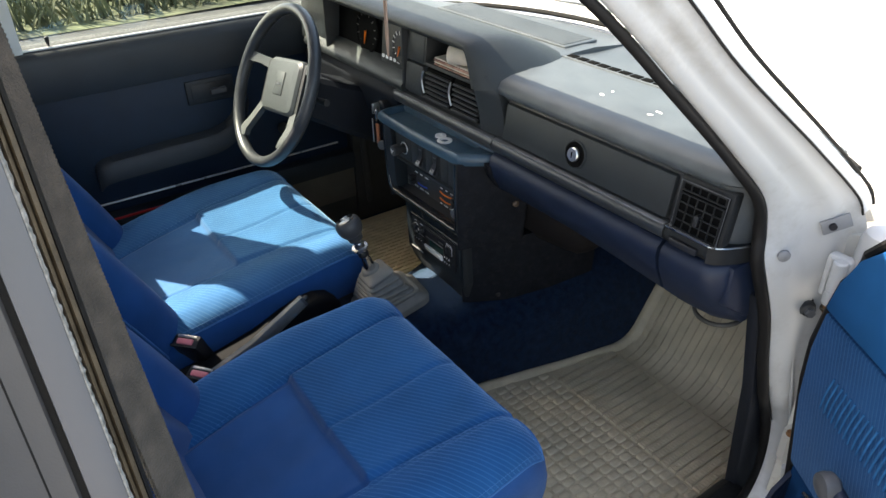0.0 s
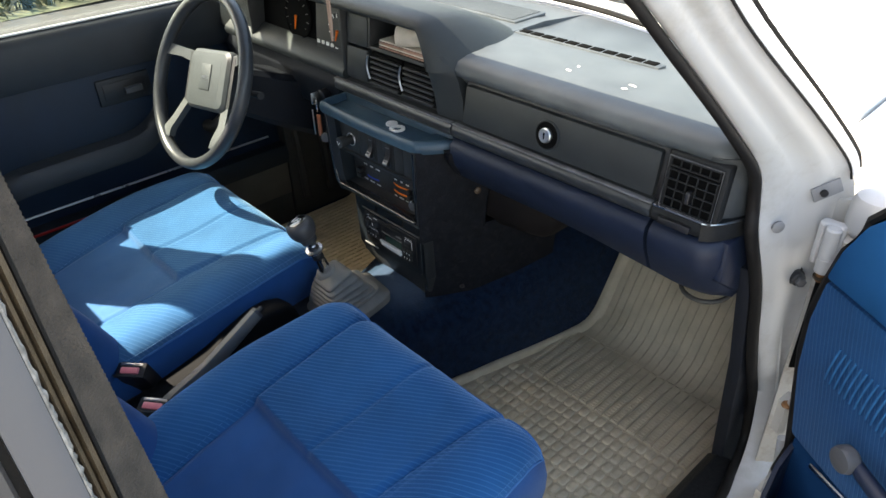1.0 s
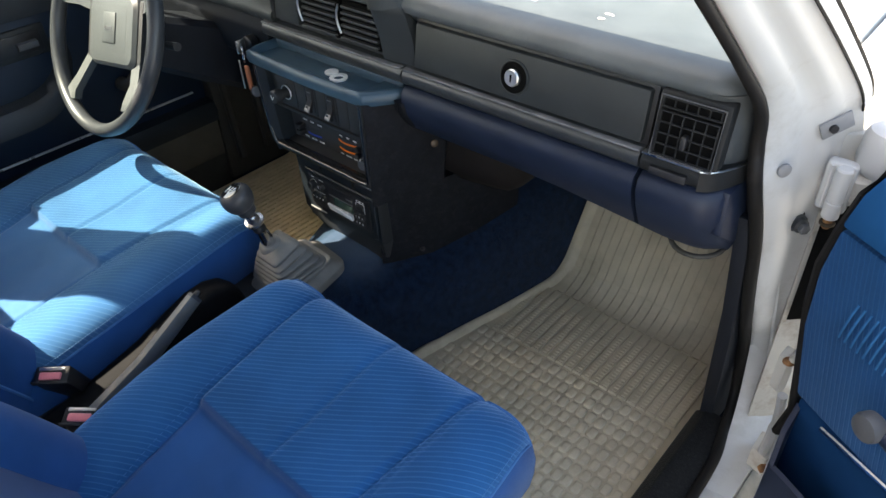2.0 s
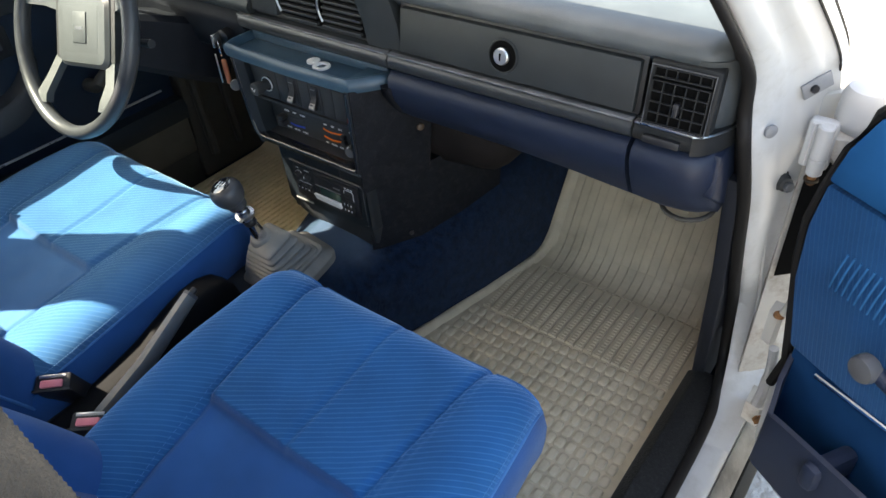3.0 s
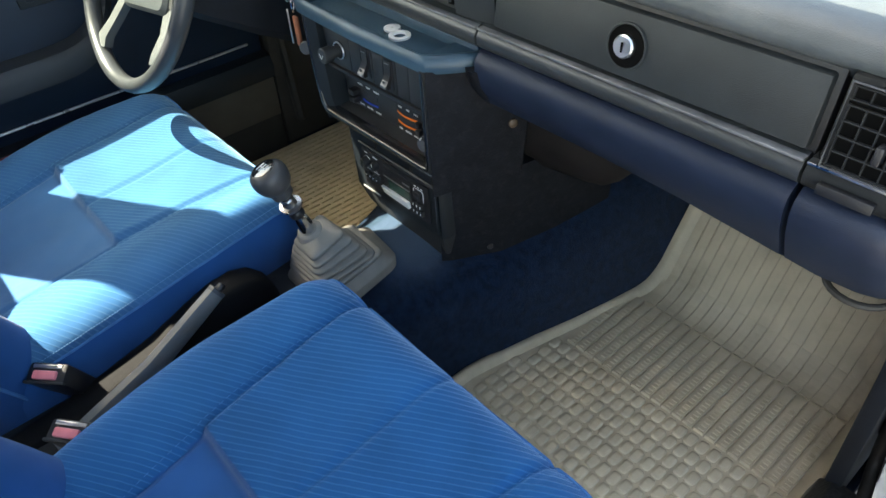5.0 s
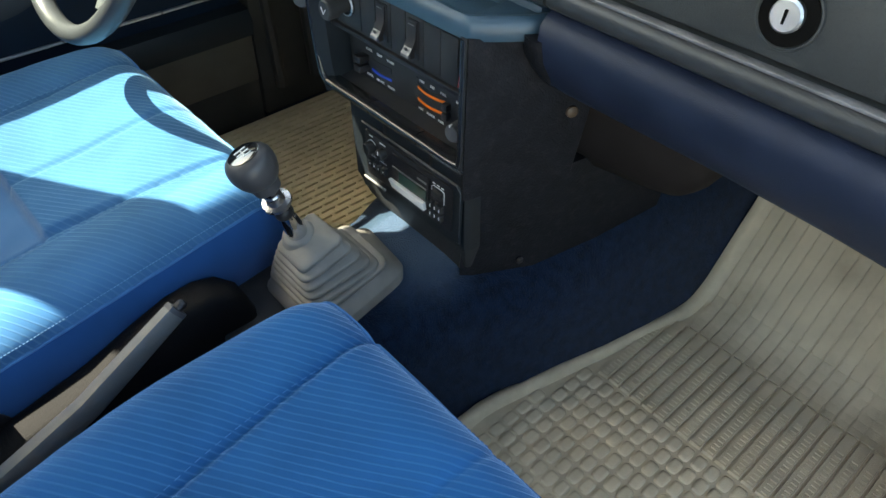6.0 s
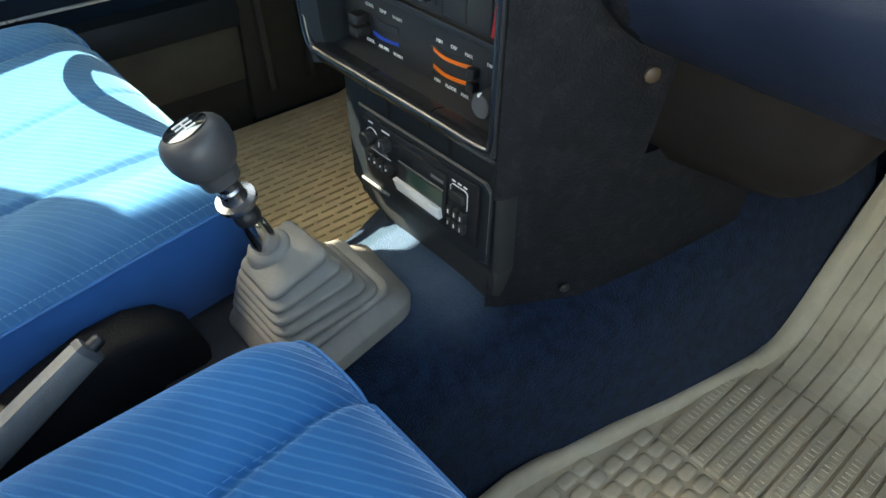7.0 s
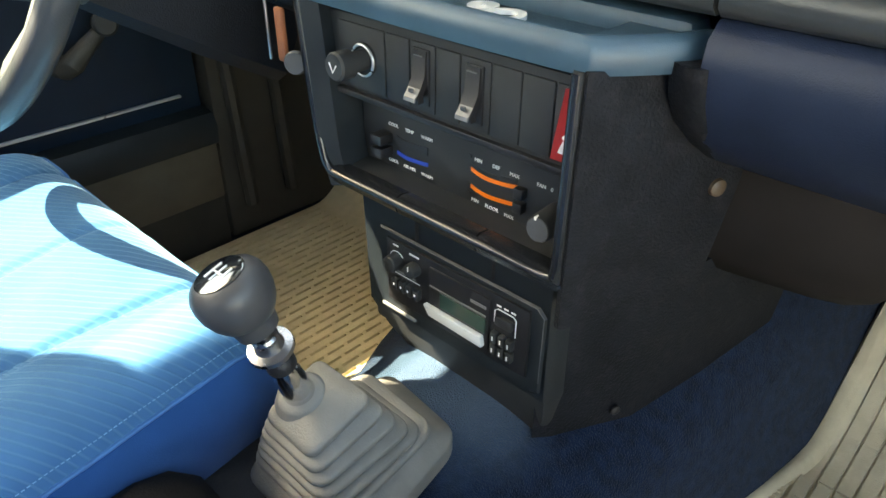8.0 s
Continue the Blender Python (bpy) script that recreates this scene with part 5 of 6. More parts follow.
part("rim", bm, WHEEL_RIM, wheel, "dark grey rim, worn pale", smooth=80)


TURN = radians(8)


def wp(x, u, n):
    """A place on the wheel, which stands turned a little to the left."""
    return WC + W_X * (x * math.cos(TURN) - u * math.sin(TURN)) + W_UP * (x * math.sin(TURN) + u * math.cos(TURN)) + W_N * n


def pad_ring(n, w, h, r=0.3):
    """A rounded rectangle on the wheel."""
    out = []
    for cx, cy, a0 in ((1, 1, 0), (-1, 1, 90), (-1, -1, 180), (1, -1, 270)):
        for k in range(6):
            q = radians(a0 + 18 * k)
            rr = r * h
            out.append(wp(0.008 + cx * (w - rr) + rr * math.cos(q), 0.004 + cy * (h - rr) + rr * math.sin(q), n))
    return out


pad = loft([pad_ring(-0.06, 0.076, 0.056), pad_ring(-0.026, 0.082, 0.064), pad_ring(-0.016, 0.080, 0.062), pad_ring(-0.010, 0.074, 0.056), pad_ring(-0.008, 0.060, 0.044)])
padob = part("horn_pad", pad, WHEEL_GREY, wheel, "pale grey horn pad", smooth=30)
part("pad_panel", loft([[wp(sx * w + 0.010, su * h + 0.006, n) for sx, su in ((-1, -1), (1, -1), (1, 1), (-1, 1))] for n, w, h in ((-0.012, 0.056, 0.041), (-0.0078, 0.054, 0.0395), (-0.0072, 0.051, 0.037))]), WHEEL_GREY, padob, smooth=30)
part("badge_plate", loft([[wp(sx * w + 0.010, su * h + 0.009, n) for sx, su in ((-1, -1), (1, -1), (1, 1), (-1, 1))] for n, w, h in ((-0.009, 0.021, 0.027), (-0.0054, 0.0205, 0.0265), (-0.0048, 0.0195, 0.0255))]), WHEEL_GREY, padob, "raised badge plate")
part("badge_bar", loft([[wp(sx * 0.011 + 0.010, su * 0.003 + 0.008, n) for sx, su in ((-1, -1), (1, -1), (1, 1), (-1, 1))] for n in (-0.0056, -0.0040)]), STEEL, padob, "small silver badge bar")
for sx in (-1, 1):
    part("horn_button", loft([[wp(sx * (0.088 + q * 0.0055) + 0.008, u0, n) for q, u0 in ((-1, -0.046), (1, -0.046), (1, 0.058), (-1, 0.058))] for n in (-0.04, -0.017)]), BLACK_SOFT, padob, "black edged horn bar")
    part("spoke", loft([[wp(sx * x, u0 + q * w, n + e) for q, e in ((-1, -0.006), (1, -0.006), (1, 0.006), (-1, 0.006))] for x, u0, w, n in ((0.07, 0.046, 0.013, -0.030), (0.12, 0.054, 0.010, -0.020), (0.166, 0.058, 0.013, 0.0))]), WHEEL_GREY, wheel, smooth=40)
    part("spoke", loft([[wp(sx * (x + q * w), u0, n + e) for q, e in ((-1, -0.007), (1, -0.007), (1, 0.007), (-1, 0.007))] for x, u0, w, n in ((0.078, -0.035, 0.013, -0.030), (0.098, -0.085, 0.013, -0.016), (0.105, -0.115, 0.017, -0.003), (0.107, -0.131, 0.021, -0.001))]), WHEEL_GREY, wheel, "lower spoke, worn pale", smooth=40)
part("hub", turned(WC - W_N * 0.09, W_N, [(0, 0.03), (0.05, 0.034)], 20), BLACK_SOFT, wheel)

# keys
keys = thing("key_bunch", (-0.21, 0.0, 0.76), "bunch of keys with brown leather fob hanging from the ignition", "keys")
part("key_ring", tube(circle((-0.212, 0.005, 0.828), (0.8, -0.6, 0), (0, 0, 1), 0.0135, 24), 0.0015, 6, closed=True), CHROME, keys, "steel split ring")
part("key_blade", box(-0.2215, -0.2185, -0.003, -0.0005, 0.762, 0.818, 0.001), STEEL, keys, "steel key")
part("key_in_lock", box(-0.228, -0.222, 0.002, 0.02, 0.826, 0.85, 0.002), STEEL, keys)
part("key_head", turned((-0.181, -0.001, 0.768), (0.55, -0.8, 0.1), [(0, 0.009), (0.002, 0.0105), (0.005, 0.0105), (0.007, 0.009), (0.007, 0.001)], 20), CRANK_GREY, keys, "pale oval key head")
part("fob", box(-0.206, -0.195, -0.004, 0.002, 0.764, 0.812, 0.0025), FOB, keys, "brown leather fob")

# ---- centre console ----
con = thing("centre_console", (0, 0.05, 0.48), "black centre console with switches and heater controls", "centre console")
part("console_core", box(-0.128, 0.098, 0.030, 0.30, 0.50, 0.82, 0.004), BLACK_SOFT, con)
# upper cheek and lower cheek beside the passenger
part("side_panel", loft([[(0.117, -0.012, z), (0.122, -0.014, z), (0.126, -0.008, z), (0.150 + k, 0.045, z), (0.176 + k, 0.105, z), (0.178 + k, 0.113, z), (0.172 + k, 0.124, z), (0.09, 0.124, z), (0.10, 0.02, z)] for z, k in ((0.833, 0.0), (0.74, 0.0), (0.645, -0.012))]), BROWNGREY, con, "dusty dark side panel", smooth=40)
part("side_panel_lower", loft([[(0.088, 0.020, z), (0.100, 0.018 + q, z), (0.106, 0.030 + q, z), (0.150 - k, 0.105, z), (0.19 - k, 0.32, z), (0.06, 0.32, z)] for z, k, q in ((0.6445, 0.0, 0.008), (0.56, 0.006, 0.012), (0.482, 0.012, 0.016))]), BROWNGREY, con, smooth=40)
SHOULDER = ((0.838, 0.020), (0.815, 0.026), (0.795, 0.040), (0.778, 0.058), (0.763, 0.080), (0.750, 0.104))
part("panel_shoulder", loft([[(0.150, y + 0.006, z), (0.164, y - 0.001, z), (0.172, y, z), (0.1765, y + 0.006, z), (0.1765, 0.118, z), (0.150, 0.118, z)] for z, y in SHOULDER]), BROWNGREY, con, "flared shoulder of the side panel", smooth=60)
part("panel_screw", turned((0.170, 0.092, 0.738), (0.9, -0.43, 0), [(0, 0.007), (0.003, 0.0065), (0.0045, 0.004)], 14), PIN, con, "small brown screw cap")
part("panel_screw", turned((0.131, 0.085, 0.500), (0.9, -0.43, 0), [(0, 0.005), (0.002, 0.005), (0.003, 0.003)], 12), BLACK, con)
part("heater_box", loft([[(0.10, y0, z), (0.166, y0, z), (0.19, y0 + 0.004, z), (x1 - 0.03, y0 + 0.012, z), (x1 - 0.008, y0 + 0.02, z), (x1, y0 + 0.04, z), (x1, 0.36, z), (0.10, 0.36, z)] for z, x1, y0 in ((0.80, 0.315, 0.119), (0.74, 0.315, 0.121), (0.70, 0.312, 0.126), (0.672, 0.300, 0.136), (0.650, 0.285, 0.148), (0.630, 0.265, 0.165))]), HEATER_BOX, con, "dusty dark heater box under the dash", smooth=70)
part("left_cheek", loft([[(-0.174, 0.0, 0.838), (-0.158, -0.010, 0.838), (-0.144, -0.002, 0.838), (-0.144, 0.25, 0.838), (-0.174, 0.25, 0.838)], [(-0.152, -0.002, 0.70), (-0.138, -0.016, 0.70), (-0.126, -0.004, 0.70), (-0.126, 0.25, 0.70), (-0.152, 0.25, 0.70)], [(-0.143, 0.0, 0.668), (-0.132, -0.012, 0.668), (-0.120, 0.0, 0.668), (-0.12, 0.25, 0.668), (-0.143, 0.25, 0.668)]]), CONSOLE, con, "blue-black console cheek", smooth=40)
part("right_rim", loft([[(0.108, -0.010, z), (0.112, -0.0145, z), (0.1185, -0.0145, z), (0.1185, 0.03, z), (0.108, 0.03, z)] for z in (0.832, 0.682)]), BLACK_SOFT, con)
part("switch_panel", box(-0.150, 0.110, 0.0085, 0.032, 0.753, 0.820, 0.002), BLACK_SOFT, con)
part("switch_ledge", prism([(0.004, 0.752), (0.004, 0.7575), (0.03, 0.7575), (0.03, 0.752)], "x", -0.135, 0.110, 0.001), BLACK, con)
SW = [(-0.131, -0.0755), (-0.0745, -0.0478), (-0.0470, -0.0210), (-0.0202, 0.0040), (0.0048, 0.0325), (0.0333, 0.0592), (0.0600, 0.0862), (0.0870, 0.1085)]
for k, (x0, x1) in enumerate(SW):
    if k in (2, 4):
        sw = part("rocker_switch", box(x0, x1, 0.0070, 0.0200, 0.7605, 0.8135, 0.0015), BLACK_SOFT, con, "black rocker switch with a chrome tip")
        xm = (x0 + x1) / 2
        part("rocker_frame", box(xm - 0.0085, xm + 0.0085, 0.0055, 0.0080, 0.7665, 0.8095, 0.0008), BLACK, sw)
        part("rocker_body", loft([[(xm - 0.0065, y, z), (xm + 0.0065, y, z), (xm + 0.0065, y + 0.006, z), (xm - 0.0065, y + 0.006, z)] for y, z in ((0.0045, 0.8085), (0.0030, 0.790), (-0.0045, 0.7760), (-0.0040, 0.7705))]), BLACK, sw, smooth=30)
        part("rocker_tip", loft([[(xm - 0.0060, y, z), (xm + 0.0060, y, z), (xm + 0.0060, y + 0.0016, z), (xm - 0.0060, y + 0.0016, z)] for y, z in ((0.0000, 0.7835), (-0.0040, 0.7785), (-0.0068, 0.7755), (-0.0074, 0.7725))]), TIP, sw, "worn chrome tip", smooth=0)
        part("rocker_mark", box(xm - 0.0045, xm + 0.0045, 0.0025, 0.0035, 0.8047, 0.8055), LEVER_GREY, sw)
        part("tip_symbol", box(xm - 0.0022, xm + 0.0022, -0.0062, -0.0040, 0.7790, 0.7822, 0.0006), CRANK_GREY, sw)
    elif k == 7:
        lamp = part("warning_lamp", box(x0, x1, 0.0070, 0.0200, 0.7605, 0.8135, 0.0015), BLACK_SOFT, con)
        part("lamp_lens", prism([(x0 + 0.001, 0.762), (x1 - 0.0008, 0.762), (x1 - 0.0008, 0.812), (x0 + 0.008, 0.812)], "y", 0.0052, 0.0075), RED, lamp, "red seat-belt warning lens")
        mx = x0 + 0.0115
        part("lamp_symbol", turned((mx, 0.0050, 0.7795), (0, -1, 0), [(0, 0.0018), (0.0006, 0.0018)], 12), WHITE_MARK, lamp)
        part("lamp_symbol", prism([(mx - 0.0045, 0.768), (mx + 0.0045, 0.768), (mx + 0.003, 0.7725), (mx + 0.001, 0.777), (mx - 0.001, 0.777), (mx - 0.003, 0.7725)], "y", 0.0044, 0.0050), WHITE_MARK, lamp)
    else:
        part("switch_blank", box(x0, x1, 0.0068, 0.0200, 0.7605, 0.8135, 0.0015), BLACK_SOFT, con)
lighter = part("cigarette_lighter", turned((-0.098, 0.008, 0.787), (0, -1, 0.03), [(0, 0.0135), (0.004, 0.0135), (0.005, 0.0115), (0.003, 0.0105), (0.003, 0.0085), (0.018, 0.0085), (0.019, 0.0115), (0.032, 0.0115), (0.034, 0.010), (0.034, 0.001)], 28), BLACK_SOFT, con, "cigarette lighter knob")
part("lighter_ring", tube(circle((-0.098, 0.0038, 0.787), (1, 0, 0), (0, 0, 1), 0.0125, 28), 0.0013, 8, closed=True), STEEL, lighter, "chrome socket ring")
part("lighter_mark", tube([(-0.1030, -0.0262, 0.791), (-0.0990, -0.0262, 0.7835), (-0.0945, -0.0262, 0.790)], 0.0006, 6), WHITE_MARK, lighter)
# heater controls
heat = part("heater_panel", box(-0.128, 0.110, 0.0265, 0.034, 0.684, 0.754, 0.001), BLACK_SOFT, con, "recessed heater control panel")
part("heater_roof", prism([(0.006, 0.7525), (0.0275, 0.7525), (0.0275, 0.748)], "x", -0.128, 0.110), BLACK, con)
part("lip_shelf", prism([(-0.004, 0.672), (-0.006, 0.684), (0.0275, 0.688), (0.0275, 0.672)], "x", -0.126, 0.112), BLACK_SOFT, con)
for x0, x1 in ((-0.130, -0.0475), (-0.0455, 0.0395), (0.0415, 0.1205)):
    part("front_lip", loft([[(x, -0.002, 0.670), (x, -0.0105, 0.673), (x, -0.0135, 0.680), (x, -0.0115, 0.6865), (x, -0.006, 0.6885), (x, 0.004, 0.687), (x, 0.004, 0.670)] for x in (x0, x0 + 0.001, x1 - 0.001, x1)]), LIP, con, "shiny black front lip", smooth=40)


def arc_bar(name, x0, x1, z, sag, mat_, parent, th=0.0016, label=""):
    pts = [(x0 + (x1 - x0) * i / 12, 0.0262, z - sag * (1 - ((i / 12) * 1.3 - 0.3 if i > 3 else 0) ** 2) + sag * (1 - min(1, i / 5)) ** 2) for i in range(13)]
    return part(name, loft([[Vector(p) + Vector((0, -0.0006, th)), Vector(p) + Vector((0, -0.0006, -th)), Vector(p) + Vector((0, 0.001, -th)), Vector(p) + Vector((0, 0.001, th))] for p in pts]), mat_, parent, label, smooth=0)


for z in (0.7165, 0.7015):
    arc_bar("orange_scale", 0.0015, 0.0475, z + 0.0008, 0.0035, ORANGE, heat, label="orange slider scale")
    arc_bar("slider_slot", 0.0015, 0.0475, z + 0.0055 if z > 0.71 else z - 0.002, 0.0035, BLACK, heat, 0.0012)
arc_bar("blue_scale", -0.084, -0.047, 0.7040, 0.002, BLUE_MARK, heat, label="blue slider scale")
arc_bar("slider_slot", -0.084, -0.047, 0.716, 0.002, BLACK, heat, 0.0035)
for z in (0.7155, 0.7035):
    part("slider_knob", box(-0.104, -0.090, 0.012, 0.027, z - 0.0045, z + 0.0045, 0.0015), BLACK, heat)
    part("slider_knob", box(0.0485, 0.0575, 0.019, 0.027, z - 0.0045, z + 0.0045, 0.0015), BLACK, heat)
for z in (0.728, 0.7175, 0.7035, 0.6955):
    part("slider_dot", box(-0.0015, 0.0015, 0.0255, 0.027, z - 0.0012, z + 0.0012), BLACK, heat)
for txt, x, z in (("COOL", -0.088, 0.7280), ("TEMP", -0.0685, 0.7278), ("WARM", -0.048, 0.7275), ("COOL", -0.089, 0.6942), ("AIR MIX", -0.069, 0.6937), ("WARM", -0.048, 0.6932), ("MIN", 0.0085, 0.7265), ("DEF", 0.0265, 0.7268), ("MAX", 0.0445, 0.7262), ("MIN", 0.0065, 0.6905), ("FLOOR", 0.0240, 0.6900), ("MAX", 0.0415, 0.6895), ("FAN", 0.0695, 0.7265), ("0", 0.0790, 0.7265), ("1", 0.0915, 0.7260)):
    letters("lettering", txt, 0.0043, (x, 0.0260, z), heat, WHITE_MARK)
fan = part("fan_knob", turned((0.0870, 0.0265, 0.7075), (0.05, -1, 0.05), [(0, 0.0115), (0.010, 0.011), (0.026, 0.0105), (0.028, 0.0095), (0.028, 0.001)], 26), BLACK_SOFT, con, "grey-faced fan knob")
part("knob_mark", box(0.0855, 0.0870, -0.0030, 0.0010, 0.7165, 0.7190), WHITE_MARK, fan)
part("knob_face", turned((0.0884, -0.0012, 0.7089), (0.05, -1, 0.05), [(0, 0.0090), (0.0012, 0.0090), (0.0014, 0.001)], 24), CRANK_GREY, fan)
bead = spline([(-0.168, -0.004, 0.832), (-0.154, -0.0085, 0.76), (-0.140, -0.0125, 0.705), (-0.133, -0.0125, 0.687), (-0.118, -0.0115, 0.6825), (-0.05, -0.0115, 0.6825), (0.05, -0.0115, 0.6825), (0.104, -0.0115, 0.6825), (0.1125, -0.0115, 0.690), (0.1135, -0.0115, 0.72), (0.1135, -0.0115, 0.83)], 6)
part("console_bead", tube(bead, 0.0042, 12), LIP, con, "worn shiny bead round the console face", smooth=80)
# tray on top
part("tray_floor", box(-0.165, 0.122, -0.004, 0.075, 0.828, 0.840, 0.002), TRAY_BLUE, con, "blue tray floor")
lip = [(-0.172, 0.060), (-0.174, 0.018), (-0.168, -0.002), (-0.150, -0.008), (0.0, -0.009), (0.098, -0.009), (0.118, -0.003), (0.146, 0.030), (0.160, 0.056)]
pts = spline([(x, y, 0.8415) for x, y in lip], 5)
part("tray_rim", loft([[p + Vector((0, 0, -0.012)) + o * 0.007, p + Vector((0, 0, -0.004)) + o * 0.0105, p + Vector((0, 0, 0.006)) + o * 0.009, p + Vector((0, 0, 0.0105)) + o * 0.003, p + Vector((0, 0, 0.0095)) - o * 0.004, p + Vector((0, 0, 0.0)) - o * 0.009, p + Vector((0, 0, -0.012)) - o * 0.009] for p, o in ((p, (Vector((p.x + 0.02, p.y - 0.08, 0)).normalized())) for p in pts)]), TRAY_BLUE, con, "rounded blue tray rim", smooth=60)
part("tray_end", loft([[(0.108, -0.004, z), (0.120, 0.0, z), (0.146, 0.045, z), (0.150, 0.075, z), (0.108, 0.075, z)] for z in (0.830, 0.8475)]), TRAY_BLUE, con, smooth=30)
part("tray_back", box(-0.172, 0.150, 0.050, 0.078, 0.830, 0.855, 0.006), TRAY_BLUE, con)
# radio well
part("radio_surround", loft([[(-0.131, 0.060, z), (-0.129, 0.022 + q, z), (-0.118, 0.012 + q, z), (0.098, 0.012 + q, z), (0.1035, 0.02 + q, z), (0.1035, 0.06, z)] for z, q in ((0.672, 0.0), (0.600, 0.002), (0.535, 0.004))]), CONSOLE, con, "blue-black radio surround", smooth=40)
part("radio_skirt", loft([[(-0.128, 0.060, 0.535), (-0.122, 0.018, 0.535), (0.098, 0.018, 0.535), (0.1035, 0.024, 0.535), (0.1035, 0.06, 0.535)], [(-0.105, 0.060, 0.508), (-0.100, 0.022, 0.508), (0.096, 0.022, 0.508), (0.100, 0.028, 0.508), (0.1, 0.06, 0.508)], [(-0.09, 0.060, 0.480), (-0.085, 0.035, 0.480), (0.086, 0.030, 0.480), (0.092, 0.034, 0.480), (0.095, 0.06, 0.480)]]), BLACK_SOFT, con, smooth=40)
for x in (-0.046, 0.041):
    part("panel_joint", box(x - 0.0007, x + 0.0007, 0.0085, 0.0135, 0.637, 0.669), BLACK, con)

# radio
radio = thing("car_radio", (0, 0.02, 0.545), "black cassette radio with a white flap in the console", "car radio")
bm = bmesh.new()
loft([[(-0.0925, 0.0105, 0.6345), (0.090, 0.0105, 0.6345), (0.0975, 0.0105, 0.627), (0.0975, 0.0105, 0.548), (0.088, 0.0105, 0.5455), (-0.0925, 0.0105, 0.5455)], [(-0.0905, 0.0085, 0.6325), (0.0885, 0.0085, 0.6325), (0.0955, 0.0085, 0.626), (0.0955, 0.0085, 0.550), (0.087, 0.0085, 0.5475), (-0.0905, 0.0085, 0.5475)]], bm=bm)
part("bezel", bm, CONSOLE, radio, "black mounting bezel", smooth=0)
part("bezel_edge", tube([(-0.0905, 0.0088, 0.6328), (0.0885, 0.0088, 0.6328), (0.0955, 0.0088, 0.6262), (0.0955, 0.0088, 0.560)], 0.0005, 6), CRANK_GREY, radio, "thin grey bezel edge")
part("face", box(-0.0800, 0.0840, 0.0055, 0.0090, 0.5610, 0.6285, 0.0008), BLACK, radio)
part("lower_lip", box(-0.0905, -0.045, 0.0060, 0.0090, 0.5470, 0.5500, 0.001), LEVER_GREY, radio)
part("volume_knob", turned((-0.0660, 0.0055, 0.6090), (0, -1, 0), [(0, 0.0085), (0.010, 0.0080), (0.011, 0.007), (0.011, 0.001)], 22), BLACK_SOFT, radio, "round volume knob")
part("tone_knob", turned((-0.0430, 0.0055, 0.6105), (0, -1, 0), [(0, 0.0075), (0.008, 0.007), (0.009, 0.006), (0.009, 0.001)], 22), BLACK_SOFT, radio, "round tone knob")
part("knob_pointer", box(-0.0435, -0.0425, -0.0040, -0.0034, 0.6115, 0.6165), WHITE_MARK, radio)
part("knob_arc", tube([(-0.0660 + 0.0095 * math.cos(a), 0.0052, 0.6090 + 0.0095 * math.sin(a)) for a in [math.pi * (0.2 + 0.1 * i) for i in range(8)]], 0.0004, 5), WHITE_MARK, radio)
part("print_bar", box(-0.0710, -0.0640, 0.0052, 0.0058, 0.6235, 0.6252), WHITE_MARK, radio)
part("print_bar", box(-0.0500, -0.0380, 0.0052, 0.0058, 0.6222, 0.6240), WHITE_MARK, radio)
part("print_bar", box(-0.0690, -0.0370, 0.0052, 0.0058, 0.5945, 0.5953), WHITE_MARK, radio)
part("print_bar", box(-0.0670, -0.0420, 0.0052, 0.0058, 0.5965, 0.5985), LEVER_GREY, radio)
for k in range(4):
    part("preset_button", box(-0.0688 + 0.0090 * k, -0.0618 + 0.0090 * k, -0.0005, 0.0060, 0.5800, 0.5915, 0.001), BLACK_SOFT, radio)
    part("button_mark", box(-0.0660 + 0.0090 * k, -0.0645 + 0.0090 * k, -0.0009, 0.0, 0.5850, 0.5870), WHITE_MARK, radio)
part("cassette_frame", box(-0.0240, 0.0455, 0.0035, 0.0060, 0.5700, 0.6220, 0.001), BLACK, radio)
part("cassette_line", box(-0.0220, 0.0420, 0.0022, 0.0040, 0.6030, 0.6042), LEVER_GREY, radio, "bright line over the slot")
part("display", box(-0.0100, 0.0420, 0.0028, 0.0040, 0.5860, 0.6010), LCD, radio, "green-grey dial window")
part("brand_bar", box(0.0250, 0.0420, 0.0030, 0.0038, 0.6105, 0.6135), LEVER_GREY, radio)
part("cassette_flap", prism([(-0.0270, 0.5830), (0.0400, 0.5830), (0.0420, 0.5725), (-0.0200, 0.5735)], "y", -0.0015, 0.0040, 0.0008), SLOT, radio, "white cassette flap")
part("key_outline", tube([(0.0500, 0.0050, 0.6020), (0.0500, 0.0050, 0.6140), (0.0530, 0.0050, 0.6165), (0.0690, 0.0050, 0.6165), (0.0720, 0.0050, 0.6140), (0.0720, 0.0050, 0.5970)], 0.0005, 5), WHITE_MARK, radio)
for i in range(3):
    part("print_bar", box(0.0515 + 0.0075 * i, 0.0560 + 0.0075 * i, 0.0050, 0.0056, 0.6190, 0.6205), WHITE_MARK, radio)
    for j in range(2):
        part("key", box(0.0495 + 0.0080 * i, 0.0560 + 0.0080 * i, 0.0, 0.0060, 0.5715 + 0.0125 * j, 0.5815 + 0.0125 * j, 0.001), BLACK_SOFT, radio)
        part("key_mark", box(0.0520 + 0.0080 * i, 0.0532 + 0.0080 * i, -0.0004, 0.0004, 0.5740 + 0.0125 * j, 0.5780 + 0.0125 * j), WHITE_MARK, radio)
part("eject_key", box(0.0520, 0.0700, 0.0010, 0.0060, 0.6020, 0.6120, 0.002), BLACK_SOFT, radio)

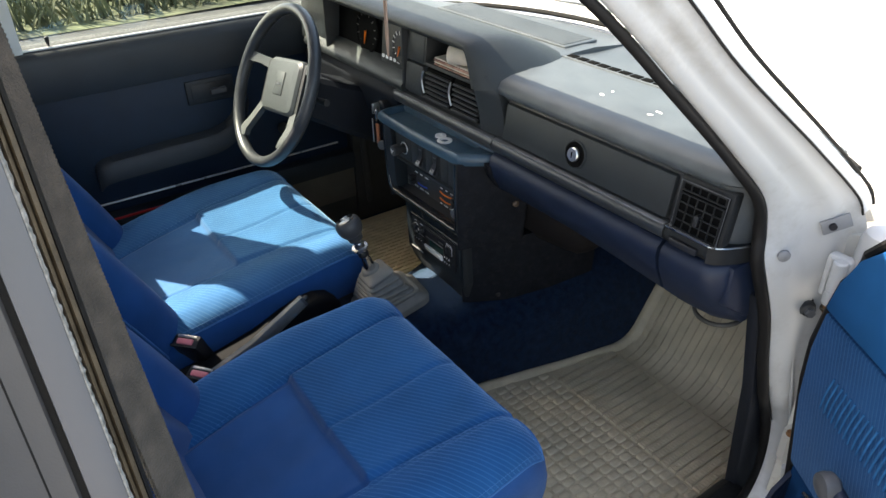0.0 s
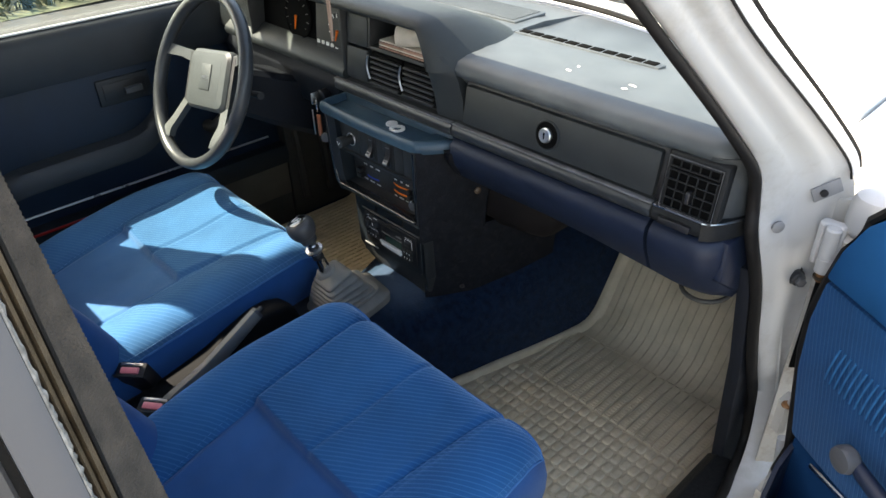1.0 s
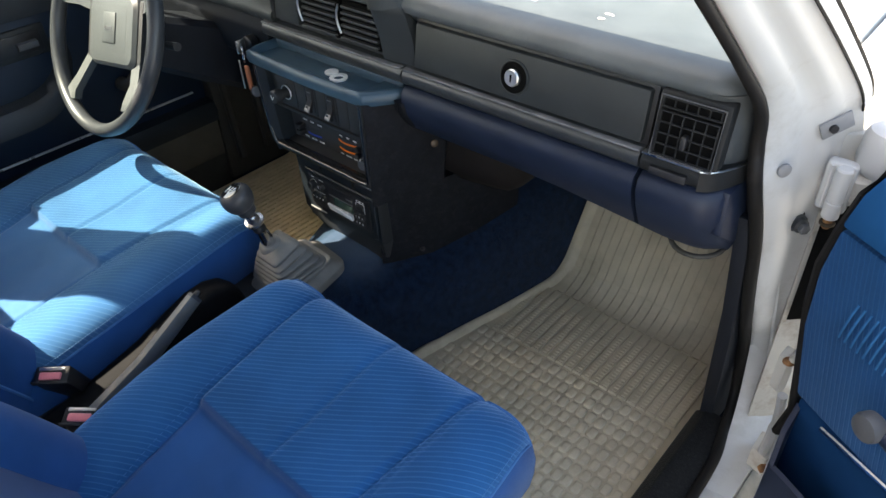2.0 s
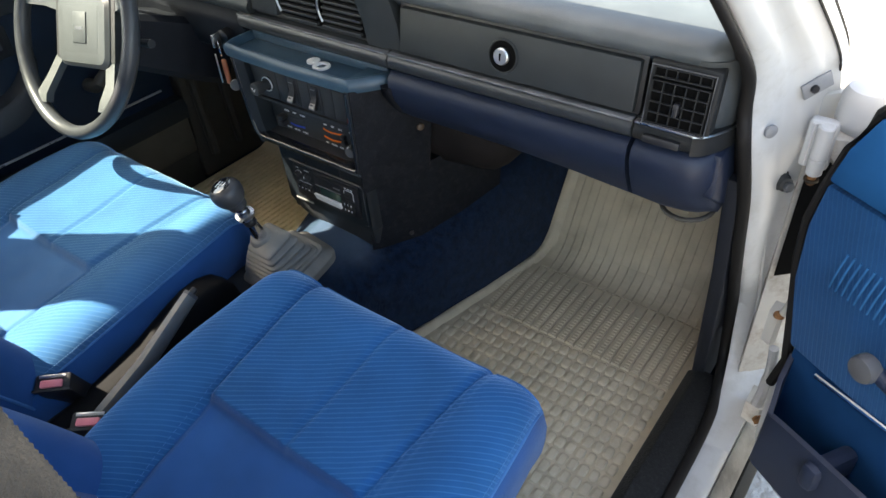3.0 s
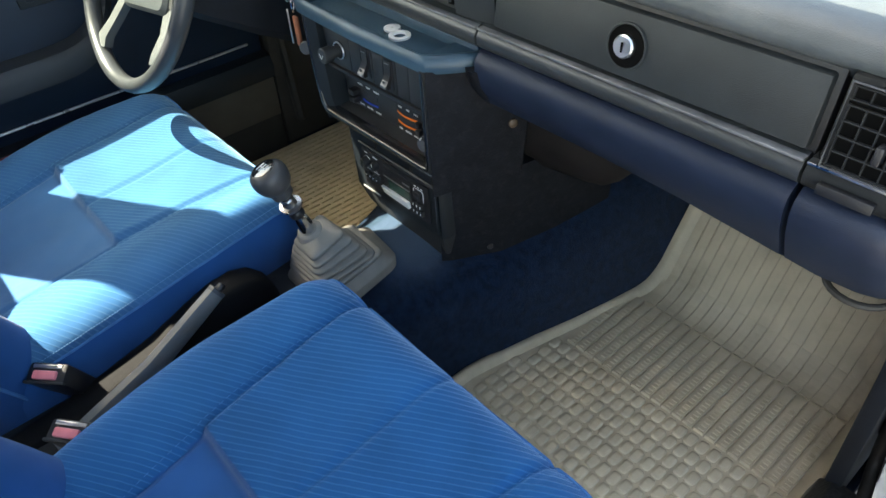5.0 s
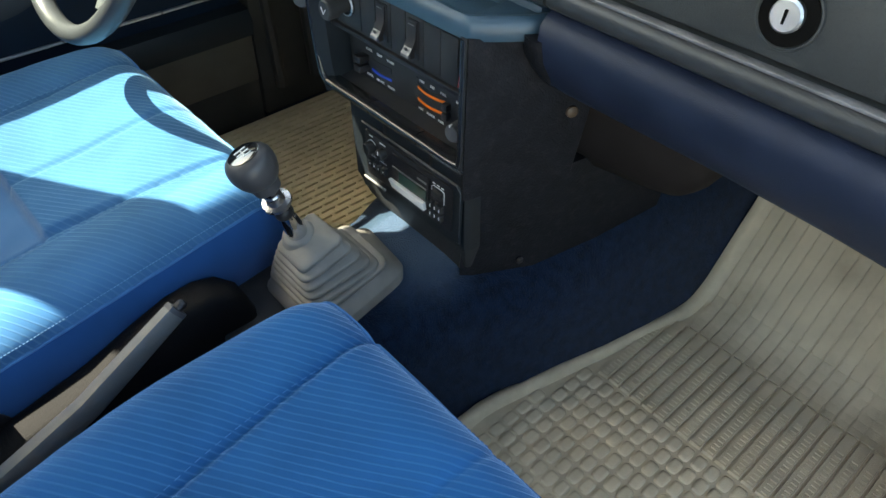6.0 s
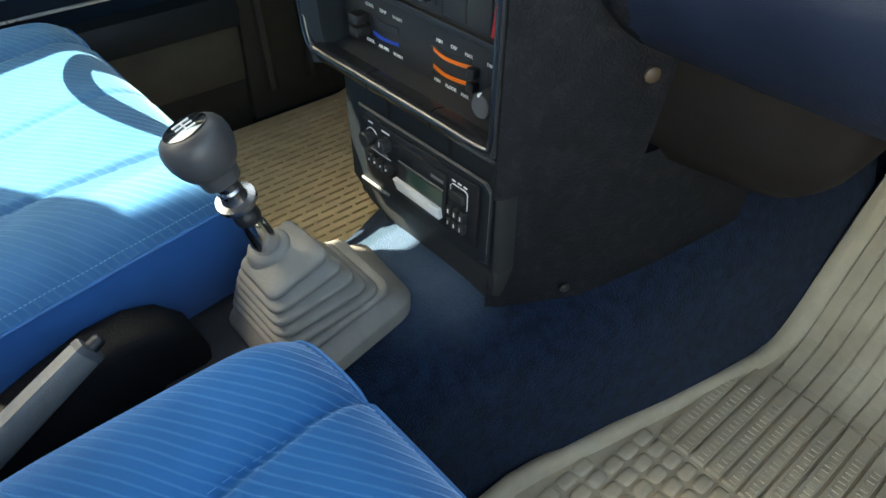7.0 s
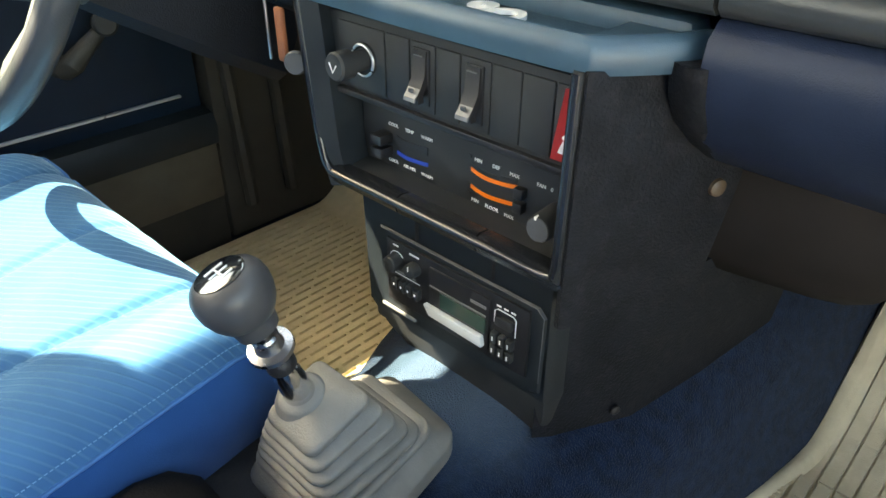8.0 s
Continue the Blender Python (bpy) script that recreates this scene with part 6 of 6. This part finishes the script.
# token on the tray
bm = bmesh.new()
for cx, cy, r0, r1 in ((0.030, 0.022, 0.0150, 0.0085), (0.004, 0.030, 0.0115, 0.0018)):
    loft([circle((cx, cy, 0.8405), (1, 0, 0), (0, 1, 0), r0, 28), circle((cx, cy, 0.8435), (1, 0, 0), (0, 1, 0), r0, 28), circle((cx, cy, 0.8435), (1, 0, 0), (0, 1, 0), r1, 28), circle((cx, cy, 0.8405), (1, 0, 0), (0, 1, 0), r1, 28), circle((cx, cy, 0.8405), (1, 0, 0), (0, 1, 0), r0, 28)], caps=False, bm=bm)
single("trolley_token", bm, WHITE_PLASTIC, "white plastic trolley token holder lying in the tray", "token")

# ---- gear lever ----
gear = thing("gear_lever", (-0.01, -0.1, 0.492), "gear lever with chrome shaft and grey ribbed gaiter", "gear lever")
TIERS = [  # corners from the left rear round to the left front, from the top plate down to the foot
    [(-0.036, -0.167, 0.562), (0.024, -0.168, 0.562), (0.029, -0.110, 0.585), (-0.037, -0.111, 0.585)],
    [(-0.040, -0.170, 0.552), (0.032, -0.171, 0.553), (0.033, -0.100, 0.568), (-0.040, -0.101, 0.570)],
    [(-0.044, -0.172, 0.543), (0.038, -0.173, 0.544), (0.037, -0.090, 0.553), (-0.043, -0.091, 0.555)],
    [(-0.047, -0.174, 0.534), (0.044, -0.175, 0.536), (0.041, -0.080, 0.539), (-0.046, -0.080, 0.541)],
    [(-0.050, -0.176, 0.525), (0.050, -0.177, 0.527), (0.044, -0.069, 0.529), (-0.048, -0.068, 0.531)],
    [(-0.053, -0.178, 0.515), (0.057, -0.179, 0.517), (0.046, -0.058, 0.526), (-0.049, -0.054, 0.528)],
]
FOOT = [(-0.060, -0.184, 0.490), (0.075, -0.186, 0.494), (0.054, -0.038, 0.502), (-0.050, -0.026, 0.502)]


def gaiter_ring(corners, size, dz, rnd=0.17):
    """A quad with rounded corners, scaled about its middle and lowered by dz."""
    pts = [Vector(p) for p in corners]
    c = sum(pts, Vector()) / 4
    pts = [c + (p - c) * size - Vector((0, 0, dz)) for p in pts]
    out = []
    for i, p in enumerate(pts):
        p_in, p_out = p.lerp(pts[i - 1], rnd), p.lerp(pts[(i + 1) % 4], rnd)
        for k in range(7):
            t = k / 6
            out.append(p_in * (1 - t) ** 2 + p * (2 * t * (1 - t)) + p_out * t * t)
    return out


rings = [gaiter_ring(TIERS[0], 0.50, -0.006, 0.3), gaiter_ring(TIERS[0], 0.90, -0.0015), gaiter_ring(TIERS[0], 0.98, 0.0005)]
for k, c in enumerate(TIERS):
    rings += [gaiter_ring(c, 1.0, 0.002), gaiter_ring(c, 1.005, 0.0045), gaiter_ring(c, 0.975, 0.0065)]
    nxt = TIERS[k + 1] if k + 1 < len(TIERS) else FOOT
    if k + 1 < len(TIERS):
        rings += [gaiter_ring(c, 0.90, 0.0075), gaiter_ring(nxt, 0.90, -0.0005), gaiter_ring(nxt, 0.97, 0.0005)]
rings += [gaiter_ring(TIERS[-1], 0.955, 0.009), gaiter_ring(FOOT, 0.985, -0.005), gaiter_ring(FOOT, 1.0, -0.002), gaiter_ring(FOOT, 1.0, 0.012)]
part("gaiter", loft(rings), BOOT_GREY, gear, "grey rubber gaiter with stepped ribs", smooth=50)
G0, G1 = Vector((-0.018, -0.141, 0.572)), Vector((-0.0093, -0.1729, 0.6636))
gd = (G1 - G0).normalized()
part("gaiter_neck", turned(G0, gd, [(-0.006, 0.0235), (0.002, 0.0225), (0.005, 0.0205), (0.009, 0.0190), (0.011, 0.0170), (0.012, 0.012)], 24), BOOT_GREY, gear, "raised rubber neck", smooth=40)
part("shaft", turned(G0, gd, [(0.004, 0.0125), (0.012, 0.0125), (0.042, 0.0108), (0.048, 0.0092), (0.053, 0.0078), (0.058, 0.0075)], 26), CHROME, gear, "polished chrome shaft")
part("shaft_ring", turned(G0, gd, [(0.050, 0.0095), (0.052, 0.0112), (0.058, 0.0112), (0.061, 0.0095), (0.064, 0.0075), (0.08, 0.0075)], 22), BLACK, gear, "black rubber ring")
part("reverse_collar", turned(G0, gd, [(0.070, 0.0085), (0.072, 0.0155), (0.0745, 0.0172), (0.0775, 0.0166), (0.079, 0.0110), (0.083, 0.0096), (0.090, 0.0100), (0.092, 0.0085), (0.102, 0.0085)], 26), CHROME_DULL, gear, "chrome reverse collar")
kd = Vector((-0.20, -0.33, 1.0)).normalized()
K0 = G1
knob = part("knob", turned(K0, kd, [(0.0, 0.0120), (0.002, 0.0150), (0.012, 0.0168), (0.0145, 0.0176), (0.0152, 0.0196), (0.0165, 0.0206), (0.022, 0.0238), (0.030, 0.0264), (0.037, 0.0270), (0.043, 0.0262), (0.0475, 0.0238), (0.0505, 0.0198), (0.0515, 0.0178), (0.0518, 0.001)], 40), KNOB_GREY, gear, "dark grey flared knob")
u, v = basis(kd)
part("knob_plate", turned(K0 + kd * 0.0515, kd, [(0, 0.0175), (0.0008, 0.0175), (0.0014, 0.016), (0.0019, 0.001)], 32), PLATE, knob, "glossy black shift plate")
P0 = K0 + kd * 0.0533
side = Vector((1, 0, 0)) - kd * kd.x
side.normalize()
fwd = kd.cross(side).normalized()
for a, b in (((-0.007, 0.007), (-0.007, -0.007)), ((0.0, 0.007), (0.0, -0.007)), ((0.007, 0.007), (0.007, -0.0015)), ((-0.007, 0.0), (0.007, 0.0))):
    part("shift_mark", tube([P0 + side * a[0] + fwd * a[1], P0 + side * b[0] + fwd * b[1]], 0.0008, 6), WHITE_MARK, knob)

part("lever_surround", prism([(-0.104, 0.452), (-0.100, 0.474), (-0.090, 0.487), (-0.060, 0.4915), (0.0, 0.4915), (0.01, 0.45)], "y", -0.262, -0.052, 0.004), SURROUND, gear, "dusty black surround under the gaiter", smooth=50)

# ---- handbrake, belt buckles ----
hb = thing("handbrake", (0.0, -0.4, 0.45), "grey handbrake lever between the front seats", "handbrake")
T0, T1, T2 = Vector((-0.013, -0.304, 0.565)), Vector((-0.005, -0.42, 0.508)), Vector((0.006, -0.56, 0.466))


def bar_ring(p, d, w, h):
    d = d.normalized()
    s = d.cross(Vector((0, 0, 1))).normalized()
    n_ = s.cross(d).normalized()
    return [p + s * a * w + n_ * b * h for a, b in ((-1, -0.7), (-0.7, -1), (0.7, -1), (1, -0.7), (1, 0.7), (0.7, 1), (-0.7, 1), (-1, 0.7))]


part("grip", loft([bar_ring(T0, T1 - T0, 0.0065, 0.011), bar_ring(T0.lerp(T1, 0.03), T1 - T0, 0.0072, 0.0125), bar_ring(T0.lerp(T1, 0.5), T1 - T0, 0.008, 0.0135), bar_ring(T1, T2 - T0, 0.0085, 0.0145), bar_ring(T2, T2 - T1, 0.010, 0.016)]), LEVER_GREY, hb, "grey plastic grip", smooth=40)
gdn = (T0 - T1).normalized()
part("end_cap", loft([bar_ring(T0 - gdn * 0.002, gdn, 0.0075, 0.0128), bar_ring(T0 + gdn * 0.003, gdn, 0.0072, 0.0124), bar_ring(T0 + gdn * 0.004, gdn, 0.006, 0.012)]), CRANK_GREY, hb, "bright worn end", smooth=40)
part("release_button", turned(T0 + gdn * 0.002, gdn, [(0, 0.006), (0.010, 0.0055), (0.012, 0.004), (0.012, 0.001)], 16), BLACK, hb, "black release button")
cover = [(-0.62, 0.44), (-0.62, 0.478), (-0.50, 0.492), (-0.40, 0.515), (-0.34, 0.538), (-0.30, 0.551), (-0.265, 0.553), (-0.238, 0.544), (-0.220, 0.524), (-0.213, 0.500), (-0.216, 0.45)]
part("cover", prism(cover, "x", -0.060, -0.012, 0.010), BLACK_BOOT, hb, "black handbrake cover", smooth=50)
part("tunnel_tray", box(-0.075, 0.068, -0.75, -0.44, 0.44, 0.476, 0.012), BLACK_SOFT, hb, "black trim between the seats")


def buckle(p, turn, tilt):
    b = thing("belt_buckle", (p[0], p[1], p[2] - 0.1), "black seat belt buckle with a faded red button", "belt buckle", "belt buckles")
    M = Matrix.Translation(p) @ Matrix.Rotation(radians(turn), 4, "Z") @ Matrix.Rotation(radians(tilt), 4, "X")
    part("buckle_body", box(-0.027, 0.027, -0.014, 0.014, -0.075, 0.002, 0.005, m=M), BLACK, b, "black plastic body")
    part("buckle_rim", box(-0.028, 0.028, -0.015, -0.011, -0.004, 0.0035, 0.0015, m=M), BLACK_SOFT, b)
    part("buckle_slot", box(-0.020, 0.020, 0.006, 0.011, 0.0, 0.0032, 0.0008, m=M), STEEL, b)
    part("release_button", box(-0.0165, 0.0165, -0.0095, 0.0025, 0.0, 0.0065, 0.0025, m=M), PINK, b, "faded red release button")
    part("stalk", box(-0.020, 0.020, -0.008, 0.008, -0.16, -0.07, 0.003, m=M), BLACK, b)
    return b


buckle((-0.058, -0.530, 0.542), 42, 24)
buckle((0.064, -0.540, 0.552), 38, 18)

# ---- mirror pendant ----
pend = thing("mirror_pendant", (0.0, -0.078, 1.0), "faded ribbon pendant hanging from the mirror", "pendant")
part("cord", tube([(0.0, -0.078, 1.33), (0.0, -0.078, 1.15)], 0.0012, 6), PENDANT, pend)
part("ribbon", loft([[(-w, -0.0795, z), (w, -0.0795, z), (w, -0.0765, z), (-w, -0.0765, z)] for z, w in ((1.16, 0.002), (1.13, 0.0042), (1.09, 0.0040), (1.05, 0.0035), (1.022, 0.001))]), PENDANT, pend, smooth=30)
mir = thing("rear_view_mirror", (0.0, -0.14, 1.30), "black interior rear view mirror", "mirror")
part("mirror_shell", box(-0.12, 0.12, -0.115, -0.085, 1.305, 1.36, 0.012), BLACK_SOFT, mir)
part("mirror_glass", box(-0.112, 0.112, -0.1175, -0.1155, 1.311, 1.354, 0.001), CHROME, mir)

# ---- driver's door, closed ----
dd = thing("driver_door", (-0.70, -0.2, 0.3), "closed driver door with dark blue vinyl lining", "car door")
part("door_shell", box(-0.80, -0.735, -0.64, 0.32, 0.24, 0.945, 0.02), WHITE, dd, "white outer skin")
part("upper_pad", loft([[(-0.735, y, 0.955), (-0.705, y, 0.966), (-0.690, y, 0.958), (-0.683, y, 0.935), (-0.683, y, 0.87), (-0.690, y, 0.850), (-0.735, y, 0.845)] for y in (-0.63, -0.3, 0.0, 0.16)]), DOORPAD, dd, "padded dark upper lining", smooth=50)
part("lining", box(-0.735, -0.695, -0.63, 0.165, 0.54, 0.852, 0.004), DOORBLUE, dd, "dark blue lining panel")
part("handle_recess", box(-0.697, -0.688, -0.275, -0.150, 0.772, 0.834, 0.006), BLACK_SOFT, dd, "black door handle recess")
part("handle_well", box(-0.689, -0.686, -0.262, -0.163, 0.782, 0.824, 0.004), BLACK, dd)
part("door_handle", loft([[(-0.686, y, 0.792), (-0.676, y, 0.794), (-0.676, y, 0.806), (-0.686, y, 0.808)] for y in (-0.215, -0.20, -0.175)]), CRANK_GREY, dd, "small dark door handle", smooth=40)
arm = spline([(-0.672, -0.53, 0.665), (-0.660, -0.50, 0.685), (-0.655, -0.36, 0.692), (-0.656, -0.22, 0.698), (-0.664, -0.155, 0.74), (-0.675, -0.125, 0.80)], 6)
part("armrest", loft([[Vector((-0.70, p.y, p.z - 0.06)), Vector((p.x + 0.004, p.y, p.z - 0.05)), Vector((p.x + 0.008, p.y, p.z - 0.012)), Vector((p.x, p.y, p.z)), Vector((-0.70, p.y, p.z + 0.004))] for p in arm]), DOORPAD, dd, "dark moulded armrest", smooth=50)
part("chrome_strip", box(-0.6945, -0.6875, -0.60, 0.130, 0.5675, 0.5715, 0.0012), STRIP, dd, "thin chrome strip")
part("door_pocket", loft([[(-0.70, y, 0.545), (-0.665, y, 0.54), (-0.655, y, 0.52), (-0.66, y, 0.49), (-0.70, y, 0.48)] for y in (-0.60, -0.3, 0.10, 0.165)]), CONSOLE, dd, "dark door pocket", smooth=40)
part("red_edge", box(-0.662, -0.655, -0.60, -0.10, 0.536, 0.541, 0.001), RED, dd, "thin red reflector edge")
part("lower_panel", box(-0.72, -0.672, -0.60, 0.168, 0.385, 0.492, 0.006), BEIGE_HARD, dd, "dusty beige lower panel")
part("lower_trim", box(-0.73, -0.680, -0.62, 0.17, 0.28, 0.386, 0.006), KICK_TRIM, dd, "dusty brown sill trim")
crank = part("window_crank", tube([(-0.690, -0.034, 0.655), (-0.664, -0.033, 0.657), (-0.654, -0.026, 0.664), (-0.650, -0.004, 0.684), (-0.648, 0.016, 0.700)], [0.016, 0.0155, 0.015, 0.012, 0.009], 12), KICK_TRIM, dd, "window crank")
part("crank_knob", turned((-0.655, 0.026, 0.708), (1, -0.25, 0.15), [(0, 0.010), (0.006, 0.0165), (0.018, 0.0165), (0.022, 0.013), (0.022, 0.001)], 20), BLACK_SOFT, crank)
part("lock_pin", turned((-0.705, -0.545, 0.958), (0, 0, 1), [(0, 0.0022), (0.016, 0.0022), (0.020, 0.0045), (0.032, 0.005), (0.034, 0.003)], 12), BLACK, dd, "black lock pin")
# White tube added on the pad's crest as its sunlit highlight.
part("ledge_highlight", tube([(-0.703, y, 0.9665) for y in (-0.62, -0.3, 0.0, 0.16)], 0.0032, 8), WHITE_PLASTIC, dd, "white line for the sunlit window ledge")
part("window_rubber", box(-0.722, -0.700, -0.61, 0.20, 0.955, 0.9665, 0.003), RUBBER, dd)
part("window_glass", box(-0.7195, -0.7165, -0.60, 0.14, 0.95, 1.36, m=Matrix.Translation((-0.718, 0, 0.96)) @ Matrix.Rotation(radians(12), 4, "Y") @ Matrix.Translation((0.718, 0, -0.96))), GLASS, dd)
part("window_frame", loft([[(-0.735 + 0.21 * max(0, z - 0.96), -0.60, z), (-0.700 + 0.21 * max(0, z - 0.96), -0.600, z), (-0.700 + 0.21 * max(0, z - 0.96), -0.635, z), (-0.735 + 0.21 * max(0, z - 0.96), -0.635, z)] for z in (0.95, 1.15, 1.41)]), WHITE, dd, "white rear window frame", smooth=30)
part("window_frame_top", tube([(-0.612, -0.62, 1.405), (-0.608, -0.3, 1.41), (-0.645, -0.10, 1.28), (-0.70, 0.12, 1.08), (-0.72, 0.25, 0.97)], 0.016, 8), WHITE, dd)

# ---- passenger's door, open ----
DM = Matrix.Translation((0.80, 0.075, 0.0)) @ Matrix.Rotation(math.atan2(-0.53, 0.848), 4, "Z")
# in the door's own frame: x away from the hinge, y into its thickness (away from the seat), z up
pd = thing("passenger_door", (0, 0, 0), "open passenger door with blue ribbed cloth lining", "car door", m=DM)
OUT = [(-0.005, 0.50), (0.006, 0.56), (-0.006, 0.62), (-0.028, 0.72), (-0.032, 0.78), (-0.024, 0.83), (-0.010, 0.89), (0.012, 0.945), (0.045, 0.985), (0.10, 1.0), (0.9, 1.0), (0.9, 0.30), (0.06, 0.30), (0.0, 0.36)]
part("door_shell", prism([(x - 0.012, z) for x, z in OUT], "y", 0.020, 0.115, 0.006), WHITE_JAMB, pd, "white door shell")
part("door_edge_rubber", tube([(x - 0.004, 0.012, z) for x, z in OUT[:10]], 0.007, 8), RUBBER, pd)
LOW = [(0.006, 0.60), (-0.020, 0.70), (-0.026, 0.78), (-0.018, 0.845), (0.9, 0.865), (0.9, 0.62)]
part("cloth_panel", prism(LOW, "y", 0.0, 0.022, 0.005), DOOR_RIBBED, pd, "blue ribbed cloth panel")
UPP = [(-0.016, 0.852), (-0.004, 0.90), (0.018, 0.945), (0.05, 0.978), (0.10, 0.99), (0.9, 0.99), (0.9, 0.872)]
part("upper_panel", prism(UPP, "y", -0.006, 0.022, 0.006), CLOTH_DOOR, pd, "plain blue upper panel")
bm = bmesh.new()
for k in range(92):
    x = 0.035 + 0.0092 * k
    zc = 0.752 + 0.018 * min(1.0, x / 0.4)
    tube([(x + 0.004 * t, -0.001 - 0.002 * math.sin(math.pi * (t + 1) / 2), zc + 0.028 * t) for t in (-1, -0.5, 0, 0.5, 1)], 0.0014, 5, bm=bm)
tagged(part("pleat_band", bm, PLEAT, pd, "band of fine pleats"), kind="stuff")
part("lower_lining", prism([(0.012, 0.40), (0.012, 0.60), (0.9, 0.625), (0.9, 0.40)], "y", 0.002, 0.022, 0.004), DOOR_LOW, pd, "plain dark blue lower lining")
part("chrome_strip", tube([(0.06, -0.004, 0.596), (0.30, -0.004, 0.632), (0.9, -0.004, 0.64)], 0.0035, 8), CHROME, pd, "chrome strip")
pk = part("door_pocket", loft([[(x + s * -y, y, z) for y, z in ((0.004, 0.40), (-0.052, 0.42), (-0.062, 0.50), (-0.064, zt), (-0.058, zt + 0.002), (-0.056, 0.50), (-0.046, 0.435), (0.004, 0.42))] for x, zt, s in ((0.012, 0.545, 0.75), (0.06, 0.550, 0.4), (0.30, 0.575, 0.0), (0.88, 0.58, 0.0))]), NAVY, pd, "dark grey-blue map pocket", smooth=40)
part("pocket_end", loft([[(x, 0.004, 0.40), (x, 0.004, 0.585), (x + 0.02, -0.03, 0.572), (x + 0.046, -0.062, 0.547), (x + 0.045, -0.060, 0.49), (x + 0.035, -0.05, 0.42)] for x in (0.010, 0.018)]), NAVY, pk)
part("pocket_brace", box(0.13, 0.155, -0.075, 0.0, 0.50, 0.545, 0.010), NAVY, pk)
ck = part("window_crank", tube([(0.20, 0.0, 0.69), (0.20, -0.022, 0.69), (0.185, -0.030, 0.692), (0.135, -0.028, 0.696)], [0.013, 0.012, 0.010, 0.009], 12), NAVY, pd, "window crank")
part("crank_knob", turned((0.130, -0.022, 0.697), (0, -1, 0), [(0, 0.010), (0.006, 0.0165), (0.016, 0.0175), (0.022, 0.0155), (0.024, 0.008), (0.024, 0.001)], 24), CRANK_GREY, ck, "grey crank knob")
part("door_handle", tube([(0.17, -0.006, 0.885), (0.155, -0.024, 0.895), (0.165, -0.026, 0.93)], [0.012, 0.011, 0.007], 10), CHROME, pd, "chrome door release")
part("armrest", loft([[(x, y, z) for y, z in ((0.0, 0.64), (-0.05 * k, 0.65), (-0.055 * k, 0.70), (-0.04 * k, 0.72), (0.0, 0.73))] for x, k in ((0.235, 0.3), (0.26, 1.0), (0.6, 1.2), (0.7, 0.6))]), NAVY, pd, "dark armrest", smooth=50)
